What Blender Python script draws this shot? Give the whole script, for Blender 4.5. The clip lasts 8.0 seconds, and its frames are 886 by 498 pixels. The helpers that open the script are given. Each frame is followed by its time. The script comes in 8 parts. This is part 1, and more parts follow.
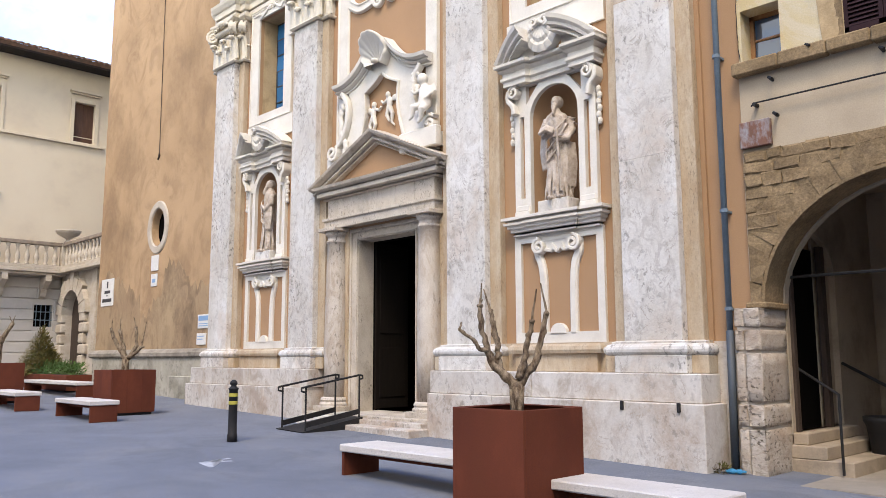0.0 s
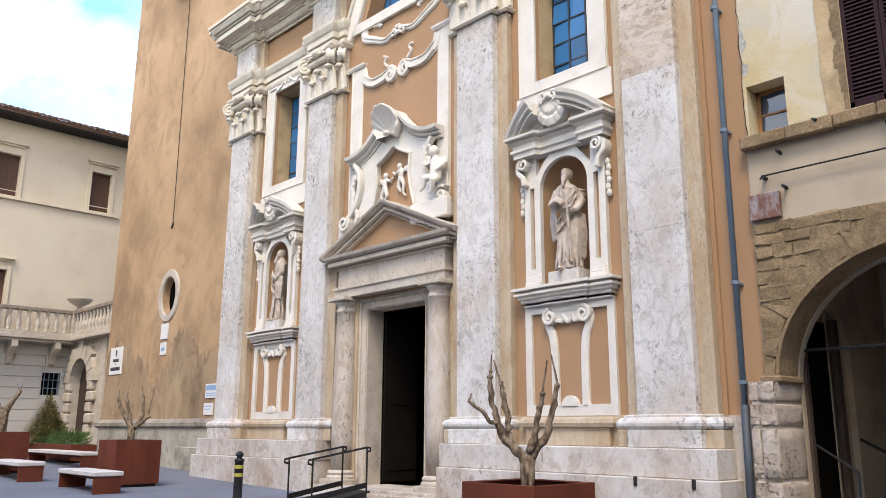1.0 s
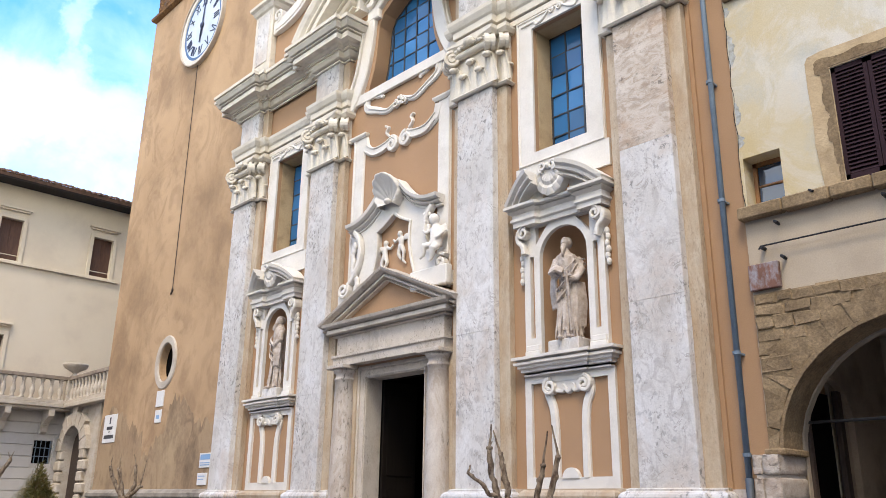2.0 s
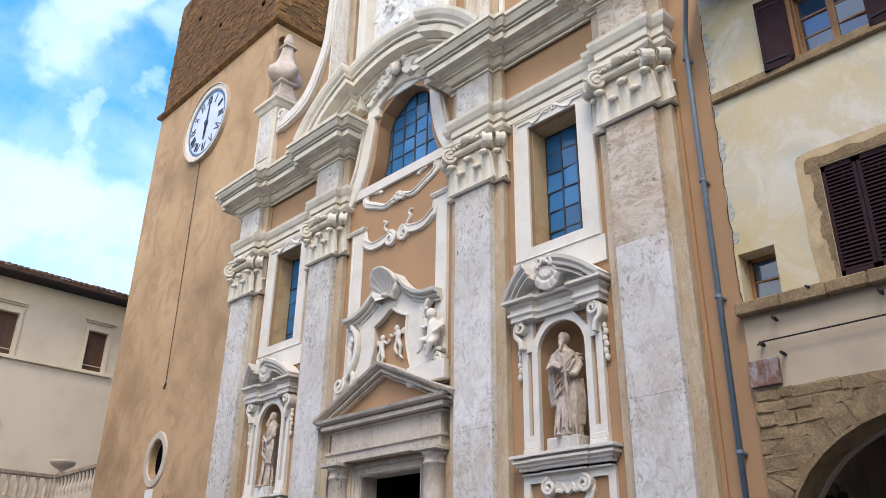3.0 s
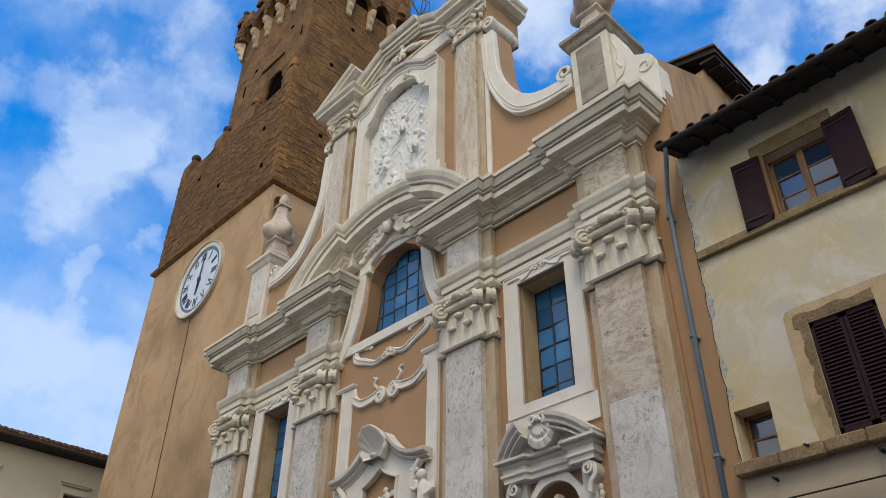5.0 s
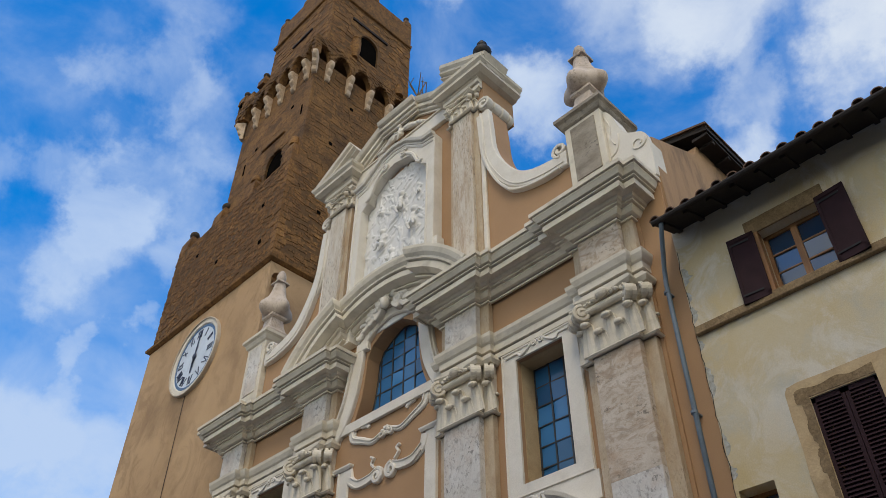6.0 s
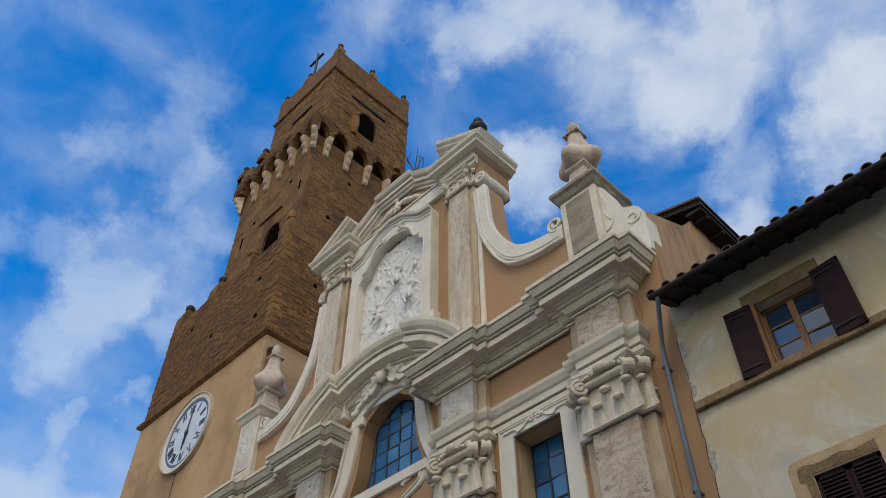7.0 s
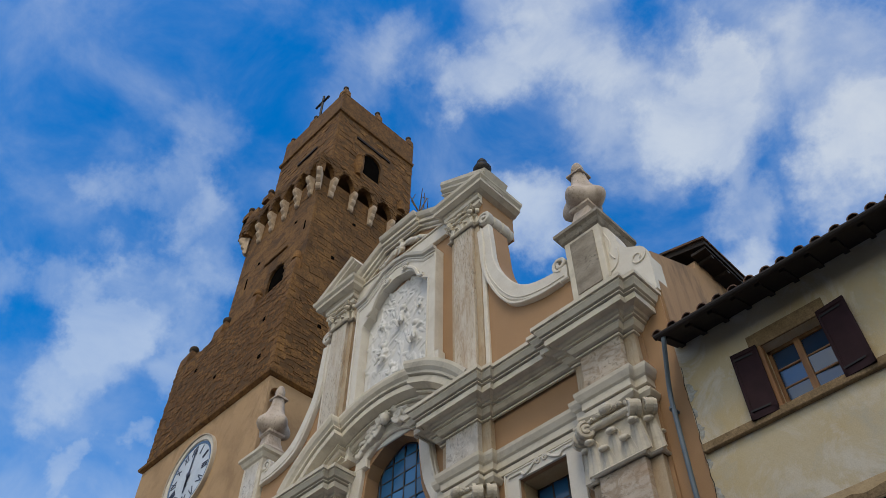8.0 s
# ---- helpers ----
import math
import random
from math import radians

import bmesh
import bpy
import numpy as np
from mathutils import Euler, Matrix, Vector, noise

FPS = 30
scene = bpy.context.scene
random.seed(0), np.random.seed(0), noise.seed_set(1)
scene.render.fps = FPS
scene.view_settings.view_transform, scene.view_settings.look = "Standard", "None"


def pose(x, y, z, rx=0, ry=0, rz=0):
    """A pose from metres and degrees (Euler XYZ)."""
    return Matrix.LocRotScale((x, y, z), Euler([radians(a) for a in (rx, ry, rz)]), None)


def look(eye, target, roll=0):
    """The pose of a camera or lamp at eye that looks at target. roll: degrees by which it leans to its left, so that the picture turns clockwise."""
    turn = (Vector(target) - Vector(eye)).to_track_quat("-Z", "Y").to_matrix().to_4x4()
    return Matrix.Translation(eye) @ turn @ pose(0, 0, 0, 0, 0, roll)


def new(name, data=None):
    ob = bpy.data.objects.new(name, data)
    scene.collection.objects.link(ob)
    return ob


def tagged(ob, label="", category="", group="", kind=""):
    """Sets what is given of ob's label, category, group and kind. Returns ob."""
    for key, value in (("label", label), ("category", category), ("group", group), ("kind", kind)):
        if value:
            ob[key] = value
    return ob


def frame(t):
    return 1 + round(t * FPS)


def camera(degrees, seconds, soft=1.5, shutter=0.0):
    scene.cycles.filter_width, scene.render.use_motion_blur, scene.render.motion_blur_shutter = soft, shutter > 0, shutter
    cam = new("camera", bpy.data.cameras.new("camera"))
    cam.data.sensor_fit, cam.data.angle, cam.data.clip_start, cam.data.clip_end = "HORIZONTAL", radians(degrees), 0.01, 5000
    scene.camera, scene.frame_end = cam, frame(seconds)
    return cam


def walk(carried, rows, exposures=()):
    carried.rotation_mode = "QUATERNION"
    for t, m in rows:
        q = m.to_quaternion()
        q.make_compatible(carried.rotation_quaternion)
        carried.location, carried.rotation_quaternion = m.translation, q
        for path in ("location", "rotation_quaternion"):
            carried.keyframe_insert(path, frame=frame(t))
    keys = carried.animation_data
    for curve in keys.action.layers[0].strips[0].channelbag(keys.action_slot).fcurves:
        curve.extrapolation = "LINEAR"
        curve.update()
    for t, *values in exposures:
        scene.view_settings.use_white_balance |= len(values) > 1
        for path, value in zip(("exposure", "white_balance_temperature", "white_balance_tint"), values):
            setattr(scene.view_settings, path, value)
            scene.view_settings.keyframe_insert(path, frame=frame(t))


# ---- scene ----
# ---------------------------------------------------------------- camera
cam = camera(58.0, 8.0, 0.6)
EYE = (12.92, -10.85, 1.55)
TURNS = [
    (0.0, 97.774, 0.182, 45.798), (0.5, 100.307, 0.023, 46.229), (1.0, 102.801, -0.298, 46.451),
    (2.5, 110.745, -0.774, 46.180), (3.0, 114.418, -0.848, 46.063), (3.5, 117.448, -0.774, 45.932),
    (4.0, 120.121, -0.632, 45.708), (4.5, 122.890, -0.606, 45.579), (6.0, 130.990, -0.206, 45.503),
    (6.5, 133.879, -0.170, 45.491), (7.0, 136.257, -0.073, 45.290), (7.5, 137.972, -0.171, 45.357),
    (8.0, 139.141, -0.252, 45.573),
]
EXPOSURES = [(0.0, 0.88, 6600, 8), (1.0, 0.82, 6500, 8), (2.5, 0.68, 6380, 8), (3.0, 0.50, 6330, 8), (3.5, 0.23, 6420, 7), (4.0, 0.04, 6520, 6),
             (4.5, -0.10, 6780, 5), (6.0, -0.40, 6820, 4), (7.0, -0.53, 6780, 4), (8.0, -0.64, 6750, 4)]
walk(cam, [(t, pose(*EYE, rx, ry, rz)) for t, rx, ry, rz in TURNS], EXPOSURES)

# ---------------------------------------------------------------- sky and sun
SUN_ELEVATION, SUN_AZIMUTH = radians(55), radians(147)
world = bpy.data.worlds.new("world")
scene.world = world
world.use_nodes = True
wn, wl = world.node_tree.nodes, world.node_tree.links
wn.clear()
sky = wn.new("ShaderNodeTexSky")
sky.sky_type, sky.sun_disc = "NISHITA", False
sky.sun_elevation, sky.sun_rotation = SUN_ELEVATION, SUN_AZIMUTH
sky.air_density, sky.dust_density, sky.ozone_density = 1.0, 0.6, 2.5
sky_coord = wn.new("ShaderNodeTexCoord")


def sky_math(op, a, b, clamp=False):
    node = wn.new("ShaderNodeMath")
    node.operation, node.use_clamp = op, clamp
    for sock, v in zip(node.inputs, (a, b)):
        if isinstance(v, (int, float)):
            sock.default_value = v
        else:
            wl.new(v, sock)
    return node.outputs[0]


def sky_range(v, a, b, c, d, smooth=True):
    node = wn.new("ShaderNodeMapRange")
    node.interpolation_type = "SMOOTHSTEP" if smooth else "LINEAR"
    for key, x in zip(("From Min", "From Max", "To Min", "To Max"), (a, b, c, d)):
        node.inputs[key].default_value = x
    wl.new(v, node.inputs["Value"])
    return node.outputs["Result"]


def sky_noise(scale, detail, rough, stretch, warp=0.0):
    mp = wn.new("ShaderNodeMapping")
    mp.inputs["Scale"].default_value = stretch
    wl.new(sky_coord.outputs["Generated"], mp.inputs["Vector"])
    node = wn.new("ShaderNodeTexNoise")
    for key, x in zip(("Scale", "Detail", "Roughness", "Distortion"), (scale, detail, rough, warp)):
        node.inputs[key].default_value = x
    wl.new(mp.outputs["Vector"], node.inputs["Vector"])
    return node


def sky_dot(vec, way):
    node = wn.new("ShaderNodeVectorMath")
    node.operation = "DOT_PRODUCT"
    wl.new(vec, node.inputs[0])
    node.inputs[1].default_value = way
    return node.outputs["Value"]


# the separate clouds over the roofs: bearing, height and half-width in degrees, thickness
CLOUDS = [(-78, 37, 4.6, 0.80), (-83, 41, 3.6, 0.55), (-78, 40, 4.3, 0.60), (-78, 48, 4.3, 0.55), (-72, 46, 4.9, 0.60), (-72, 42, 3.6, 0.40), (-71, 38, 2.1, 0.40), (-77, 53, 3.3, 0.25), (-58, 61, 4.9, 0.35), (-52, 63, 3.6, 0.30), (-40, 61, 4.3, 0.50), (-26, 63, 6.0, 0.62), (-30, 70, 6.5, 0.50), (-36, 62, 6.0, 0.40), (-22, 57, 6.7, 0.55), (-16, 55, 5.2, 0.70), (-15, 49, 3.6, 0.55), (0, 52, 7.5, 0.70), (-2, 48, 5.5, 0.60), (-10, 58, 6.0, 0.35), (-36, 49, 4.6, 1.00), (-17, 44, 4.0, 0.95), (-73, 31, 1.5, 0.40), (-76, 24, 4.6, 0.62), (-72, 23, 5.0, 0.62), (-73, 28, 2.2, 0.45), (-69, 33, 1.6, 0.40)]
drift = wn.new("ShaderNodeVectorMath")        # ragged edges
drift.operation = "MULTIPLY_ADD"
wl.new(sky_noise(4.0, 7.0, 0.62, (1.0, 1.0, 1.0)).outputs["Color"], drift.inputs[0])
drift.inputs[1].default_value = (0.34, 0.34, 0.34)
drift.inputs[2].default_value = (-0.17, -0.17, -0.17)
wander = wn.new("ShaderNodeVectorMath")
wander.operation = "ADD"
wl.new(sky_coord.outputs["Generated"], wander.inputs[0])
wl.new(drift.outputs[0], wander.inputs[1])
unit = wn.new("ShaderNodeVectorMath")
unit.operation = "NORMALIZE"
wl.new(wander.outputs[0], unit.inputs[0])
mass = 0.0
for bearing, height, wide, thick in CLOUDS:
    b_, h_ = radians(bearing), radians(height)
    way = (math.sin(b_) * math.cos(h_), math.cos(b_) * math.cos(h_), math.sin(h_))
    mass = sky_math("ADD", sky_range(sky_dot(unit.outputs[0], way), math.cos(radians(wide)), 1.0, 0.0, thick), mass)
mass = sky_math("MINIMUM", mass, 1.0)
height_z = sky_dot(sky_coord.outputs["Generated"], (0.0, 0.0, 1.0))
low_cover = sky_range(height_z, 0.34, 0.72, 0.92, 0.0)              # the cover closes towards the horizon
open_cover = sky_range(sky_dot(sky_coord.outputs["Generated"], (0.0, 1.0, 0.0)), -0.35, 0.15, 0.34, 0.0)  # broken cloud over the square
wisps = sky_math("MULTIPLY", sky_math("SUBTRACT", sky_noise(7.5, 9.0, 0.58, (1.0, 1.0, 1.4), 0.35).outputs["Fac"], 0.5), 1.75)
cover = sky_math("ADD", sky_math("ADD", mass, wisps), sky_math("ADD", low_cover, open_cover))
cloud_amount = sky_range(cover, -0.32, 1.55, 0.0, 0.93)
cloud_mix = wn.new("ShaderNodeMix")
cloud_mix.data_type = "RGBA"
glow = wn.new("ShaderNodeMix")                # clouds are warmer towards the sun, cooler away from it
glow.data_type = "RGBA"
glow.inputs[6].default_value = (5.25, 6.6, 9.6, 1)
glow.inputs[7].default_value = (14.0, 12.8, 10.6, 1)
wl.new(sky_range(sky_dot(sky_coord.outputs["Generated"], (0.9, -0.44, 0.0)), -0.75, 0.6, 0.0, 1.0, False), glow.inputs[0])
wl.new(glow.outputs[2], cloud_mix.inputs[7])
background = wn.new("ShaderNodeBackground")
background.inputs["Strength"].default_value = 0.13
world_out = wn.new("ShaderNodeOutputWorld")
wl.new(cloud_amount, cloud_mix.inputs[0])
deep = wn.new("ShaderNodeHueSaturation")
deep.inputs["Hue"].default_value = 0.506
deep.inputs["Saturation"].default_value, deep.inputs["Value"].default_value = 1.56, 2.7
wl.new(sky.outputs["Color"], deep.inputs["Color"])
wl.new(deep.outputs["Color"], cloud_mix.inputs[6])
wl.new(cloud_mix.outputs[2], background.inputs["Color"])
wl.new(background.outputs[0], world_out.inputs[0])

sun_data = bpy.data.lights.new("sun", "SUN")
sun_data.energy, sun_data.angle, sun_data.color = 1.65, radians(16), (1.0, 0.84, 0.62)
sun = new("sun", sun_data)
sun.matrix_world = look((26, -40, 73), (0, 0, 5))


# ---------------------------------------------------------------- materials
def surface(name, base, second, rough=0.85, scale=3.0, blend=0.5, stain=None, stain_scale=0.6, stain_amount=0.5,
            grain=40.0, bump=0.25, bump_scale=25.0, streak=(1, 1, 1), pits=0.0, pit_scale=18.0, metal=0.0, vary=0.0, detail=0.12, vein=None, vein_scale=2.2, vein_amount=0.6, spec=0.5, lines=0.0):
    """A weathered surface: two tones in patches, stains, fine grain, pits and relief, all at real size."""
    m = bpy.data.materials.new(name)
    m.use_nodes = True
    n, l = m.node_tree.nodes, m.node_tree.links
    bsdf = n["Principled BSDF"]
    bsdf.inputs["Roughness"].default_value, bsdf.inputs["Metallic"].default_value = rough, metal
    bsdf.inputs["Specular IOR Level"].default_value = spec
    geo = n.new("ShaderNodeNewGeometry")
    mp = n.new("ShaderNodeMapping")
    mp.inputs["Scale"].default_value = streak
    l.new(geo.outputs["Position"], mp.inputs["Vector"])

    def noise_tex(s, d=6.0, r=0.6, vec=mp.outputs["Vector"]):
        t = n.new("ShaderNodeTexNoise")
        t.inputs["Scale"].default_value, t.inputs["Detail"].default_value, t.inputs["Roughness"].default_value = s, d, r
        l.new(vec, t.inputs["Vector"])
        return t.outputs["Fac"]

    def rng(v, a, b, c=0.0, d=1.0):
        t = n.new("ShaderNodeMapRange")
        for k, x in zip(("From Min", "From Max", "To Min", "To Max"), (a, b, c, d)):
            t.inputs[k].default_value = x
        l.new(v, t.inputs["Value"])
        return t.outputs["Result"]

    def mixed(f, a, b, mode="MIX"):
        t = n.new("ShaderNodeMix")
        t.data_type, t.blend_type = "RGBA", mode
        for sock, v in ((t.inputs[0], f), (t.inputs[6], a), (t.inputs[7], b)):
            if isinstance(v, (tuple, float)):
                sock.default_value = (*v, 1) if isinstance(v, tuple) else v
            else:
                l.new(v, sock)
        return t.outputs[2]

    col = mixed(rng(noise_tex(scale), 0.5 - 0.22, 0.5 + 0.22, 0.5 - blend / 2 - 0.25, 0.5 + blend / 2 + 0.25), base, second)
    if stain:
        col = mixed(rng(noise_tex(stain_scale, 8.0, 0.7), 0.5, 0.72, 0.0, stain_amount), col, stain)
    if vein:
        vt = n.new("ShaderNodeTexNoise")
        vt.inputs["Scale"].default_value, vt.inputs["Detail"].default_value, vt.inputs["Roughness"].default_value, vt.inputs["Distortion"].default_value = vein_scale, 9.0, 0.68, 1.6
        l.new(mp.outputs["Vector"], vt.inputs["Vector"])
        cloudy = rng(noise_tex(vein_scale * 0.33, 3.0, 0.5), 0.36, 0.60, 0.4, 1.0)
        vm = n.new("ShaderNodeMath")
        vm.operation = "MULTIPLY"
        l.new(rng(vt.outputs["Fac"], 0.49, 0.60, 0.0, vein_amount), vm.inputs[0])
        l.new(cloudy, vm.inputs[1])
        col = mixed(vm.outputs[0], col, vein)
        if lines:                                # thin wandering veins where a second field crosses its middle
            lt = n.new("ShaderNodeTexNoise")
            for key, x in zip(("Scale", "Detail", "Roughness", "Distortion"), (vein_scale * 0.55, 7.0, 0.62, 2.2)):
                lt.inputs[key].default_value = x
            l.new(mp.outputs["Vector"], lt.inputs["Vector"])
            away = n.new("ShaderNodeMath")
            away.operation, away.inputs[1].default_value = "COMPARE", 0.5
            away.inputs[2].default_value = 0.013
            l.new(lt.outputs["Fac"], away.inputs[0])
            broken = n.new("ShaderNodeMath")
            broken.operation = "MULTIPLY"
            l.new(away.outputs[0], broken.inputs[0])
            l.new(rng(noise_tex(vein_scale * 1.3, 3.0, 0.6), 0.42, 0.62, 0.0, lines), broken.inputs[1])
            col = mixed(broken.outputs[0], col, vein)
    g = noise_tex(grain, 3.0, 0.7, geo.outputs["Position"])
    col = mixed(1.0, col, rng(g, 0.25, 0.75, 1 - detail, 1 + detail), "MULTIPLY")
    height = noise_tex(bump_scale, 5.0, 0.65)
    if pits:
        p = rng(noise_tex(pit_scale, 5.0, 0.6), 0.55, 0.62)
        big = rng(noise_tex(pit_scale * 0.08, 4.0, 0.6), 0.46, 0.64, 0.08, 1.0)
        mul = n.new("ShaderNodeMath")
        mul.operation = "MULTIPLY"
        l.new(p, mul.inputs[0])
        l.new(big, mul.inputs[1])
        am = n.new("ShaderNodeMath")
        am.operation, am.inputs[1].default_value = "MULTIPLY", pits
        l.new(mul.outputs[0], am.inputs[0])
        col = mixed(am.outputs[0], col, tuple(c * 0.35 for c in second))
        sub = n.new("ShaderNodeMath")
        sub.operation = "SUBTRACT"
        l.new(height, sub.inputs[0])
        l.new(am.outputs[0], sub.inputs[1])
        height = sub.outputs[0]
    if vary:
        info = n.new("ShaderNodeObjectInfo")
        col = mixed(1.0, col, rng(info.outputs["Random"], 0, 1, 1 - vary, 1 + vary), "MULTIPLY")
        isl = rng(geo.outputs["Random Per Island"], 0, 1, 1 - vary, 1 + vary)
        col = mixed(1.0, col, isl, "MULTIPLY")
    l.new(col, bsdf.inputs["Base Color"])
    if bump:
        b = n.new("ShaderNodeBump")
        b.inputs["Strength"].default_value, b.inputs["Distance"].default_value = bump, 0.02
        l.new(height, b.inputs["Height"])
        l.new(b.outputs["Normal"], bsdf.inputs["Normal"])
    return m


ORANGE = surface("ochre_plaster", (0.382, 0.232, 0.124), (0.340, 0.203, 0.105), 0.9, 0.8, 0.5, (0.282, 0.166, 0.083), 0.45, 0.35, 60, 0.08, 30)
STAINED_ORANGE = surface("stained_ochre_plaster", (0.38, 0.235, 0.125), (0.315, 0.195, 0.105), 0.92, 0.9, 1.0, (0.085, 0.06, 0.04), 0.9, 0.85, 50, 0.3, 14, (1.0, 1.0, 0.35), vein=(0.12, 0.085, 0.055), vein_scale=0.9, vein_amount=0.55)
TOWER_PLASTER = surface("tower_plaster", (0.47, 0.312, 0.168), (0.375, 0.238, 0.122), 0.92, 0.35, 0.9, (0.20, 0.128, 0.066), 0.36, 0.8, 50, 0.2, 9, (1.0, 1.0, 0.8), vein=(0.235, 0.142, 0.074), vein_scale=0.7, vein_amount=0.5)
WHITE = surface("white_stucco", (0.70, 0.66, 0.585), (0.635, 0.585, 0.50), 0.8, 1.5, 0.6, (0.42, 0.375, 0.31), 1.3, 0.45, 70, 0.10, 30)
CREAM_TRIM = surface("cream_cornice_stucco", (0.665, 0.61, 0.505), (0.585, 0.525, 0.415), 0.85, 1.2, 0.8, (0.30, 0.255, 0.195), 1.6, 0.6, 60, 0.15, 25, (1, 1, 1.6))
NICHE_TRIM = surface("cream_niche_stucco", (0.69, 0.645, 0.56), (0.62, 0.57, 0.485), 0.85, 1.4, 0.7, (0.30, 0.255, 0.19), 1.8, 0.45, 60, 0.15, 25, (1, 1, 1.6))
TRAVERTINE = surface("pale_travertine", (0.63, 0.607, 0.568), (0.51, 0.475, 0.42), 0.72, 0.9, 1.0, (0.47, 0.36, 0.265), 0.7, 0.75, 30, 0.35, 20, (1.4, 1.4, 1.0), 0.85, 10, vary=0.05, detail=0.09, vein=(0.275, 0.235, 0.195), vein_scale=2.3, vein_amount=0.5, lines=0.62)
RELIEF_WHITE = surface("white_relief_stucco", (0.70, 0.69, 0.665), (0.62, 0.605, 0.575), 0.8, 1.5, 0.6, (0.42, 0.40, 0.365), 1.3, 0.4, 70, 0.10, 30)
UPPER_TRAV = surface("buff_streaked_travertine", (0.60, 0.555, 0.475), (0.53, 0.455, 0.35), 0.75, 1.6, 1.0, (0.40, 0.28, 0.17), 1.1, 0.8, 45, 0.35, 22, (2.4, 2.4, 0.45), 0.7, 12, vein=(0.34, 0.235, 0.15), vein_scale=2.2, vein_amount=0.6, lines=0.5)
COLUMN_STONE = surface("pitted_column_travertine", (0.57, 0.51, 0.435), (0.47, 0.40, 0.32), 0.75, 1.8, 1.0, (0.36, 0.25, 0.165), 1.2, 0.6, 45, 0.5, 26, (1.6, 1.6, 0.6), 0.9, 13, vein=(0.33, 0.24, 0.17), vein_scale=2.2, vein_amount=0.5)
BROWN_TRAV = surface("brown_pitted_travertine", (0.575, 0.505, 0.415), (0.47, 0.39, 0.30), 0.78, 1.3, 1.0, (0.42, 0.28, 0.17), 0.9, 0.8, 50, 0.3, 22, (1.3, 1.3, 2.2), 0.9, 9, vein=(0.29, 0.20, 0.125), vein_scale=2.0, vein_amount=0.7, lines=0.6)
YELLOW_TRAV = surface("yellow_travertine", (0.498, 0.415, 0.299), (0.415, 0.307, 0.191), 0.75, 1.4, 0.9, (0.365, 0.232, 0.116), 1.0, 0.5, 50, 0.35, 30, (2.2, 2.2, 0.7), 0.6, 18, vein=(0.299, 0.199, 0.116), vein_scale=2.6, vein_amount=0.4)
PLINTH = surface("plinth_travertine", (0.575, 0.535, 0.48), (0.455, 0.40, 0.335), 0.75, 1.1, 1.0, (0.36, 0.245, 0.165), 1.1, 0.8, 30, 0.25, 24, (1.1, 1.1, 0.8), 0.6, 11, vary=0.05, detail=0.09, vein=(0.30, 0.235, 0.175), vein_scale=1.8, vein_amount=0.55, lines=0.5)
PORTAL = surface("portal_stone", (0.555, 0.49, 0.40), (0.44, 0.375, 0.295), 0.8, 1.8, 0.9, (0.16, 0.13, 0.098), 1.6, 0.6, 45, 0.4, 28, (1.4, 1.4, 1), 0.8, 18)
URN_STONE = surface("pinkish_urn_stone", (0.56, 0.475, 0.395), (0.45, 0.37, 0.30), 0.85, 3, 0.9, (0.27, 0.205, 0.15), 3.0, 0.6, 60, 0.4, 30, (1, 1, 0.7), 0.5, 16)
STATUE = surface("statue_travertine", (0.56, 0.485, 0.41), (0.36, 0.29, 0.225), 0.85, 7, 0.9, (0.17, 0.125, 0.09), 4.5, 0.65, 60, 0.5, 40)
TUFF = surface("brown_tuff", (0.235, 0.117, 0.034), (0.140, 0.067, 0.019), 0.95, 2.2, 1.0, (0.080, 0.040, 0.014), 0.8, 0.65, 16, 1.0, 6, vary=0.15, detail=0.5, vein=(0.065, 0.033, 0.012), vein_scale=2.6, vein_amount=0.7)
SMOOTH_TUFF = surface("dressed_tuff", (0.195, 0.098, 0.028), (0.125, 0.061, 0.017), 0.95, 0.9, 1.0, (0.070, 0.036, 0.012), 0.9, 0.75, 14, 1.0, 5, vary=0.10, detail=0.45, vein=(0.055, 0.028, 0.011), vein_scale=1.8, vein_amount=0.7)
TUFF_LIGHT = surface("ochre_tuff", (0.262, 0.182, 0.095), (0.180, 0.120, 0.058), 0.95, 2.0, 1.0, (0.110, 0.075, 0.040), 1.3, 0.6, 30, 1.0, 8, vary=0.05, detail=0.4, vein=(0.115, 0.078, 0.040), vein_scale=2.4, vein_amount=0.5)
MORTAR = surface("tuff_mortar", (0.130, 0.068, 0.022), (0.090, 0.046, 0.015), 0.95, 4, 0.8, (0.06, 0.03, 0.012), 1.5, 0.6, 40, 0.9, 12)
BALL_STONE = surface("blackened_stone", (0.05, 0.035, 0.022), (0.032, 0.024, 0.017), 0.9, 6, 0.8, (0.09, 0.055, 0.03), 4, 0.5, 50, 0.4, 30)
PATCH_PLASTER = surface("bared_ochre_plaster", (0.50, 0.375, 0.215), (0.42, 0.30, 0.16), 0.95, 1.6, 0.9, (0.25, 0.175, 0.09), 1.8, 0.8, 40, 0.5, 14)
DAMP_PLASTER = surface("damp_tower_plaster", (0.30, 0.198, 0.110), (0.39, 0.276, 0.155), 0.92, 0.7, 1.0, (0.135, 0.088, 0.048), 0.8, 0.9, 50, 0.3, 10, (1.0, 1.0, 0.6), vein=(0.16, 0.104, 0.057), vein_scale=1.3, vein_amount=0.7)
PEELED = surface("peeled_paint", (0.19, 0.085, 0.05), (0.13, 0.06, 0.035), 0.75, 5, 1.0, (0.40, 0.45, 0.48), 3.5, 0.9, 60, 0.3, 40, (1.0, 1.0, 0.5))
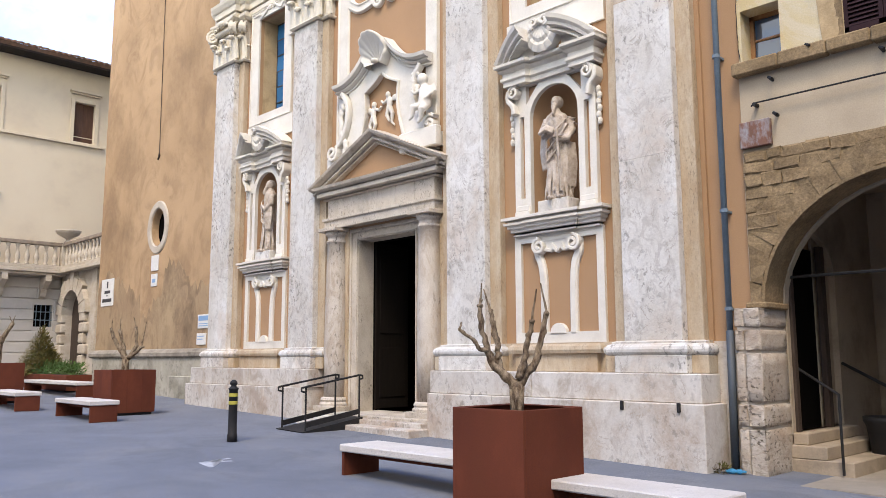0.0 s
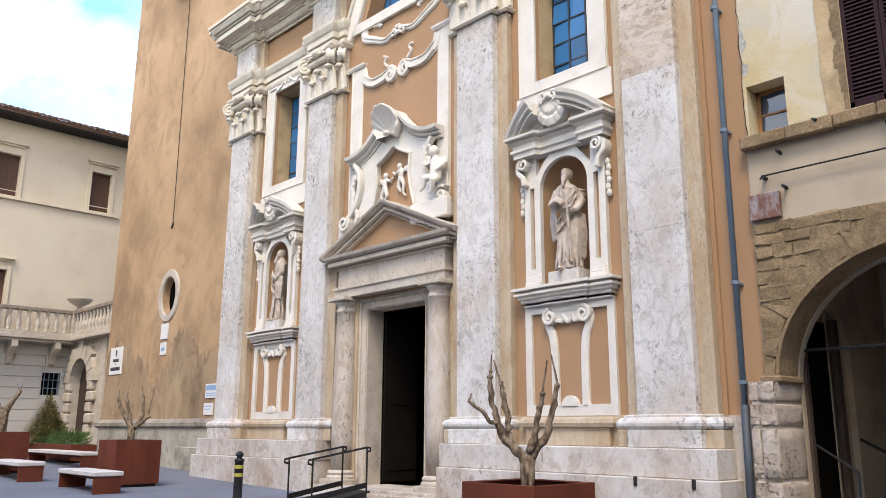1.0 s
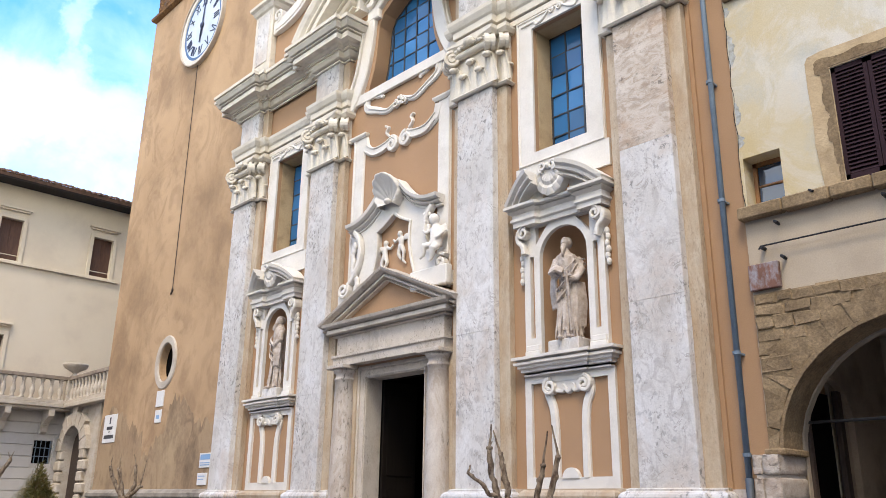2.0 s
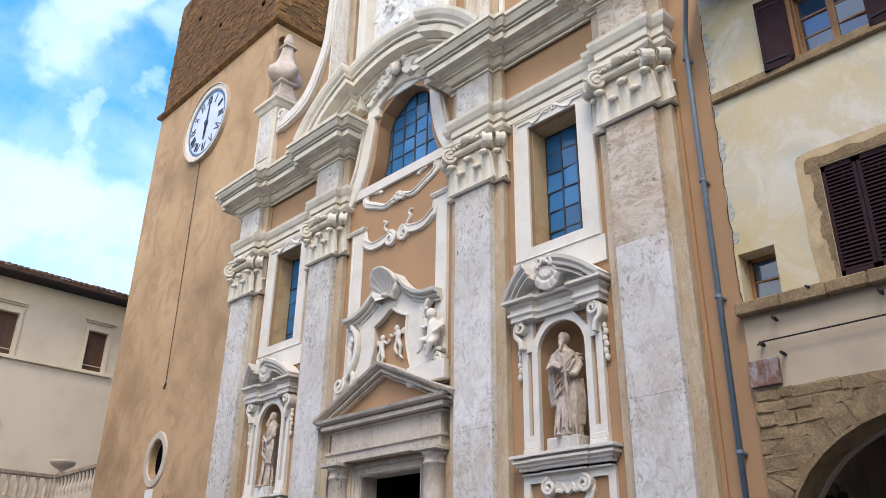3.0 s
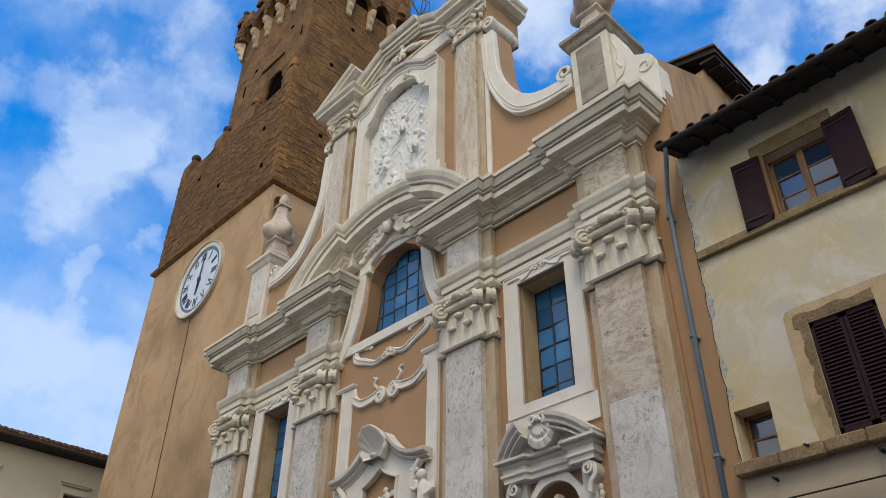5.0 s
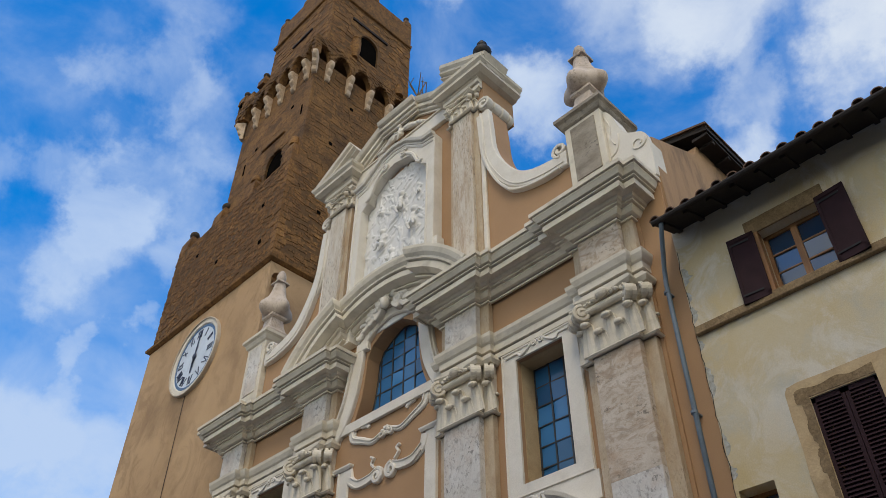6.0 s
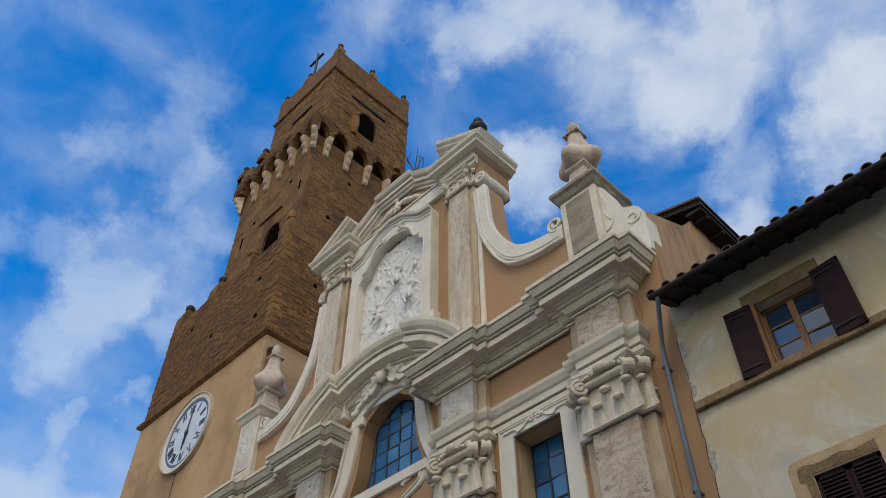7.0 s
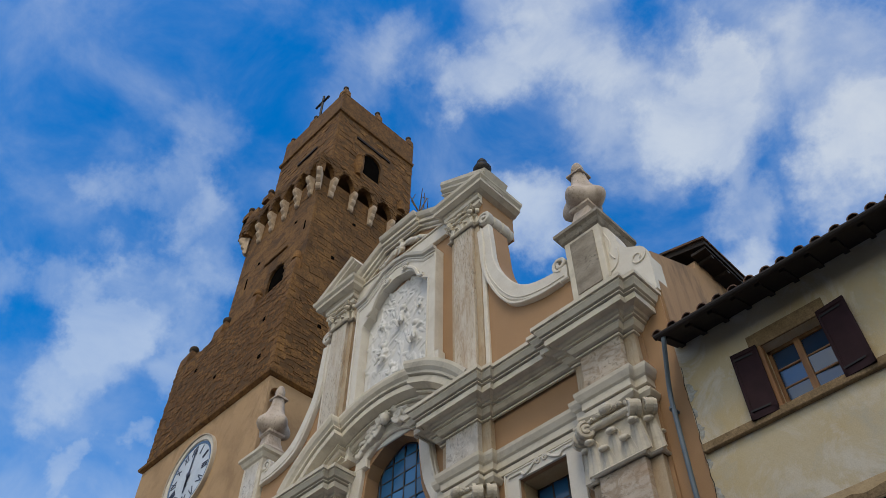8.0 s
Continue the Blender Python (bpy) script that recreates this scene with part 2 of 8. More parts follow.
CORBEL = surface("corbel_stone", (0.56, 0.44, 0.32), (0.44, 0.33, 0.22), 0.9, 5, 0.8, (0.22, 0.14, 0.08), 3, 0.6, 50, 0.5, 30)
YELLOW_WALL = surface("faded_yellow_plaster", (0.54, 0.475, 0.335), (0.495, 0.385, 0.20), 0.92, 0.7, 1.0, (0.40, 0.405, 0.365), 0.9, 0.85, 50, 0.2, 12, (1, 1, 0.8), vein=(0.62, 0.585, 0.51), vein_scale=0.9, vein_amount=0.7)
FLAKED = surface("flaked_undercoat", (0.47, 0.47, 0.43), (0.30, 0.285, 0.235), 0.95, 9, 1.0, (0.15, 0.13, 0.095), 7, 0.7, 50, 0.5, 25)
LOWER_WALL = surface("beige_render", (0.46, 0.375, 0.265), (0.40, 0.32, 0.22), 0.92, 0.7, 0.7, (0.282, 0.220, 0.154), 0.9, 0.4, 50, 0.12, 14)
# mid-tone so that the added walls bounce less light; also the inner arch
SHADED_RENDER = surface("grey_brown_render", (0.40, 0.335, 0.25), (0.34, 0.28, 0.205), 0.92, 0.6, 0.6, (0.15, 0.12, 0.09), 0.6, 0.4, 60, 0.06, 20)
PALE_WALL = surface("cream_render", (0.64, 0.55, 0.41), (0.60, 0.505, 0.37), 0.92, 0.6, 0.6, (0.47, 0.39, 0.30), 0.6, 0.4, 60, 0.06, 20)
GREY_RUST = surface("grey_render_blocks", (0.522, 0.479, 0.418), (0.461, 0.418, 0.357), 0.92, 0.8, 0.6, (0.313, 0.278, 0.235), 0.9, 0.4, 60, 0.1, 20)
PIER_STONE = surface("pitted_pier_travertine", (0.50, 0.435, 0.355), (0.40, 0.315, 0.235), 0.9, 2.4, 1.0, (0.27, 0.19, 0.13), 2.2, 0.7, 50, 0.9, 14, (1, 1, 1.5), 0.8, 13)
STAINED_RAIL = surface("stained_rail_stone", (0.33, 0.265, 0.20), (0.22, 0.17, 0.125), 0.9, 2.5, 1.0, (0.12, 0.09, 0.065), 2.0, 0.7, 50, 0.5, 25)
STRING_STONE = surface("weathered_string_stone", (0.36, 0.315, 0.25), (0.22, 0.185, 0.14), 0.9, 2.0, 1.0, (0.10, 0.082, 0.06), 1.4, 0.8, 50, 0.5, 25, (1, 1, 1.5), 0.7, 14)
GATE_STONE = surface("gate_travertine", (0.52, 0.455, 0.365), (0.43, 0.36, 0.275), 0.85, 2, 0.8, (0.31, 0.245, 0.175), 1.5, 0.5, 50, 0.35, 25, (1, 1, 1.5), 0.4, 16)
BASE_WALL = surface("stained_base_render", (0.43, 0.39, 0.315), (0.30, 0.275, 0.21), 0.92, 1.6, 1.0, (0.10, 0.09, 0.06), 1.2, 0.95, 50, 0.4, 16, (1.0, 1.0, 0.9), 0.8, 7)
ASPHALT = surface("worn_asphalt", (0.150, 0.160, 0.185), (0.118, 0.127, 0.149), 0.85, 0.5, 0.8, (0.195, 0.193, 0.192), 0.35, 0.75, 160, 0.25, 120, detail=0.3, vein=(0.090, 0.096, 0.110), vein_scale=0.6, vein_amount=0.5)
PAVING = surface("pale_paving", (0.30, 0.255, 0.20), (0.23, 0.195, 0.15), 0.85, 1.5, 0.8, (0.16, 0.135, 0.10), 0.9, 0.5, 60, 0.15, 30, vary=0.06)
CORTEN = surface("rusted_steel", (0.140, 0.037, 0.017), (0.086, 0.022, 0.011), 0.75, 2.0, 0.9, (0.18, 0.055, 0.022), 1.0, 0.5, 90, 0.10, 60, (1, 1, 0.5), spec=0.2)
BENCH_STONE = surface("bench_travertine", (0.574, 0.531, 0.479), (0.496, 0.452, 0.400), 0.7, 2.0, 0.8, (0.383, 0.339, 0.287), 1.4, 0.4, 60, 0.15, 40, (1, 1, 3), 0.4, 22)
BARK = surface("grey_bark", (0.30, 0.225, 0.145), (0.075, 0.047, 0.03), 0.95, 20, 1.0, (0.38, 0.31, 0.21), 11, 0.5, 90, 1.0, 34, (1, 1, 0.5), detail=0.35, spec=0.15)
SOIL = surface("dark_soil", (0.05, 0.035, 0.025), (0.03, 0.022, 0.016), 0.95, 8, 0.9, None, 1, 0, 80, 0.8, 40)
IRON = surface("dark_iron", (0.014, 0.014, 0.015), (0.022, 0.021, 0.021), 0.6, 8, 0.6, (0.045, 0.027, 0.017), 6, 0.3, 90, 0.1, 60, spec=0.25)
PIPE = surface("grey_zinc_pipe", (0.155, 0.205, 0.245), (0.115, 0.15, 0.185), 0.5, 3, 0.7, (0.24, 0.27, 0.29), 4, 0.3, 60, 0.05, 40)
SHUTTER = surface("brown_shutter_paint", (0.030, 0.013, 0.016), (0.021, 0.009, 0.011), 0.8, 4, 0.5, (0.04, 0.02, 0.02), 3, 0.3, 60, 0.06, 50, spec=0.2)
WOOD = surface("brown_window_wood", (0.31, 0.155, 0.058), (0.23, 0.108, 0.038), 0.6, 6, 0.8, (0.12, 0.055, 0.02), 4, 0.4, 60, 0.15, 40, (4, 4, 0.5))
SHUTTER_WOOD = surface("red_brown_shutter_wood", (0.10, 0.046, 0.026), (0.065, 0.03, 0.018), 0.7, 6, 0.8, (0.15, 0.08, 0.05), 4, 0.4, 60, 0.15, 40, (4, 4, 0.5))
DARK_WOOD = surface("old_door_wood", (0.05, 0.03, 0.018), (0.03, 0.018, 0.012), 0.7, 5, 0.8, None, 1, 0, 60, 0.2, 40, (4, 4, 0.4))
ROOF_TILE = surface("old_roof_tile", (0.17, 0.09, 0.055), (0.10, 0.06, 0.04), 0.92, 5, 0.9, (0.05, 0.04, 0.032), 2.5, 0.7, 60, 0.3, 30, vary=0.2)
EAVE_WOOD = surface("dark_eave_wood", (0.022, 0.015, 0.011), (0.015, 0.010, 0.008), 0.85, 5, 0.8, None, 1, 0, 60, 0.2, 30)
LEAF_WOOD = surface("near_black_door_wood", (0.011, 0.008, 0.006), (0.008, 0.006, 0.005), 0.8, 5, 0.8, None, 1, 0, 60, 0.2, 40, (4, 4, 0.4), spec=0.1)
PIPE_FOOT = surface("dark_grey_pipe", (0.055, 0.068, 0.08), (0.04, 0.048, 0.058), 0.6, 4, 0.8, (0.09, 0.08, 0.07), 4, 0.5, 60, 0.1, 40)
# near-black colour that stands in for shade inside openings
SHADE_BLACK = surface("interior_shade_black", (0.006, 0.0055, 0.005), (0.005, 0.0045, 0.004), 0.95, 2, 0.5, None, 1, 0, 40, 0, 10, spec=0.0)
PORTICO = surface("portico_plaster", (0.38, 0.305, 0.22), (0.31, 0.245, 0.175), 0.92, 1, 0.8, (0.11, 0.088, 0.066), 1, 0.5, 50, 0.1, 15)
LEAD = surface("lead_came", (0.03, 0.035, 0.04), (0.02, 0.024, 0.028), 0.5, 8, 0.5, None, 1, 0, 60, 0, 10)
CLOCK_FACE = surface("clock_enamel", (0.62, 0.68, 0.75), (0.50, 0.56, 0.63), 0.5, 2, 0.5, (0.435, 0.461, 0.487), 1.5, 0.3, 60, 0.02, 20)
CLOCK_INK = surface("clock_blue_black", (0.02, 0.03, 0.07), (0.03, 0.04, 0.08), 0.5, 4, 0.5, None, 1, 0, 60, 0, 10)
PLAQUE = surface("white_plaque", (0.72, 0.70, 0.66), (0.64, 0.61, 0.56), 0.6, 4, 0.5, None, 1, 0, 60, 0.03, 20)
INK = surface("plaque_ink", (0.05, 0.045, 0.05), (0.04, 0.04, 0.04), 0.6, 6, 0.4, None, 1, 0, 60, 0, 10)
BLUE_SIGN = surface("blue_sign_print", (0.24, 0.38, 0.56), (0.20, 0.33, 0.50), 0.5, 6, 0.4, None, 1, 0, 60, 0, 10)
CLOCK_BLUE = surface("clock_blue_ring", (0.045, 0.11, 0.22), (0.06, 0.13, 0.25), 0.5, 4, 0.5, None, 1, 0, 60, 0, 10)
HEDGE_LEAF = surface("juniper_leaves", (0.055, 0.115, 0.028), (0.10, 0.16, 0.045), 0.85, 5, 0.9, (0.13, 0.11, 0.035), 2.5, 0.4, 60, 0.1, 40, vary=0.28, spec=0.2)
LEAF = surface("conifer_needles", (0.10, 0.10, 0.032), (0.16, 0.125, 0.045), 0.85, 5, 0.9, (0.22, 0.13, 0.05), 2.5, 0.6, 60, 0.1, 40, vary=0.28, spec=0.2)
ROAD_PAINT = surface("road_marking", (0.55, 0.56, 0.57), (0.35, 0.36, 0.38), 0.8, 8, 0.9, (0.12, 0.125, 0.135), 6, 0.6, 90, 0.1, 80)
YELLOW_PAINT = surface("reflective_yellow", (0.45, 0.40, 0.06), (0.40, 0.34, 0.05), 0.5, 6, 0.4, None, 1, 0, 60, 0, 10)
BLUE_RAG = surface("blue_plastic", (0.05, 0.25, 0.42), (0.04, 0.2, 0.36), 0.4, 6, 0.4, None, 1, 0, 60, 0.1, 20)


def glass(name, tint, rough=0.06, ior=1.45):
    m = bpy.data.materials.new(name)
    m.use_nodes = True
    n, l = m.node_tree.nodes, m.node_tree.links
    bsdf = n["Principled BSDF"]
    info = n.new("ShaderNodeObjectInfo")
    ramp_ = n.new("ShaderNodeMix")
    ramp_.data_type = "RGBA"
    ramp_.inputs[6].default_value = (*[c * 0.55 for c in tint], 1)
    ramp_.inputs[7].default_value = (*tint, 1)
    l.new(info.outputs["Random"], ramp_.inputs[0])
    l.new(ramp_.outputs[2], bsdf.inputs["Base Color"])
    bsdf.inputs["Roughness"].default_value, bsdf.inputs["IOR"].default_value = rough, ior
    geo = n.new("ShaderNodeNewGeometry")
    t = n.new("ShaderNodeTexNoise")
    t.inputs["Scale"].default_value = 4.0
    l.new(geo.outputs["Position"], t.inputs["Vector"])
    b = n.new("ShaderNodeBump")
    b.inputs["Strength"].default_value, b.inputs["Distance"].default_value = 0.12, 0.05
    l.new(t.outputs["Fac"], b.inputs["Height"])
    l.new(b.outputs["Normal"], bsdf.inputs["Normal"])
    return m


# the blue base colours paint the sky's reflection into the panes
CHURCH_GLASS = glass("sky_reflection_leaded_glass", (0.045, 0.19, 0.42), 0.1)
HOUSE_GLASS = glass("house_window_glass", (0.03, 0.07, 0.14), 0.05, 1.9)


# ---------------------------------------------------------------- mesh helpers
def thing(name, label="", category="", group="", kind="", at=(0, 0, 0)):
    ob = new(name)
    ob.location = at
    ob.empty_display_size = 0.2
    return tagged(ob, label, category, group, kind)


def part(name, bm, material, parent=None, label="", smooth=False, melt=0.0):
    """Links a bmesh as one mesh object, under a thing or a part. Coordinates are the world's."""
    me = bpy.data.meshes.new(name)
    bmesh.ops.recalc_face_normals(bm, faces=bm.faces)
    if smooth:
        for f in bm.faces:
            f.smooth = True
    bm.to_mesh(me)
    bm.free()
    me.materials.append(material)
    ob = new(name, me)
    if melt:                                  # fuses overlapping lumps into one carved skin
        md = ob.modifiers.new("fuse", "REMESH")
        md.mode, md.voxel_size, md.use_smooth_shade = "VOXEL", melt, True
        sm = ob.modifiers.new("soften", "SMOOTH")
        sm.factor, sm.iterations = 0.5, 2
    if parent is not None:
        ob.parent = parent
        base, p = Vector((0, 0, 0)), parent
        while p is not None:
            base += Vector(p.location)
            p = p.parent
        ob.location = -base
    return tagged(ob, label)


def whole(name, bm, material, label, category, group="", kind="", smooth=False, melt=0.0):
    return tagged(part(name, bm, material, None, "", smooth, melt), label, category, group, kind)


def box(bm, x0, x1, y0, y1, z0, z1, bevel=0.0):
    v = [bm.verts.new((x, y, z)) for z in (z0, z1) for x, y in ((x0, y0), (x1, y0), (x1, y1), (x0, y1))]
    fs = [bm.faces.new([v[i] for i in q]) for q in ((3, 2, 1, 0), (4, 5, 6, 7), (0, 1, 5, 4), (1, 2, 6, 5), (2, 3, 7, 6), (3, 0, 4, 7))]
    if bevel:
        es = list({e for f in fs for e in f.edges})
        bmesh.ops.bevel(bm, geom=es, offset=bevel, segments=1, affect="EDGES")
    return v


def boxes(*args, bevel=0.0):
    bm = bmesh.new()
    for a in args:
        box(bm, *a, bevel=bevel)
    return bm


def loft(bm, rings, closed=True, caps=True):
    vs = [[bm.verts.new(p) for p in r] for r in rings]
    n = len(rings[0])
    for a, b in zip(vs, vs[1:]):
        for i in range(n if closed else n - 1):
            j = (i + 1) % n
            bm.faces.new((a[i], a[j], b[j], b[i]))
    if caps and closed:
        bm.faces.new(vs[0][::-1])
        bm.faces.new(vs[-1])
    return vs


def offsets(path):
    """Mitre vectors to the right of a plan path."""
    out = []
    for i, p in enumerate(path):
        ns = []
        for a, b in ((i - 1, i), (i, i + 1)):
            if 0 <= a and b < len(path):
                d = Vector((path[b][0] - path[a][0], path[b][1] - path[a][1])).normalized()
                ns.append(Vector((d.y, -d.x)))
        if len(ns) == 1:
            out.append(ns[0])
        else:
            s = ns[0] + ns[1]
            out.append(s / max(0.3, s.length_squared / 2))
    return out


def crisp(profile, g=0.038):
    """Cuts a narrow quirk under every overhang of a moulding's profile."""
    out = []
    for i, (o, z) in enumerate(profile):
        nxt = profile[i + 1] if i + 1 < len(profile) else None
        if nxt and 0 < i and nxt[0] - o > 0.025 and abs(nxt[1] - z) < 0.6 * (nxt[0] - o) and z - profile[i - 1][1] > g * 1.4:
            d = max(0.0, o - g * 1.5)
            out += [(o, z - g), (d, z - g * 0.9), (d, z - 0.002)]
        out.append((o, z))
    return out


def sweep(bm, path, profile):
    """A moulding along a plan path: profile of (out, z)."""
    profile = crisp(profile)
    rings = []
    for p, m in zip(path, offsets(path)):
        rings.append([(p[0] + m.x * o, p[1] + m.y * o, z) for o, z in profile])
    loft(bm, rings)


def arc_sweep(bm, path, profile, y0):
    """A moulding along a path of (x, z) on the facade: profile of (out towards the square, rise)."""
    profile = crisp(profile)
    rings = []
    for p, m in zip(path, offsets(path)):
        rings.append([(p[0] - m.x * h, y0 - o, p[1] - m.y * h) for o, h in profile])
    loft(bm, rings)


def plate(bm, loops, y0, y1):
    """A slab with outline and holes given as loops of (x, z), its front at y0 and its back at y1."""
    edges = []
    for lp in loops:
        v = [bm.verts.new((x, y0, z)) for x, z in lp]
        edges += [bm.edges.new((v[i], v[(i + 1) % len(v)])) for i in range(len(v))]
    fs = [g for g in bmesh.ops.triangle_fill(bm, use_beauty=True, use_dissolve=False, edges=edges)["geom"] if isinstance(g, bmesh.types.BMFace)]
    ext = bmesh.ops.extrude_face_region(bm, geom=fs)["geom"]
    for g in ext:
        if isinstance(g, bmesh.types.BMVert):
            g.co.y = y1


def side_plate(bm, loops, x0, x1):
    """The same for a wall that faces along x: loops of (y, z)."""
    tmp = bmesh.new()
    plate(tmp, loops, 0.0, 1.0)
    for v in tmp.verts:
        v.co = (x0 + (x1 - x0) * v.co.y, v.co.x, v.co.z)
    me = bpy.data.meshes.new("tmp")
    tmp.to_mesh(me)
    bm.from_mesh(me)
    bpy.data.meshes.remove(me)
    tmp.free()


def rect(x0, x1, z0, z1):
    return [(x0, z0), (x1, z0), (x1, z1), (x0, z1)]


def arched(x0, x1, z0, z1, rise=None, n=14):
    """An opening with a round or flattened head; z1 is the crown."""
    c, r = (x0 + x1) / 2, (x1 - x0) / 2
    h = r if rise is None else rise
    head = [(c + r * math.cos(math.pi * i / n), z1 - h + h * math.sin(math.pi * i / n)) for i in range(n + 1)]
    return [(x0, z0), (x1, z0)] + head


def band(bm, path, width, y0, y1, closed=False, taper=None):
    """A raised ribbon along a path of (x, z)."""
    pts = path + [path[0]] if closed else path
    ms = offsets(pts)
    if closed:
        d = [Vector((pts[1][0] - pts[0][0], pts[1][1] - pts[0][1])).normalized(), Vector((pts[-1][0] - pts[-2][0], pts[-1][1] - pts[-2][1])).normalized()]
        s = Vector((d[0].y, -d[0].x)) + Vector((d[1].y, -d[1].x))
        ms[0] = ms[-1] = s / max(0.3, s.length_squared / 2)
    rings = []
    k = len(pts) - 1
    for i, (p, m) in enumerate(zip(pts, ms)):
        w = width / 2 * (1 if taper is None else taper(i / k))
        e = min(0.03, w * 0.4)
        a, b = Vector(p) + m * w, Vector(p) - m * w
        a2, b2 = Vector(p) + m * (w - e), Vector(p) - m * (w - e)
        rings.append([(a.x, y1, a.y), (a.x, y0 + e, a.y), (a2.x, y0, a2.y), (b2.x, y0, b2.y), (b.x, y0 + e, b.y), (b.x, y1, b.y)])
    loft(bm, rings, True, not closed)


def spline(pts, n=8):
    """A smooth run through the given (x, z) points."""
    p = [Vector(q) for q in pts]
    p = [2 * p[0] - p[1]] + p + [2 * p[-1] - p[-2]]
    out = []
    for i in range(1, len(p) - 2):
        for k in range(n):
            t = k / n
            a, b, c, d = p[i - 1], p[i], p[i + 1], p[i + 2]
            q = 0.5 * ((2 * b) + (c - a) * t + (2 * a - 5 * b + 4 * c - d) * t * t + (3 * b - a - 3 * c + d) * t ** 3)
            out.append(tuple(q))
    out.append(tuple(p[-2]))
    return out


def scroll(cx, cz, r0, r1, turns, start, spin=1, n=14):
    k = max(6, int(turns * n))
    return [(cx + (r0 + (r1 - r0) * i / k) * math.cos(start + spin * turns * 2 * math.pi * i / k),
             cz + (r0 + (r1 - r0) * i / k) * math.sin(start + spin * turns * 2 * math.pi * i / k)) for i in range(k + 1)]


def lathe(bm, profile, cx, cy, n=20, squash=1.0):
    rings = [[(cx + r * math.cos(2 * math.pi * i / n), cy + squash * r * math.sin(2 * math.pi * i / n), z) for i in range(n)] for r, z in profile]
    loft(bm, rings)


def ball(bm, c, r, seg=10, rings=7):
    m = Matrix.Translation(c) @ Matrix.Diagonal((*(r if isinstance(r, tuple) else (r, r, r)), 1))
    return bmesh.ops.create_uvsphere(bm, u_segments=seg, v_segments=rings, radius=1.0, matrix=m)["verts"]


def tube(bm, pts, radius, n=8):
    """A round bar through the points; radius a number or one for each point."""
    p = [Vector(q) for q in pts]
    rad = radius if isinstance(radius, (list, tuple)) else [radius] * len(p)
    rings = []
    for i, q in enumerate(p):
        d = (p[min(i + 1, len(p) - 1)] - p[max(i - 1, 0)]).normalized()
        u = d.orthogonal() if i == 0 else (u - d * u.dot(d))
        u = u.normalized()
        w = d.cross(u)
        rings.append([tuple(q + rad[i] * (math.cos(2 * math.pi * k / n) * u + math.sin(2 * math.pi * k / n) * w)) for k in range(n)])
    loft(bm, rings)


def mirrored(loop):
    return [(-x, z) for x, z in loop]


def ground_z(x):
    return 0.178 - 0.0237 * x


# ---------------------------------------------------------------- ground
bm = bmesh.new()
vs = [bm.verts.new((x, y, ground_z(x))) for x, y in ((-400, -400), (400, -400), (400, 400), (-400, 400))]
bm.faces.new(vs)
whole("ground", bm, ASPHALT, "worn blue-grey asphalt of the sloping square", "ground", kind="structure")

# ---------------------------------------------------------------- church facade
church = thing("church", "baroque church facade of ochre plaster with white stucco and travertine pilasters", "church")
COLS = (-6.54, -2.67, 2.67, 6.54)
WIN_C, WIN_HW, WIN_Z = 4.62, 0.61, (7.92, 10.62)
NICHE_HW, NICHE_Z = 0.52, (4.05, 6.30)
DOOR_HW, DOOR_Z = 1.24, (0.32, 4.40)
VOLUTE = spline([(3.44, 18.95), (3.50, 18.15), (3.56, 17.35), (3.78, 16.65), (4.24, 15.86), (4.72, 15.45), (5.40, 15.25), (5.98, 15.22)])

bell = spline([(-1.32, 11.24), (-1.08, 11.9), (-0.98, 12.7), (-0.96, 13.0)], 5) + spline([(-0.80, 13.32), (0, 13.72), (0.80, 13.32)], 5) + \
    spline([(0.96, 13.0), (0.98, 12.7), (1.08, 11.9), (1.32, 11.24)], 5)
outline = [(-7.35, 0.3), (7.35, 0.3), (7.35, 13.3), (5.98, 13.3), (5.98, 15.22)] + VOLUTE[-2::-1] + [(3.30, 19.0), (3.30, 20.7), (2.3, 21.0), (0.85, 21.72), (-0.85, 21.72), (-2.3, 21.0), (-3.30, 20.7), (-3.30, 19.0)] + \
    mirrored(VOLUTE[:-1]) + [(-5.98, 15.22), (-5.98, 13.3), (-7.35, 13.3)]
bm = bmesh.new()
holes = [rect(s * WIN_C - WIN_HW, s * WIN_C + WIN_HW, *WIN_Z) for s in (-1, 1)]
holes += [arched(s * WIN_C - NICHE_HW, s * WIN_C + NICHE_HW, *NICHE_Z) for s in (-1, 1)]
holes += [rect(-DOOR_HW, DOOR_HW, *DOOR_Z), bell]
plate(bm, [outline] + holes, 0.0, 0.65)
part("wall", bm, ORANGE, church, "ochre plaster facade wall")

# strip of wall beyond the last pilaster
part("wall", boxes((7.35, 7.93, 0.05, 0.65, 0.0, 13.2)), ORANGE, church)
part("wall", boxes((7.35, 7.93, 0.0, 0.6, 0.0, 1.78)), PLINTH, church, "weathered stone foot of the wall")

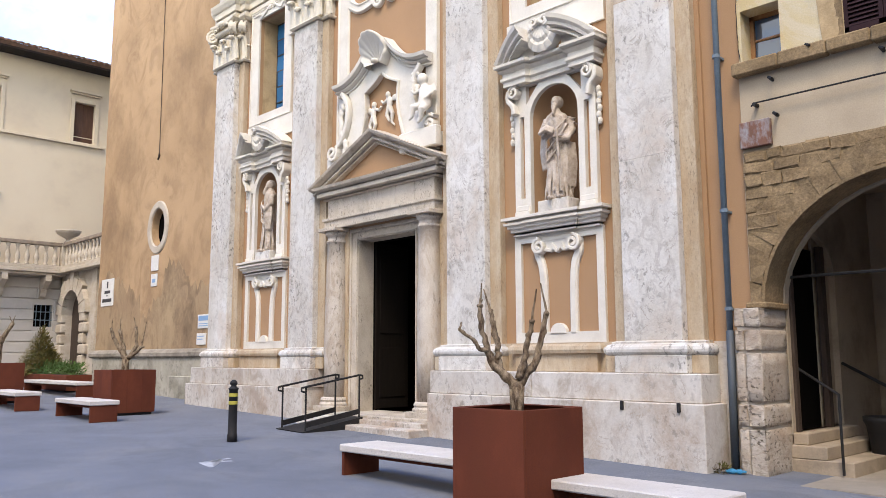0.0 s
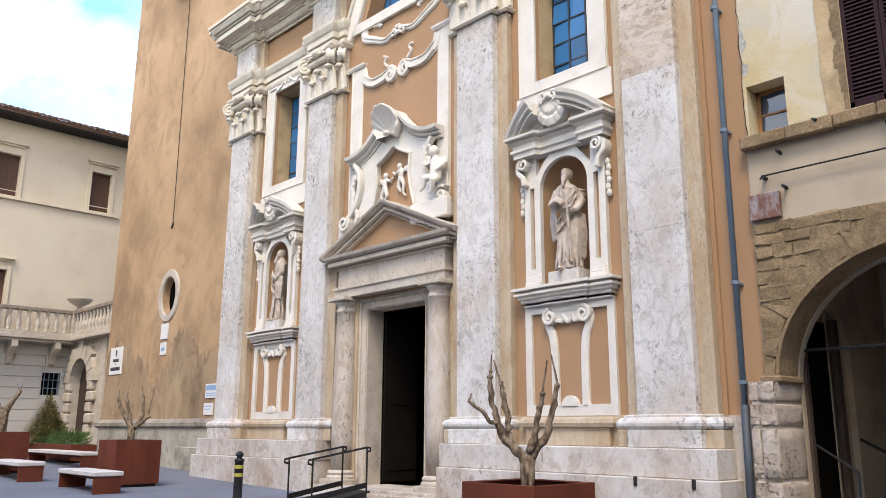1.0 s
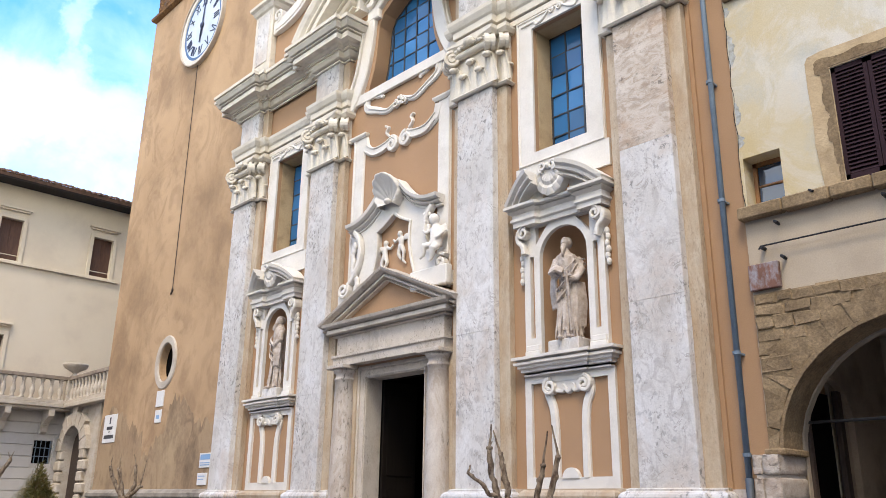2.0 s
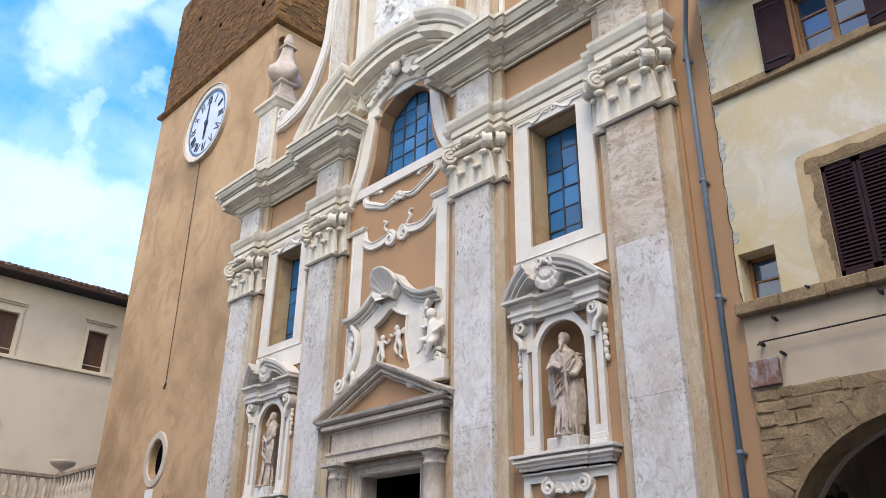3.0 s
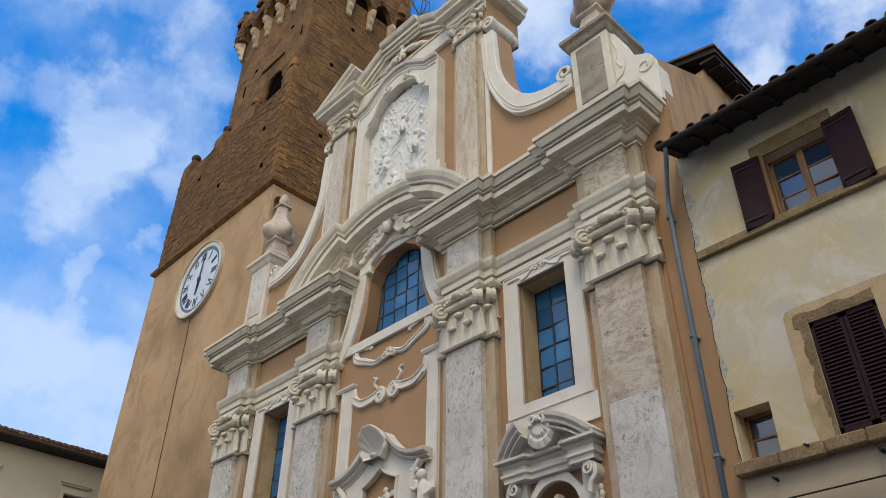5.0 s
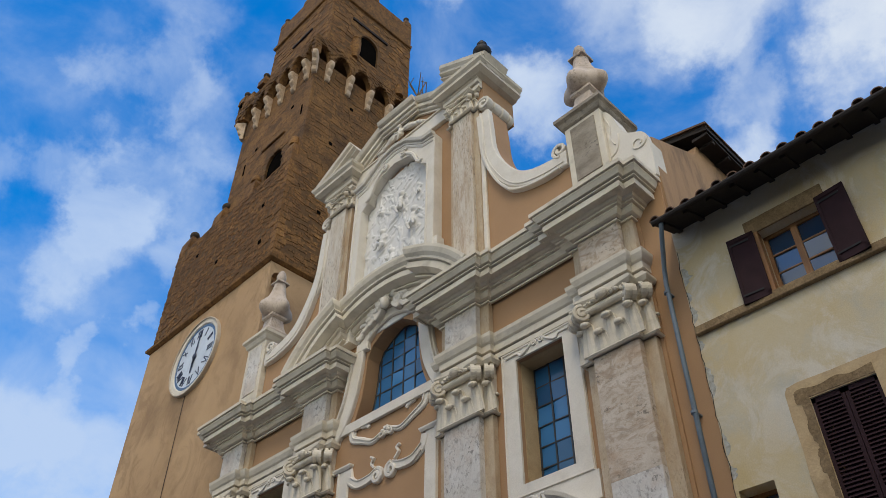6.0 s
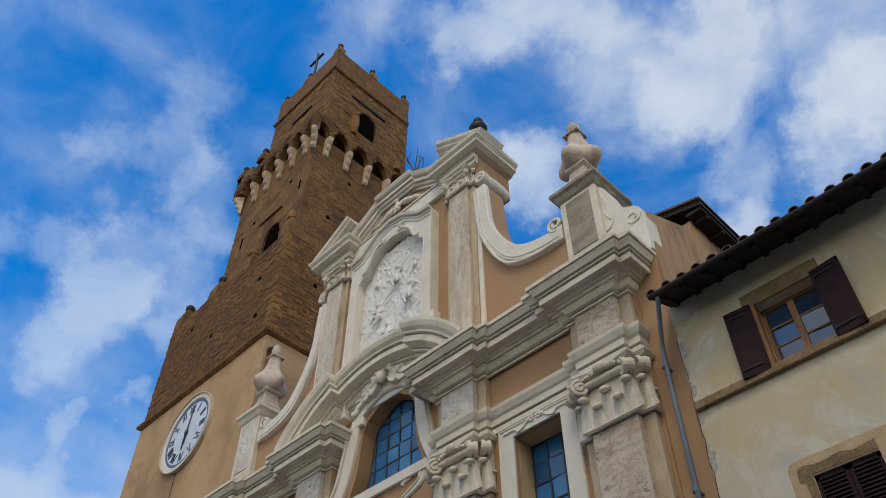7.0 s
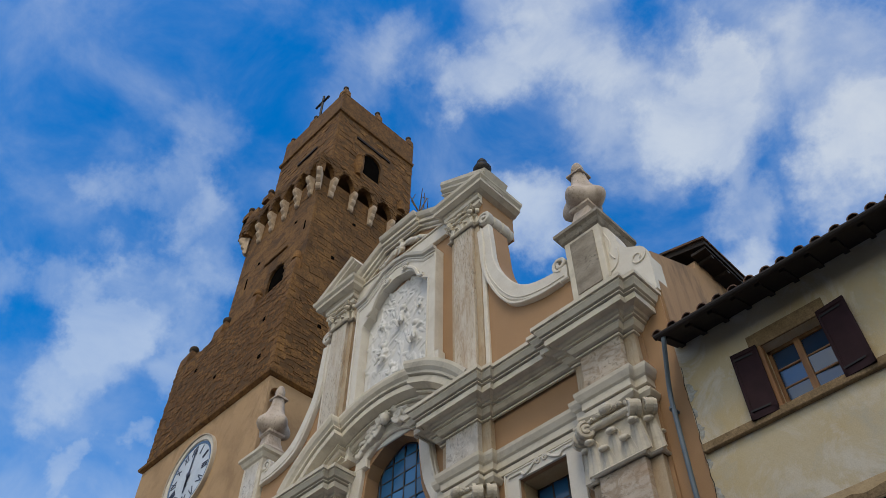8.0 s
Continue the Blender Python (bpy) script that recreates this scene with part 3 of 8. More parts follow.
# niches: half-round recesses
for s in (-1, 1):
    bm = bmesh.new()
    c = s * WIN_C
    rings = []
    zs = [NICHE_Z[0], 5.0, NICHE_Z[1] - NICHE_HW]
    n = 14
    for z in zs:
        rings.append([(c + NICHE_HW * math.cos(math.pi * i / n), 0.02 + 0.9 * NICHE_HW * math.sin(math.pi * i / n), z) for i in range(n + 1)])
    for k in range(1, 7):
        a = math.pi / 2 * k / 6
        r = max(0.01, NICHE_HW * math.cos(a))
        rings.append([(c + r * math.cos(math.pi * i / n), 0.02 + 0.9 * r * math.sin(math.pi * i / n), zs[-1] + NICHE_HW * math.sin(a)) for i in range(n + 1)])
    loft(bm, rings, False)
    bm.faces.new([bm.verts.new(p) for p in rings[0]])
    part("niche", bm, ORANGE, church, "half-round ochre niche", True)

# plinth in two steps, of separate blocks
for s in (-1, 1):
    xs = [2.0, 3.6, 5.3, 7.5]
    for a, b in zip(xs, xs[1:]):
        x0, x1 = sorted((s * a, s * b))
        part("plinth_block", boxes((x0 + 0.003, x1 - 0.003, -0.65, 0.1, -0.2, 0.91), bevel=0.012), PLINTH, church)
    xs = [1.97, 4.4, 7.42]
    for a, b in zip(xs, xs[1:]):
        x0, x1 = sorted((s * a, s * b))
        part("plinth_block", boxes((x0 + 0.003, x1 - 0.003, -0.55, 0.1, 0.912, 1.32), bevel=0.012), PLINTH, church)
    # die course between the pilasters
    x0, x1 = sorted((s * 1.95, s * 7.34))
    part("base_course", boxes((x0, x1, -0.10, 0.02, 1.32, 1.80)), YELLOW_TRAV, church)
    x0, x1 = s * WIN_C - 1.0, s * WIN_C + 1.0
    part("panel_foot", boxes((x0 + 0.15, x1 - 0.15, -0.20, 0.0, 1.32, 1.62), bevel=0.01), YELLOW_TRAV, church)
    bm = bmesh.new()
    sweep(bm, [(x0 + 0.1, 0.0), (x0 + 0.1, -0.2), (x1 - 0.1, -0.2), (x1 - 0.1, 0.0)], [(0, 1.62), (0.05, 1.62), (0.07, 1.68), (0.05, 1.74), (0.0, 1.78)])
    part("panel_foot_moulding", bm, YELLOW_TRAV, church)


def joined(bm, other, m):
    """Adds another bmesh, moved by a matrix, to this one."""
    bmesh.ops.transform(other, matrix=m, verts=other.verts)
    me = bpy.data.meshes.new("tmp")
    other.to_mesh(me)
    bm.from_mesh(me)
    bpy.data.meshes.remove(me)
    other.free()


def tongue(bm, cx, cy, z0, z1, w, out):
    """A smooth leaf of a capital: a ribbed tongue up the bell that ends in a heavy curled lobe."""
    rings = []
    for t in (0.0, 0.3, 0.6, 0.85, 1.0):
        z, y = z0 + (z1 - z0) * t, cy - 0.015 - out * 0.30 * t * t
        ww = w / 2 * (1.75 - 0.85 * t)
        rings.append([(cx - ww, cy + 0.03, z), (cx - ww, y, z), (cx - ww * 0.55, y + 0.008, z), (cx - ww * 0.22, y - 0.012, z), (cx + ww * 0.22, y - 0.012, z), (cx + ww * 0.55, y + 0.008, z), (cx + ww, y, z), (cx + ww, cy + 0.03, z)])
    loft(bm, rings)
    ball(bm, (cx, cy - out * 0.50, z1 - 0.01), (w * 0.50, out * 0.62, w * 0.22), 12, 8)
    ball(bm, (cx, cy - out * 0.80, z1 - w * 0.16), (w * 0.42, out * 0.36, w * 0.24), 12, 8)


def volute(bm, x, y, z, r, thick, yaw):
    """A spiral scroll on a drum, standing upright and turned by yaw."""
    one = bmesh.new()
    for k in (-1, 1):
        path = scroll(0.0, 0.0, r, r * 0.16, 1.7, math.pi / 2, 1)
        band(one, path, r * 0.36, *sorted((k * thick / 2, k * 0.02)))
    disc = [(r * 0.80 * math.cos(2 * math.pi * i / 20), r * 0.80 * math.sin(2 * math.pi * i / 20)) for i in range(20)]
    plate(one, [disc], -thick / 2 + 0.028, thick / 2 - 0.028)
    joined(bm, one, Matrix.Translation((x, y, z)) @ Matrix.Rotation(yaw, 4, "Z"))


def capital(c, hw, yf, yb, z0, z1, parent, mat, back_hw):
    """A composite capital: astragal, leaves with heavy lobes, roll, diagonal corner volutes, garland, abacus."""
    h = z1 - z0
    q = h / 1.28
    bm = bmesh.new()
    sweep(bm, [(c - back_hw, 0.02), (c - back_hw, yb), (c - hw, yb), (c - hw, yf), (c + hw, yf), (c + hw, yb), (c + back_hw, yb), (c + back_hw, 0.02)],
          [(0, z0), (0.05, z0), (0.08, z0 + 0.035), (0.05, z0 + 0.07), (0.0, z0 + 0.085)])
    box(bm, c - hw, c + hw, yf + 0.01, 0.0, z0 + 0.08, z1 - 0.1 * h)
    box(bm, c - back_hw, c + back_hw, yb + 0.01, 0.0, z0 + 0.08, z1 - 0.1 * h)
    for k in (-0.45, 0.45):
        tongue(bm, c + k * hw, yf, z0 + 0.08, z0 + 0.36 * h, 0.22 * q, 0.15 * q)
    tongue(bm, c, yf, z0 + 0.08, z0 + 0.56 * h, 0.24 * q, 0.17 * q)
    for s in (-1, 1):
        tongue(bm, c + s * (hw - 0.03), yf, z0 + 0.08, z0 + 0.54 * h, 0.22 * q, 0.19 * q)
        tongue(bm, c + s * (back_hw - 0.06), yb, z0 + 0.08, z0 + 0.54 * h, 0.20 * q, 0.17 * q)
        volute(bm, c + s * (hw + 0.03 * q), yf - 0.09 * q, z1 - 0.265 * h, 0.185 * q, 0.22 * q, -s * math.pi / 4)
        volute(bm, c + s * (back_hw + 0.02 * q), yb - 0.08 * q, z1 - 0.265 * h, 0.165 * q, 0.20 * q, -s * math.pi / 4)
        side = bmesh.new()                       # the return towards the wall
        tongue(side, 0.0, 0.0, z0 + 0.08, z0 + 0.36 * h, 0.13 * q, 0.10 * q)
        joined(bm, side, Matrix.Translation((c + s * back_hw, yb / 2, 0)) @ Matrix.Rotation(s * math.pi / 2, 4, "Z"))
    tube(bm, [(c - hw * 0.92, yf - 0.05 * q, z1 - 0.235 * h), (c + hw * 0.92, yf - 0.05 * q, z1 - 0.235 * h)], 0.075 * q, 12)
    random.seed(int(1000 * abs(c) + z0))
    for u in (-0.8, -0.6, -0.4, -0.2, 0.0, 0.2, 0.4, 0.6, 0.8):
        for _ in range(2):
            ball(bm, (c + hw * u + random.uniform(-0.03, 0.03), yf - 0.11 * q - random.uniform(0, 0.04), z1 - (0.19 - 0.09 * (1 - u * u)) * h + random.uniform(-0.03, 0.03)),
                 (random.uniform(0.035, 0.06) * q, 0.045 * q, random.uniform(0.03, 0.05) * q), 7, 5)
    ball(bm, (c, yf - 0.17 * q, z1 - 0.09 * h), (0.14 * q, 0.09 * q, 0.10 * q), 10, 7)
    sweep(bm, [(c - back_hw, 0.02), (c - back_hw, yb), (c - hw, yb), (c - hw, yf), (c - hw * 0.4, yf + 0.05), (c + hw * 0.4, yf + 0.05), (c + hw, yf), (c + hw, yb), (c + back_hw, yb), (c + back_hw, 0.02)],
          [(0, z1 - 0.1 * h), (0.08, z1 - 0.1 * h), (0.14, z1 - 0.04 * h), (0.14, z1), (0, z1)])
    return part("capital", bm, mat, parent, "carved composite capital in pale stone")


def pilaster(c, hw, back_hw, yf, yb, z0, z1, zcap, name="pilaster", blocks=(), stone=None):
    root = part(name, boxes((c - hw, c + hw, yf, yb + 0.004, z0, blocks[0] if blocks else z1), bevel=0.008), stone or TRAVERTINE, church, "pale veined travertine pilaster")
    zs = list(blocks) + [z1] if blocks else []
    for a, b in zip(zs, zs[1:]):
        part("shaft_slab", boxes((c - hw, c + hw, yf, yb + 0.004, a + 0.001, b), bevel=0.002), BROWN_TRAV if c > 6 and a > 7 else TRAVERTINE, root, "brown pitted travertine slab" if c > 6 and a > 7 else "")
    part("back_strip", boxes((c - back_hw, c + back_hw, yb, 0.0, z0, z1), bevel=0.008), YELLOW_TRAV, root, "yellow travertine strip behind the shaft")
    capital(c, hw + 0.02, yf - 0.02, yb - 0.02, z1, zcap, root, CREAM_TRIM, back_hw + 0.02)
    return root


for c in COLS:
    p = pilaster(c, 0.49, 0.74, -0.30, -0.15, 1.78, 9.58, 10.86, blocks=(4.6, 7.2) if c > 0 else (3.9, 6.6))
    bm = bmesh.new()
    plan = [(c - 0.74, 0.02), (c - 0.74, -0.15), (c - 0.49, -0.15), (c - 0.49, -0.30), (c + 0.49, -0.30), (c + 0.49, -0.15), (c + 0.74, -0.15), (c + 0.74, 0.02)]
    sweep(bm, plan, [(0, 1.56), (0.06, 1.565), (0.11, 1.59), (0.14, 1.63), (0.145, 1.67), (0.13, 1.71), (0.09, 1.745), (0.05, 1.755), (0.05, 1.785), (0.0, 1.80)])
    part("base_moulding", bm, TRAVERTINE, p)
    part("pedestal", boxes((c - 0.60, c + 0.60, -0.42, 0.0, 1.322, 1.58), bevel=0.01), TRAVERTINE, p)
    part("pedestal_wing", boxes((c - 0.86, c + 0.86, -0.27, 0.0, 1.322, 1.578), bevel=0.01), YELLOW_TRAV, p)

# entablature: architrave, frieze blocks, cornice, each in a left and a right run that stops beside the middle window
ARCHITRAVE = [(0, 10.88), (0.05, 10.88), (0.05, 11.04), (0.08, 11.05), (0.08, 11.20), (0.12, 11.24), (0.17, 11.36), (0.18, 11.44), (0.0, 11.47)]
CORNICE = [(0, 12.36), (0.05, 12.36), (0.05, 12.44), (0.11, 12.46), (0.17, 12.55), (0.17, 12.59), (0.23, 12.59), (0.23, 12.64), (0.28, 12.65), (0.31, 12.70), (0.43, 12.735), (0.43, 12.70), (0.48, 12.70), (0.48, 12.88),
           (0.52, 12.885), (0.52, 12.945), (0.56, 12.95), (0.58, 12.99), (0.62, 13.06), (0.62, 13.10), (0.67, 13.105), (0.67, 13.20), (0.0, 13.24)]


def run(s, yw):
    """The plan of the right-hand run (s = 1) or its mirror, left to right, broken forward over the pilasters."""
    pts = [(1.93, 0.1), (1.93, -0.15)]
    for c in COLS[2:]:
        pts += [(c - 0.49, -0.15), (c - 0.49, -0.30), (c + 0.49, -0.30), (c + 0.49, -0.15), (c + 0.74, -0.15)]
        if c < 4:
            pts += [(c + 0.74, yw), (COLS[3] - 0.74, yw), (COLS[3] - 0.74, -0.15)]
    pts += [(7.28, 0.35)]
    return pts if s > 0 else [(-x, y) for x, y in pts[::-1]]


for s in (1, -1):
    bm = bmesh.new()
    sweep(bm, run(s, -0.02), ARCHITRAVE)
    part("architrave", bm, CREAM_TRIM, church, "moulded pale stone architrave")
    bm = bmesh.new()
    sweep(bm, run(s, -0.06), CORNICE)
    part("cornice", bm, CREAM_TRIM, church, "deep moulded grey-white cornice")
for c in COLS:
    part("frieze_block", boxes((c - 0.49, c + 0.49, -0.30, -0.15, 11.46, 12.37), bevel=0.01), BROWN_TRAV if c > 6 else TRAVERTINE, church)
    part("frieze_back", boxes((c - 0.74, c + 0.74, -0.15, 0.0, 11.46, 12.37), bevel=0.01), YELLOW_TRAV, church)

# the segmental arch over the middle bay
RAD, CEN = 4.35, 10.66


def arc(x0, x1, n=12):
    a0, a1 = math.asin(x0 / RAD), math.asin(x1 / RAD)
    return [(RAD * math.sin(a0 + (a1 - a0) * i / n), CEN + RAD * math.cos(a0 + (a1 - a0) * i / n)) for i in range(n + 1)]


ARC_PROFILE = [(0, -0.95), (0.12, -0.95), (0.12, -0.86), (0.18, -0.84), (0.24, -0.74), (0.30, -0.72), (0.30, -0.64), (0.52, -0.56), (0.52, -0.36), (0.57, -0.34), (0.57, -0.28), (0.64, -0.20), (0.68, -0.08), (0.68, 0.0), (0, 0.02)]
bm = bmesh.new()
arc_sweep(bm, arc(-2.1, 2.05), ARC_PROFILE, -0.05)
part("arch_moulding", bm, CREAM_TRIM, church, "curved cornice arched over the middle window")
for a, b in ((-3.5, -2.1), (3.5, 2.0)):          # the proud ends, their mouldings returned round the break
    bm = bmesh.new()
    prof, rings = crisp(ARC_PROFILE), []
    a0, a1 = math.asin(a / RAD), math.asin(b / RAD)
    turn = 1 if a1 > a0 else -1
    for i in range(12):
        q = a0 + (a1 - a0) * i / 10
        y0 = -0.30
        if i > 9:
            y0, q = (-0.30 if i == 10 else -0.03), a1
        rings.append([((RAD + h) * math.sin(q + (turn * o / RAD if i > 9 else 0)), y0 - o, CEN + (RAD + h) * math.cos(q + (turn * o / RAD if i > 9 else 0))) for o, h in prof])
    loft(bm, rings)
    part("arch_moulding", bm, CREAM_TRIM, church)
# wall block that fills between the springing and the arch
bm = bmesh.new()
plate(bm, [arc(-3.3, 3.3) + [(3.3, 13.2), (1.9, 13.2)] + [(x, z - 0.9) for x, z in arc(1.9, -1.9)] + [(-1.9, 13.2), (-3.3, 13.2)]], -0.06, 0.0)
part("arch_tympanum", bm, ORANGE, church)

# upper order
for c in (-2.76, 2.76):
    p = pilaster(c, 0.36, 0.54, -0.22, -0.11, 13.3, 19.25, 20.0, "upper_pilaster", stone=UPPER_TRAV)
UPPER = [(0, 20.0), (0.05, 20.0), (0.05, 20.16), (0.10, 20.18), (0.10, 20.32), (0.16, 20.36), (0.16, 20.42), (0.32, 20.50), (0.32, 20.62), (0.40, 20.70), (0.42, 20.80), (0.0, 20.82)]
for s in (-1, 1):
    pts = [(2.2, 0.02), (2.2, -0.22), (3.52, -0.22), (3.52, 1.2)]
    pts = pts if s > 0 else [(-x, y) for x, y in pts[::-1]]
    bm = bmesh.new()
    sweep(bm, pts, [(0, 20.36)] + [q for q in UPPER if q[1] > 20.36])
    front = [q for q in pts if q[1] < 0.5]
    sweep(bm, front, [q for q in UPPER if q[1] <= 20.36] + [(0, 20.36)])
    x0, x1 = sorted((s * 3.2, s * 3.525))
    part("frieze_flank", boxes((x0, x1, -0.13, 1.18, 19.4, 20.36)), ORANGE, church)
    x0, x1 = sorted((s * 2.2, s * 3.52))
    box(bm, x0 + 0.01, x1 - 0.01, -0.21, 1.19, 20.0, 20.8)
    part("upper_entablature", bm, CREAM_TRIM, church, "entablature block over the upper pilaster")
GABLE = [(0, -0.56), (0.06, -0.56), (0.06, -0.46), (0.12, -0.44), (0.14, -0.34), (0.20, -0.32), (0.20, -0.16), (0.28, -0.12), (0.32, -0.04), (0.34, 0.02), (0, 0.04)]
RAKE = [(0, -0.32), (0.10, -0.32), (0.10, -0.24), (0.2, -0.2), (0.2, -0.12), (0.28, -0.05), (0.30, 0.06), (0.0, 0.08)]
bm = bmesh.new()
arc_sweep(bm, [(-2.4, 20.92), (-0.85, 21.80), (0.85, 21.80), (2.4, 20.92)], GABLE, -0.02)
arc_sweep(bm, [(-0.84, 21.83), (0.84, 21.83)], GABLE, -0.14)
part("raking_cornice", bm, CREAM_TRIM, church, "raking cornice of the top gable")
for s in (-1, 1):
    bm = bmesh.new()
    pts = [(2.15, 21.92), (4.0, 20.86)]
    arc_sweep(bm, pts if s > 0 else [(-x, z) for x, z in pts[::-1]], [(-0.2, -0.3)] + RAKE[1:] + [(-0.7, 0.08), (-0.7, -0.3)], -0.24)
    part("raking_cornice", bm, CREAM_TRIM, church)
bm = bmesh.new()
box(bm, -2.24, 2.24, -0.10, 0.0, 20.02, 20.54, 0.012)
part("upper_frieze", bm, WHITE, church, "flat white frieze under the gable")
bm = bmesh.new()
box(bm, -2.24, 2.24, -0.14, 0.0, 20.54, 20.62, 0.012)
box(bm, -2.24, 2.24, -0.13, 0.0, 19.96, 20.02, 0.010)
part("frieze_fillet", bm, CREAM_TRIM, church)

# side scrolls of the upper storey
for s in (-1, 1):
    bm = bmesh.new()
    band(bm, VOLUTE if s > 0 else mirrored(VOLUTE), 0.47, -0.12, 0.05)
    body = bmesh.new()
    band(body, VOLUTE if s > 0 else mirrored(VOLUTE), 0.455, 0.05, 0.66)
    part("scroll_body", body, ORANGE, church, "ochre flank behind the stucco scroll")
    low_edge = [(x - 0.22 * min(1, max(0.2, (19 - z) / 3)), z - 0.22 * min(1, max(0, (x - 3.5)))) for x, z in VOLUTE]
    band(bm, low_edge if s > 0 else mirrored(low_edge), 0.07, -0.16, 0.0)
    fillet = [(x - 0.10 * min(1, max(0.2, (19 - z) / 3)), z - 0.10 * min(1, max(0, (x - 3.5)))) for x, z in VOLUTE]
    band(bm, fillet if s > 0 else mirrored(fillet), 0.03, -0.142, -0.1)
    sc = scroll(3.52, 19.32, 0.24, 0.05, 1.5, math.pi, -1)
    band(bm, sc if s > 0 else mirrored(sc), 0.10, -0.16, 0.0)
    tube(bm, [(s * 3.52, y, 19.32) for y in (-0.10, 0.06, 0.08, 0.12, 0.14, 0.36, 0.38, 0.44, 0.46, 0.70, 0.72, 0.77, 0.79, 0.94)],
         [0.21, 0.225, 0.17, 0.17, 0.225, 0.245, 0.19, 0.19, 0.245, 0.245, 0.18, 0.18, 0.225, 0.20], 20)
    sc = scroll(5.80, 15.58, 0.22, 0.05, 1.4, -math.pi / 2, -1)
    band(bm, sc if s > 0 else mirrored(sc), 0.09, -0.14, 0.3)
    part("side_scroll", bm, WHITE, church, "white stucco scroll beside the upper storey")
    x0, x1 = sorted((s * 2.9, s * 3.30))
    part("pier_return", boxes((x0, x1, 0.66, 1.15, 13.3, 20.0)), ORANGE, church, "ochre return of the upper storey")
    # pedestal at the end of the cornice, with a cap
    c = s * 6.54
    ped = part("pedestal", boxes((c - 0.50, c + 0.50, -0.15, 1.2, 13.2, 16.2), bevel=0.012), CREAM_TRIM, church, "stucco pedestal with a grey stone panel above the cornice")
    part("pedestal_panel", boxes((c - 0.34, c + 0.34, -0.175, -0.14, 14.2, 15.9), bevel=0.01), STRING_STONE if s > 0 else TRAVERTINE, ped)
    bm = bmesh.new()
    sweep(bm, [(c - 0.5, 1.2), (c - 0.5, -0.15), (c + 0.5, -0.15), (c + 0.5, 1.2)], [(0, 16.0), (0.05, 16.05), (0.10, 16.18), (0.17, 16.24), (0.17, 16.34), (0.0, 16.45)])
    box(bm, c - 0.49, c + 0.49, -0.14, 1.19, 16.1, 16.44)
    part("pedestal_cap", bm, STRING_STONE if s > 0 else CREAM_TRIM, ped)
    # small scroll bracket against the outer side
    bm = bmesh.new()
    lp = [(7.02, 13.25), (7.97, 13.25), (7.985, 13.7)] + spline([(7.985, 14.2), (7.95, 14.46), (7.84, 14.64), (7.68, 14.74), (7.50, 14.88), (7.38, 15.10), (7.30, 15.45), (7.18, 15.80), (7.02, 16.0)], 4)
    plate(bm, [lp if s > 0 else mirrored(lp)], -0.02, 0.42)
    for q, w in ((scroll(7.73, 14.36, 0.20, 0.06, 1.2, 0.2, -1), 0.035), (spline([(7.04, 14.42), (7.18, 14.5), (7.28, 14.72), (7.30, 15.0)], 5), 0.05), (spline([(7.06, 15.72), (7.16, 15.3), (7.10, 15.0), (7.2, 14.72)], 5), 0.03)):
        band(bm, q if s > 0 else mirrored(q), w, -0.05, 0.0)
    if s > 0:
        part("scroll_bracket", bm, WHITE, church)
    else:
        bm.free()


def urn(c):
    """An onion-shaped urn: stepped foot, four-lobed bulb, long neck, square cap and an egg."""
    bm = bmesh.new()
    box(bm, c - 0.42, c + 0.42, -0.12, 0.72, 16.45, 16.62, bevel=0.02)
    loft(bm, [[(c + sx * w, 0.3 + sy * w, z) for sx, sy in ((-1, -1), (1, -1), (1, 1), (-1, 1))] for w, z in ((0.37, 16.62), (0.31, 16.72), (0.25, 16.94), (0.22, 17.16), (0.30, 17.22), (0.30, 17.30), (0.20, 17.36))])
    n, rings = 60, []
    for r, z in spline([(0.20, 17.30), (0.42, 17.32), (0.58, 17.42), (0.65, 17.56), (0.62, 17.72), (0.50, 17.88), (0.385, 18.04), (0.30, 18.24), (0.245, 18.44), (0.205, 18.62), (0.205, 18.70)], 4):
        k = 0.30 * min(1.0, max(0.0, (18.55 - z) / 0.7))
        rings.append([(c + r * (1 - k * abs(math.sin(2 * 2 * math.pi * i / n)) ** 1.6) * math.cos(2 * math.pi * i / n), 0.3 + r * (1 - k * abs(math.sin(2 * 2 * math.pi * i / n)) ** 1.6) * math.sin(2 * math.pi * i / n), z) for i in range(n)])
    count = len(bm.faces)
    loft(bm, rings)
    bm.faces.ensure_lookup_table()
    for f in bm.faces[count:]:
        f.smooth = len(f.verts) == 4
    box(bm, c - 0.24, c + 0.24, 0.06, 0.54, 18.70, 18.77, bevel=0.015)
    box(bm, c - 0.19, c + 0.19, 0.11, 0.49, 18.77, 18.83, bevel=0.01)
    count = len(bm.faces)
    lathe(bm, [(0.10, 18.82), (0.15, 18.88), (0.17, 18.98), (0.165, 19.08), (0.13, 19.21), (0.08, 19.30), (0.02, 19.35)], c, 0.3, 24)
    bm.faces.ensure_lookup_table()
    for f in bm.faces[count:]:
        f.smooth = True
    return whole("stone_urn", bm, URN_STONE, "weathered carved stone urn on a pedestal above the cornice", "urn", "urns above the cornice", smooth=None)


urn(-6.54)
urn(6.54)
bm = bmesh.new()
lathe(bm, [(0.20, 20.7), (0.13, 21.1), (0.10, 21.42), (0.19, 21.50), (0.27, 21.60), (0.285, 21.72), (0.23, 21.84), (0.13, 21.92), (0.17, 21.96), (0.16, 22.08), (0.10, 22.20), (0.03, 22.32)], 3.55, -0.1, 18)
whole("ball_finial", bm, IRON, "dark round finial on the corner of the gable", "finial", smooth=True)

# church body behind the facade
bm = bmesh.new()
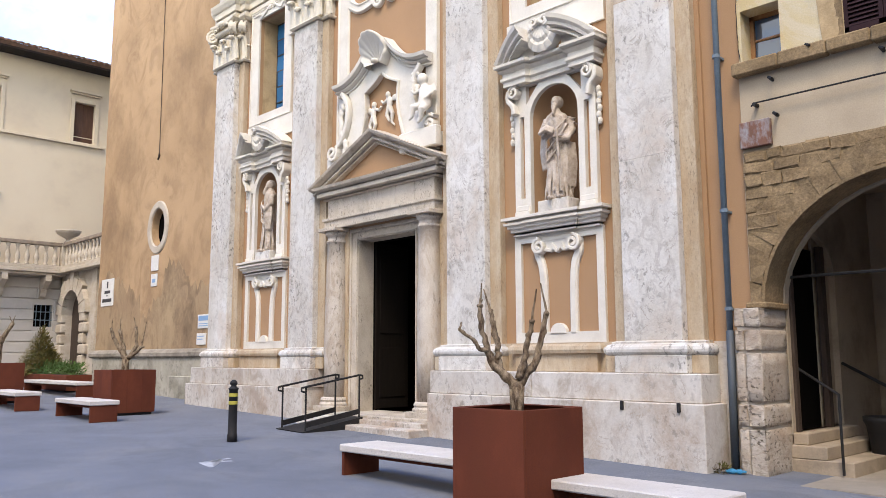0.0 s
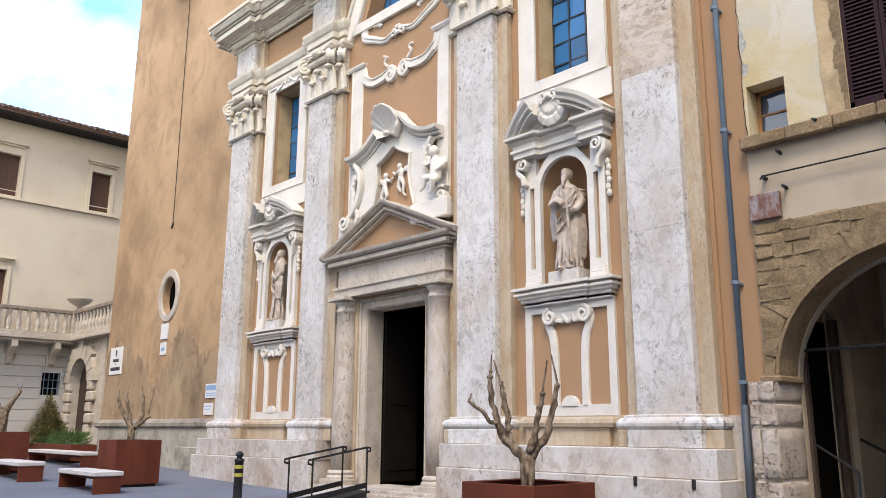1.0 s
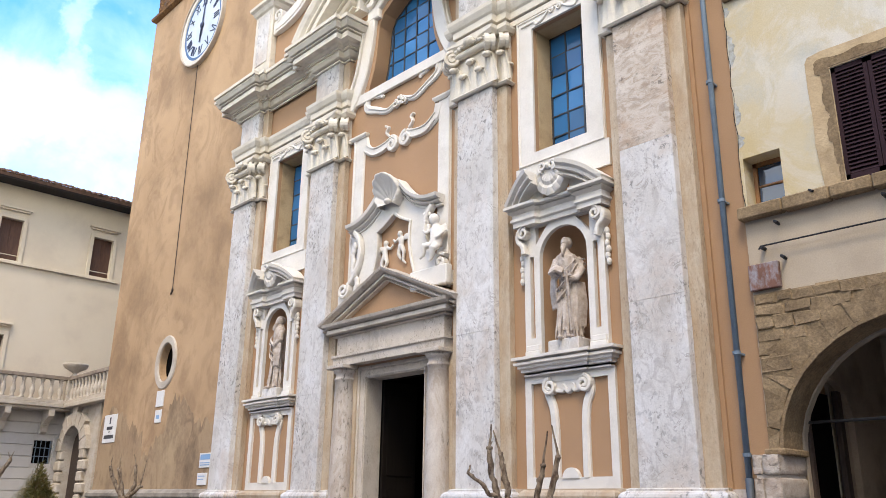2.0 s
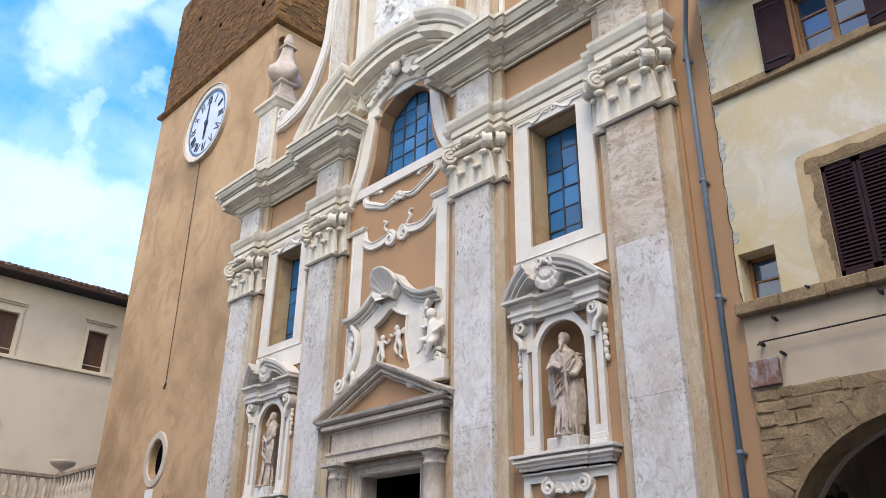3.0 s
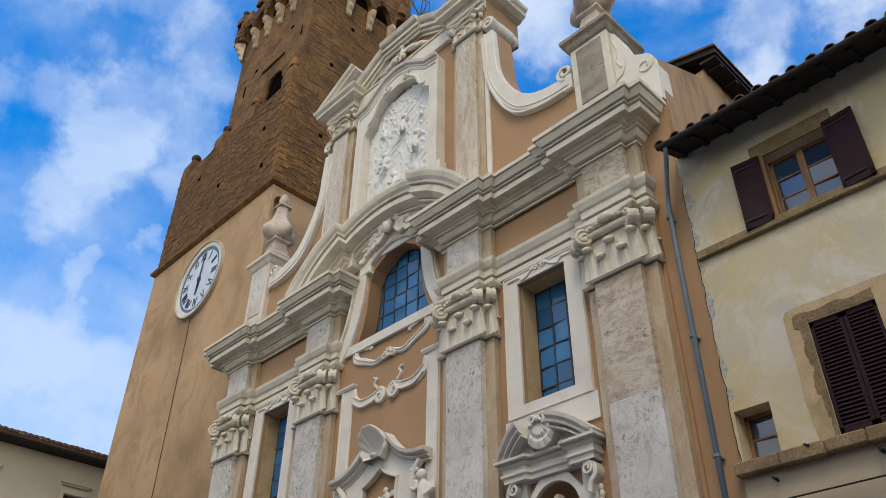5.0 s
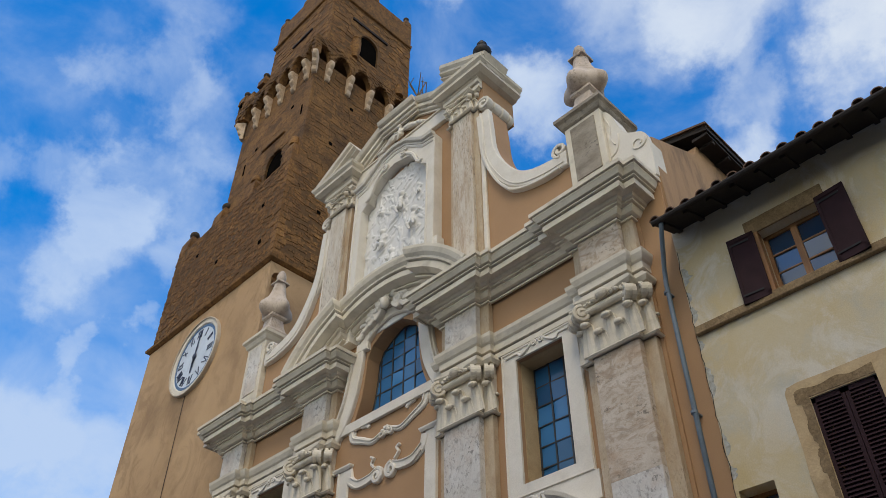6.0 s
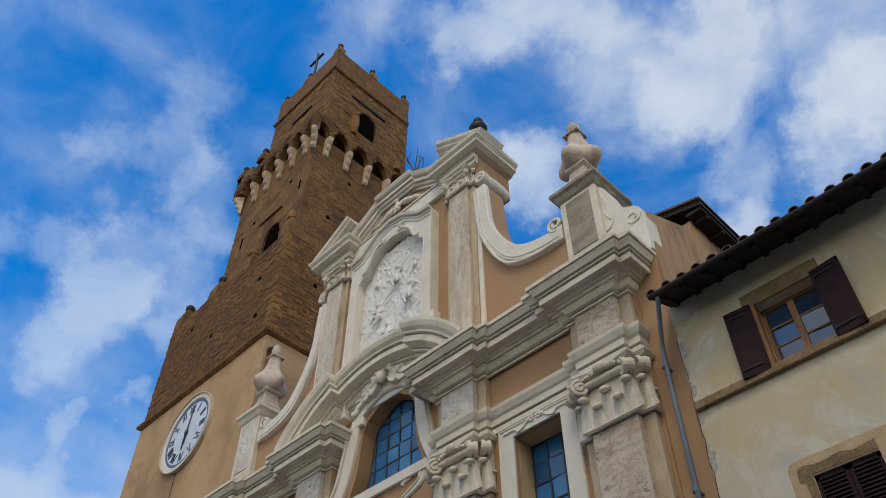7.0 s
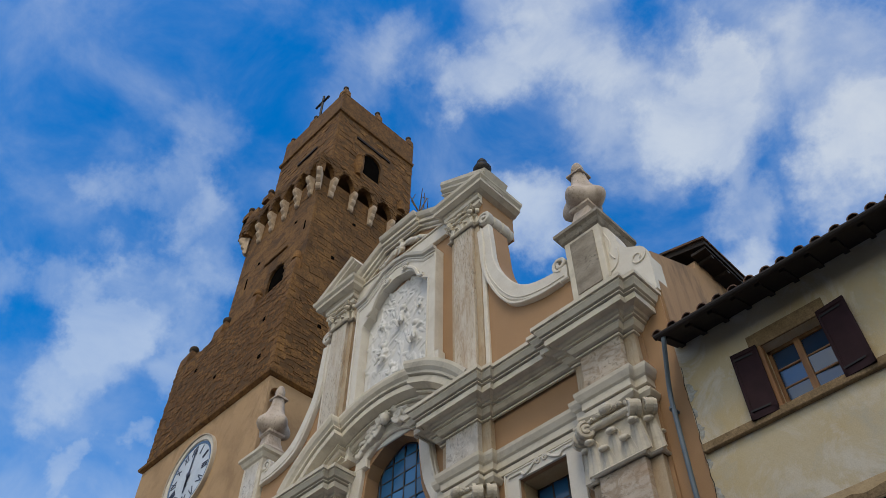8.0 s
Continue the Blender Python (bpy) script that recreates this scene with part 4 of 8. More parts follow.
side_plate(bm, [[(0.1, 0.0), (26, 0.0), (26, 15.95), (2.4, 15.95), (2.2, 15.5), (0.1, 14.45)]], 7.6, 7.98)
part("side_wall", bm, STAINED_ORANGE, church, "stained ochre side wall of the nave")
part("back_wall", boxes((-7.4, 7.6, 25.6, 26, 0, 16)), ORANGE, church)
part("side_wall", boxes((-7.4, -7.0, 9.2, 25.6, 0, 16)), ORANGE, church)
bm = bmesh.new()
loft(bm, [[(8.42, y, 16.05), (0, y, 18.2), (-8.0, y, 16.05), (-8.0, y, 16.2), (0, y, 18.35), (8.42, y, 16.2)] for y in (2.2, 26.3)])
part("roof_lining", bm, EAVE_WOOD, church, "dark boarding under the nave roof")
bm = bmesh.new()
loft(bm, [[(8.46, y, 16.2), (0, y, 18.354), (-8.04, y, 16.2), (-8.04, y, 16.26), (0, y, 18.43), (8.46, y, 16.26)] for y in (2.14, 26.36)])
part("roof", bm, ROOF_TILE, church, "low tiled nave roof")
for k in range(9):
    part("rafter", boxes((7.99, 8.36, 2.5 + 0.7 * k, 2.62 + 0.7 * k, 15.86, 15.962), bevel=0.008), EAVE_WOOD, church)
part("eave_board", boxes((7.98, 8.38, 2.25, 26.3, 15.96, 16.04)), EAVE_WOOD, church)


# ---------------------------------------------------------------- masonry helper
def masonry(name, parent, material, face, u0, u1, z0, z1, w, course=(0.055, 0.15), length=(0.08, 0.27), rough=0.028, skip=None, single=None, loose=0.026):
    """Rough courses of separate stones on a wall: face 'y' (front at y = w) or 'x' (side at x = w), joined as one part;
    stones whose middle lies inside single (u0, u1, z0, z1) are objects of their own."""
    verts, faces = [], []
    z = z0
    while z < z1 - 0.02:
        h = min(random.uniform(*course), z1 - z)
        u = u0 - random.uniform(0, 0.3)
        while u < u1:
            ln = random.uniform(*length)
            a, b = max(u, u0), min(u + ln, u1)
            u += ln
            if b - a < 0.04 or (skip and skip((a + b) / 2, z + h / 2)):
                continue
            g = min(0.006, loose / 2)
            d = random.uniform(-rough, rough * 0.5)
            if random.random() < 0.012:           # a stone weathered back
                d = -0.05
            base = len(verts)
            for out, ins in ((0.10, 0.0), (d, g)):
                for uu, zz in ((a + ins, z + ins), (b - ins, z + ins), (b - ins, z + h - ins), (a + ins, z + h - ins)):
                    ju, jz = random.uniform(-loose, loose), random.uniform(-loose, loose)
                    if out == 0.10:
                        ju = jz = 0
                    bow = min(1.0, (zz - z0) * 2, (z1 - zz) * 2) * (0.045 * math.sin(1.9 * uu + 0.8 * zz) + 0.03 * math.sin(4.7 * uu - 1.9 * zz))
                    jz += bow                     # the courses run unevenly
                    if face == "y":
                        verts.append((uu + ju, w + out if out == 0.10 else w - d, zz + jz))
                    else:
                        verts.append((w - out if out == 0.10 else w + d, uu + ju, zz + jz))
            faces += [(base + 4, base + 5, base + 6, base + 7)] + [(base + i, base + (i + 1) % 4, base + 4 + (i + 1) % 4, base + 4 + i) for i in range(4)]
            if single and single[0] < (a + b) / 2 < single[1] and single[2] < z + h / 2 < single[3]:
                one = bpy.data.meshes.new("stone")
                one.from_pydata(verts[base:], [], [tuple(i - base for i in f) for f in faces[-5:]])
                one.materials.append(material)
                piece = new("stone", one)
                piece.parent = parent
                del verts[base:], faces[-5:]
        z += h
    me = bpy.data.meshes.new(name)
    me.from_pydata(verts, [], faces)
    me.materials.append(material)
    ob = new(name, me)
    ob.parent = parent
    return tagged(ob, kind="stuff")


# ---------------------------------------------------------------- bell tower
random.seed(21)
tower = thing("bell_tower", "tall bell tower, ochre plaster below and brown tuff masonry above", "tower")
TX0, TX1, TY0, TY1 = -16.35, -7.5, 0.30, 9.2
bm = bmesh.new()
oval = [(-11.66 + 0.46 * math.cos(2 * math.pi * i / 28), 5.75 + 0.60 * math.sin(2 * math.pi * i / 28)) for i in range(28)]
plate(bm, [rect(TX0, TX1 - 0.35, 0.0, 20.55), oval], TY0, TY0 + 0.8)
part("front_wall", bm, TOWER_PLASTER, tower, "stained ochre plaster of the lower tower")
bm = bmesh.new()
side_plate(bm, [rect(TY0 + 0.8, TY1, 0, 20.55)], TX1, TX1 - 0.8)
part("side_wall", bm, TOWER_PLASTER, tower)
bm = bmesh.new()
side_plate(bm, [rect(TY0, TY0 + 0.8, 0.0, 20.55), arched(TY0 + 0.14, TY0 + 0.72, 17.6, 20.05)], TX1, TX1 - 0.35)
part("corner_wall", bm, TOWER_PLASTER, tower, "plastered corner with a small arched recess")
part("side_wall", boxes((TX0, TX0 + 0.8, TY0 + 0.8, TY1, 0, 20.55)), TOWER_PLASTER, tower)
part("back_wall", boxes((TX0 + 0.8, TX1 - 0.8, TY1 - 0.6, TY1, 0, 20.55)), TOWER_PLASTER, tower)
# black sheet behind the oval paints the unlit inside
part("window_void", boxes((-12.4, -10.9, TY0 + 0.22, TY0 + 0.3, 5.0, 6.5)), SHADE_BLACK, tower)
bm = bmesh.new()
band(bm, [(-11.66 + 0.62 * math.cos(2 * math.pi * i / 28), 5.75 + 0.74 * math.sin(2 * math.pi * i / 28)) for i in range(28)], 0.25, TY0 - 0.05, TY0 + 0.02, True)
part("oval_surround", bm, GATE_STONE, tower, "pale stone surround of the oval window")
# damp stained coat over the foot of the plaster
top_edge = [(TX0 + 0.02 + 8.8 * i / 60, 4.1 + 0.45 * math.sin(0.21 * i) + random.uniform(-0.22, 0.22) - (0.9 if 24 < i < 36 else 0)) for i in range(61)]
bm = bmesh.new()
plate(bm, [[(TX0 + 0.02, 1.85), (TX1 - 0.02, 1.85)] + top_edge[::-1]], TY0 - 0.004, TY0)
part("damp_coat", bm, DAMP_PLASTER, tower, "darker damp-stained plaster near the ground")
# stone foot with a moulding
part("base_wall", boxes((TX0 - 0.02, -7.34, TY0 - 0.08, TY0 + 0.1, 0.0, 1.62)), BASE_WALL, tower, "damp-stained rendered base")
bm = bmesh.new()
sweep(bm, [(TX0 - 0.05, TY0 + 0.5), (TX0 - 0.05, TY0), (-7.3, TY0)], [(0, 1.58), (0.10, 1.58), (0.16, 1.64), (0.16, 1.74), (0.08, 1.82), (0, 1.86)])
part("base_moulding", bm, STRING_STONE, tower, "weathered grey string over the base")
part("base_ledge", boxes((-10.2, -7.4, TY0 - 0.14, TY0, 0.0, 1.05), bevel=0.02), BASE_WALL, tower)
# string between plaster and tuff
bm = bmesh.new()
sweep(bm, [(TX0, TY1), (TX0, TY0), (TX1, TY0), (TX1, TY1)], [(0, 20.42), (0.05, 20.44), (0.16, 20.52), (0.18, 20.62), (0.08, 20.70), (0, 20.72)])
part("string_course", bm, TUFF, tower)
part("lower_block", boxes((TX0 + 0.02, TX1 - 0.02, TY0 + 0.02, TY1 - 0.06, 20.55, 25.95)), MORTAR, tower)
masonry("front_masonry", tower, TUFF, "y", TX0, TX1, 20.7, 26.0, TY0, (0.07, 0.16), (0.09, 0.30), 0.036, loose=0.018, single=(-11.0, -7.4, 20.6, 22.2))
masonry("side_masonry", tower, TUFF, "x", TY0, TY1, 20.7, 26.0, TX1, (0.08, 0.17), (0.12, 0.36), 0.034, loose=0.018)
SX0, SX1, SY0, SY1 = -13.35, -7.52, 0.68, 6.6
bm = bmesh.new()
plate(bm, [rect(SX0 + 0.02, SX1 - 0.02, 26.0, 33.4), arched(-10.30, -9.02, 26.3, 28.37)], SY0 + 0.02, SY0 + 0.5)
part("shaft_front", bm, MORTAR, tower)
part("shaft", boxes((SX0 + 0.02, SX1 - 0.02, SY0 + 0.5, SY1 - 0.06, 26.0, 33.4)), MORTAR, tower)


def shaft_gap(u, z):
    return abs(u + 9.66) < 0.76 and 26.3 < z < 27.75 + 0.74 * math.sqrt(max(0, 1 - ((u + 9.66) / 0.76) ** 2))


masonry("shaft_masonry", tower, SMOOTH_TUFF, "y", SX0, SX1, 26.0, 33.4, SY0, (0.16, 0.30), (0.3, 0.75), 0.008, skip=shaft_gap, loose=0.004)
masonry("shaft_side_masonry", tower, SMOOTH_TUFF, "x", SY0, SY1, 26.0, 33.4, SX1, (0.13, 0.25), (0.2, 0.55), 0.018, loose=0.012, skip=lambda u, z: (abs(u - 1.75) < 0.14 and abs(z - 30.0) < 0.14) or (abs(u - 4.2) < 0.14 and abs(z - 30.6) < 0.14))
part("ledge", boxes((-10.92, -9.15, SY0 - 0.09, SY0 + 0.05, 29.2, 29.34), bevel=0.03), SMOOTH_TUFF, tower)
# slits are black strips on the face, standing in for their shade
for x, z, h in ((-8.04, 29.55, 0.62), (-12.4, 28.8, 0.7)):
    part("slit", boxes((x - 0.045, x + 0.045, SY0 - 0.02, SY0 + 0.04, z, z + h)), SHADE_BLACK, tower)
# dressed stones up the corner of the rough masonry
for k in range(16):
    z, a, b = 20.75 + 0.325 * k, random.uniform(0.22, 0.34), random.uniform(0.4, 0.6)
    if k % 2:
        a, b = b, a
    bm = boxes((TX1 - a, TX1 + 0.018, TY0 - 0.018, TY0 + b, z, z + 0.31), bevel=0.03)
    for v in bm.verts:
        v.co += Vector((random.uniform(-0.012, 0.012), random.uniform(-0.012, 0.012), random.uniform(-0.01, 0.01)))
    part("quoin", bm, TUFF, tower)
# black sheet set shallow in the arch paints the opening's shade
part("bell_opening", boxes((-10.3, -9.0, SY0 + 0.14, SY0 + 0.2, 26.2, 28.39)), SHADE_BLACK, tower)
# corner ledge and low parapet with ball finials
bm = bmesh.new()
loft(bm, [[(-8.6, TY0, 26.0), (TX1, TY0, 26.0), (TX1, 1.6, 26.0), (-8.6, 1.6, 26.0)], [(-8.0, SY0, 26.5), (SX1, SY0, 26.5), (SX1, 1.5, 26.5), (-8.0, 1.5, 26.5)]])
part("corner_ledge", bm, TUFF, tower)


def finial(x, y, z, w, h, parent):
    bm = bmesh.new()
    loft(bm, [[(x + sx * q, y + sy * q, zz) for sx, sy in ((-1, -1), (1, -1), (1, 1), (-1, 1))] for q, zz in ((w, z), (w * 0.92, z + 0.38 * h), (w * 0.45, z + 0.70 * h))])
    post = part("finial", bm, TUFF, parent)
    bm = bmesh.new()
    ball(bm, (x, y, z + 0.81 * h), (0.15 * h, 0.15 * h, 0.145 * h), 14, 10)
    part("ball", bm, BALL_STONE, post, "blackened stone ball", True)


MERLONS = [(-10.62, SY0 - 0.12, 0.36, 1.3), (-8.0, SY0 - 0.05, 0.34, 1.9)]
for x, y, w, h in MERLONS:
    bm = bmesh.new()
    loft(bm, [[(x + sx * q, y + sy * q * 0.7, z) for sx, sy in ((-1, -1), (1, -1), (1, 1), (-1, 1))] for q, z in ((w, 25.9), (w * 0.95, 26.0 + 0.5 * h), (w * 0.5, 26.0 + 0.72 * h))])
    lathe(bm, [(w * 0.62, 26.0 + 0.72 * h), (w * 0.66, 26.0 + 0.8 * h), (w * 0.5, 26.0 + 0.96 * h), (w * 0.1, 26.0 + h)], x, y, 12)
    part("merlon", bm, TUFF, tower)
for x in (-15.95, -13.15):
    finial(x, TY0 + 0.35, 25.95, 0.36, 1.55, tower)
# corbelled gallery
GX0, GX1, GY0, GY1 = -13.95, -7.18, 0.28, 7.0
FRONT_CORBELS = [-8.05 - 1.04 * i for i in range(6)]
SIDE_CORBELS = [1.38 + 1.24 * i for i in range(5)]
ZS, ZG = 33.28, 34.55                         # springing and top of the gallery


def arcade(supports, u0, u1):
    """The outline of the gallery wall, with a round arch between each two corbels."""
    lp = [(u0, ZS)]
    for a, b in zip(supports, supports[1:]):
        r = (b - a) / 2 - 0.11
        lp += [((a + b) / 2 - r * math.cos(math.pi * i / 10), ZS + 1.8 * r * math.sin(math.pi * i / 10)) for i in range(11)]
    return lp + [(u1, ZS), (u1, ZG), (u0, ZG)]


def under_arch(supports):
    def test(u, z):
        for a, b in zip(supports, supports[1:]):
            r = (b - a) / 2 - 0.11
            if abs(u - (a + b) / 2) < r and z < ZS + 1.8 * math.sqrt(r * r - (u - (a + b) / 2) ** 2) + 0.03:
                return True
        return False
    return test


front_feet = [GX0 + 0.02] + FRONT_CORBELS[::-1] + [GX1 + 0.02]
side_feet = [GY0 - 0.02] + SIDE_CORBELS + [GY1 + 0.1]
bm = bmesh.new()
plate(bm, [arcade(front_feet, GX0 + 0.05, GX1 - 0.05)], GY0 + 0.05, GY0 + 0.40)
part("gallery_wall", bm, TUFF, tower)
bm = bmesh.new()
side_plate(bm, [arcade(side_feet, GY0 + 0.05, GY1)], GX1 - 0.05, GX1 - 0.34)
part("gallery_wall", bm, TUFF, tower)
part("gallery_floor", boxes((GX0 + 0.06, GX1 - 0.06, GY0 + 0.06, GY1, 34.25, 34.5), (SX0, SX1 - 0.6, SY0 + 0.6, SY1, 33.3, 34.25)), MORTAR, tower)
masonry("gallery_front", tower, SMOOTH_TUFF, "y", GX0, GX1, ZS, ZG, GY0, (0.08, 0.14), (0.12, 0.26), 0.025, skip=under_arch(front_feet))
masonry("gallery_side", tower, SMOOTH_TUFF, "x", GY0, GY1, ZS, ZG, GX1, (0.08, 0.14), (0.12, 0.26), 0.025, skip=under_arch(side_feet))


def corbel(x, y, dx, dy, reach=1.0):
    """A slender bracket of three rounded lobes that step outwards."""
    prof = [(0.0, 31.72), (0.08, 31.74), (0.15, 31.84), (0.17, 32.02), (0.13, 32.18), (0.19, 32.26), (0.27, 32.36), (0.30, 32.52), (0.25, 32.68), (0.31, 32.76), (0.39, 32.86), (0.43, 33.02), (0.42, 33.18), (0.38, 33.28), (0.0, 33.28)]
    bm = bmesh.new()
    loft(bm, [[(x + dx * o * k * reach - dy * w, y + dy * o * k * reach + dx * w, 33.28 - 0.8 * (33.28 - z)) for o, z in prof] for w, k in ((-0.125, 0.84), (-0.085, 1.0), (0.085, 1.0), (0.125, 0.84))])
    part("corbel", bm, CORBEL, tower)


for x in FRONT_CORBELS[:5]:
    corbel(x, SY0, 0, -1)
corbel(SX0, SY0, -0.707, -0.707, 1.3)
corbel(SX1, SY0, 0.707, -0.707, 1.3)
for y in SIDE_CORBELS:
    corbel(SX1, y, 1, 0)
# putlog holes: black blocks on the masonry, painted in place of shade
for x, z in ((-9.0, 24.2), (-12.1, 23.0), (-14.2, 24.6), (-8.7, 22.0), (-11.6, 29.9), (-8.9, 30.7)):
    y = TY0 if z < 26 else SY0
    part("putlog_hole", boxes((x - 0.09, x + 0.09, y - 0.022, y + 0.05, z, z + 0.16)), SHADE_BLACK, tower)
for y, z in ((2.0, 23.9), (4.4, 22.6), (3.0, 31.3), (5.0, 29.0), (2.1, 28.2)):
    x = TX1 if z < 26 else SX1
    part("putlog_hole", boxes((x - 0.05, x + 0.022, y - 0.09, y + 0.09, z, z + 0.16)), SHADE_BLACK, tower)
# gallery parapet, top storey
TSX0, TSX1, TSY0, TSY1 = -12.62, -7.28, 0.95, 6.25
part("gallery_parapet", boxes((GX0, TSX0, GY0, GY0 + 0.4, 34.5, 35.05), (GX0, GX0 + 0.4, GY0, GY1, 34.5, 35.05), bevel=0.03), TUFF, tower)
for x in (GX0 + 0.25, GX0 + 2.0):
    finial(x, GY0 + 0.2, 34.85, 0.27, 1.2, tower)
part("top_storey", boxes((TSX0 + 0.02, TSX1 - 0.5, TSY0 + 0.02, TSY1, 34.2, 39.2)), MORTAR, tower)
bm = bmesh.new()
side_plate(bm, [rect(TSY0 + 0.02, TSY1, 34.2, 39.2), arched(2.82, 4.08, 35.4, 37.38)], TSX1 - 0.02, TSX1 - 0.5)
part("top_side", bm, MORTAR, tower)
masonry("top_front_masonry", tower, TUFF, "y", TSX0, TSX1, 34.5, 39.3, TSY0, (0.12, 0.24), (0.2, 0.5), 0.024, loose=0.014)
masonry("top_side_masonry", tower, TUFF, "x", TSY0, TSY1, 34.5, 39.3, TSX1, (0.12, 0.24), (0.2, 0.5), 0.03,
        skip=lambda u, z: abs(u - 3.45) < 0.75 and 35.4 < z < 36.75 + 0.74 * math.sqrt(max(0, 1 - ((u - 3.45) / 0.75) ** 2)))
# black sheet stands in for the shade of the bell chamber
part("bell_void", boxes((TSX1 - 0.22, TSX1 - 0.16, 2.76, 4.14, 35.0, 37.49)), SHADE_BLACK, tower)
bm = bmesh.new()
lathe(bm, [(0.16, 34.9), (0.26, 35.5), (0.26, 36.2), (0.19, 36.32), (0.24, 36.42), (0.20, 36.56), (0.04, 36.7)], TSX1 + 0.02, 2.62, 12)
part("merlon", bm, TUFF, tower)
bm = bmesh.new()
lathe(bm, [(0.26, 34.4), (0.26, 34.9), (0.15, 35.05), (0.18, 35.2), (0.03, 35.35)], TSX1 + 0.05, 5.55, 12)
part("merlon", bm, TUFF, tower)
bm = bmesh.new()
sweep(bm, [(TSX0, TSY1), (TSX0, TSY0), (TSX1, TSY0), (TSX1, TSY1)], [(0, 39.2), (0.10, 39.24), (0.12, 39.40), (0, 39.45)])
part("top_string", bm, TUFF, tower)
part("top_parapet", boxes((TSX0, TSX1, TSY0, TSY0 + 0.45, 39.2, 41.25), (TSX1 - 0.45, TSX1, TSY0 + 0.45, TSY1, 39.2, 41.25), (TSX0, TSX0 + 0.45, TSY0 + 0.45, TSY1, 39.2, 41.25)), TUFF, tower)
bm = bmesh.new()
box(bm, TSX1 - 0.02, TSX1 + 0.07, 2.25, 4.6, 37.9, 38.05)
part("beam", bm, EAVE_WOOD, tower)
part("beam", boxes((-10.6, -8.9, TSY0 - 0.07, TSY0 + 0.02, 37.3, 37.45)), EAVE_WOOD, tower)
for x, y in ((TSX1 - 0.22, TSY0 + 0.22), (TSX1 - 0.22, 3.55), (TSX1 - 0.22, 6.0), (-10.2, TSY0 + 0.22), (TSX0 + 0.22, TSY0 + 0.22)):
    finial(x, y, 41.2, 0.24, 1.1, tower)
bm = bmesh.new()
tube(bm, [(-10.0, 1.25, 40.0), (-10.06, 1.25, 44.5)], 0.075, 6)
tube(bm, [(-10.7, 1.25, 43.86), (-9.45, 1.25, 43.82)], 0.075, 6)
whole("iron_cross", bm, IRON, "dark iron cross on top of the bell tower", "cross")
bm = bmesh.new()
for k in range(9):
    a = random.uniform(0, 6.28)
    p0 = Vector((-7.25, 6.9, 35.6))
    p1 = p0 + Vector((0.45 * math.cos(a), 0.45 * math.sin(a), random.uniform(0.4, 1.1)))
    p2 = p1 + Vector((random.uniform(-0.3, 0.5), random.uniform(-0.3, 0.3), random.uniform(0.2, 0.9)))
    tube(bm, [p0, p1, p2], [0.04, 0.03, 0.018], 5)
whole("bare_shrub", bm, BARK, "bare twiggy shrub growing from the tower wall", "shrub")

# clock
clock = thing("tower_clock", "round white tower clock with roman numerals in a stone ring", "clock")
CX, CZ = -11.80, 18.22


def circle(r, n=48):
    return [(CX + r * math.cos(2 * math.pi * i / n), CZ + r * math.sin(2 * math.pi * i / n)) for i in range(n)]


bm = bmesh.new()
band(bm, circle(1.50), 0.24, TY0 - 0.10, TY0 + 0.02, True)
part("stone_ring", bm, NICHE_TRIM, clock, "pale moulded stone ring")
bm = bmesh.new()
band(bm, circle(1.60), 0.05, TY0 - 0.15, TY0 + 0.02, True)
part("ring_fillet", bm, GATE_STONE, clock)
bm = bmesh.new()
plate(bm, [circle(1.40)], TY0 - 0.05, TY0)
part("face", bm, CLOCK_FACE, clock)
bm = bmesh.new()
band(bm, circle(1.31), 0.13, TY0 - 0.065, TY0 - 0.045, True)
part("minute_ring", bm, CLOCK_BLUE, clock, "dark blue minute ring")
STROKES = {"I": [(0, 0, 0)], "V": [(-0.055, 0, 0.26), (0.055, 0, -0.26)], "X": [(0, 0, 0.42), (0, 0, -0.42)]}
for hour, word in enumerate(("XII", "I", "II", "III", "IV", "V", "VI", "VII", "VIII", "IX", "X", "XI")):
    bm = bmesh.new()
    widths = {"I": 0.085, "V": 0.19, "X": 0.20}
    total = sum(widths[ch] for ch in word)
    u = -total / 2
    a = math.pi / 2 - hour * math.pi / 6
    for ch in word:
        uc = u + widths[ch] / 2
        u += widths[ch]
        for du, dv, lean in STROKES[ch]:
            v = box(bm, -0.018, 0.018, TY0 - 0.068, TY0 - 0.045, -0.18, 0.18)
            m = Matrix.Translation((CX, 0, CZ)) @ Matrix.Rotation(-(a - math.pi / 2), 4, "Y") @ Matrix.Translation((uc + du, 0, 1.02 + dv)) @ Matrix.Rotation(lean, 4, "Y")
            bmesh.ops.transform(bm, matrix=m, verts=v)
    part("numeral", bm, CLOCK_INK, clock)
for length, tail, width, ang in ((1.0, 0.45, 0.05, -0.10), (0.7, 0.0, 0.07, math.pi - 0.12)):
    bm = bmesh.new()
    v = box(bm, -width, width, TY0 - 0.095, TY0 - 0.075, -tail, length)
    for q in v:
        if q.co.z > 0.5:
            q.co.x *= 0.35
    bmesh.ops.transform(bm, matrix=Matrix.Translation((CX, 0, CZ)) @ Matrix.Rotation(-ang, 4, "Y"), verts=v)
    part("pointer", bm, CLOCK_INK, clock)
bm = bmesh.new()
ball(bm, (CX, TY0 - 0.09, CZ), (0.12, 0.05, 0.12), 12, 8)
part("hub", bm, CLOCK_INK, clock)
bm = bmesh.new()
tube(bm, [(-11.9, TY0 - 0.03, 16.6), (-11.86, TY0 - 0.03, 13.4), (-11.78, TY0 - 0.03, 8.2)], 0.012, 6)
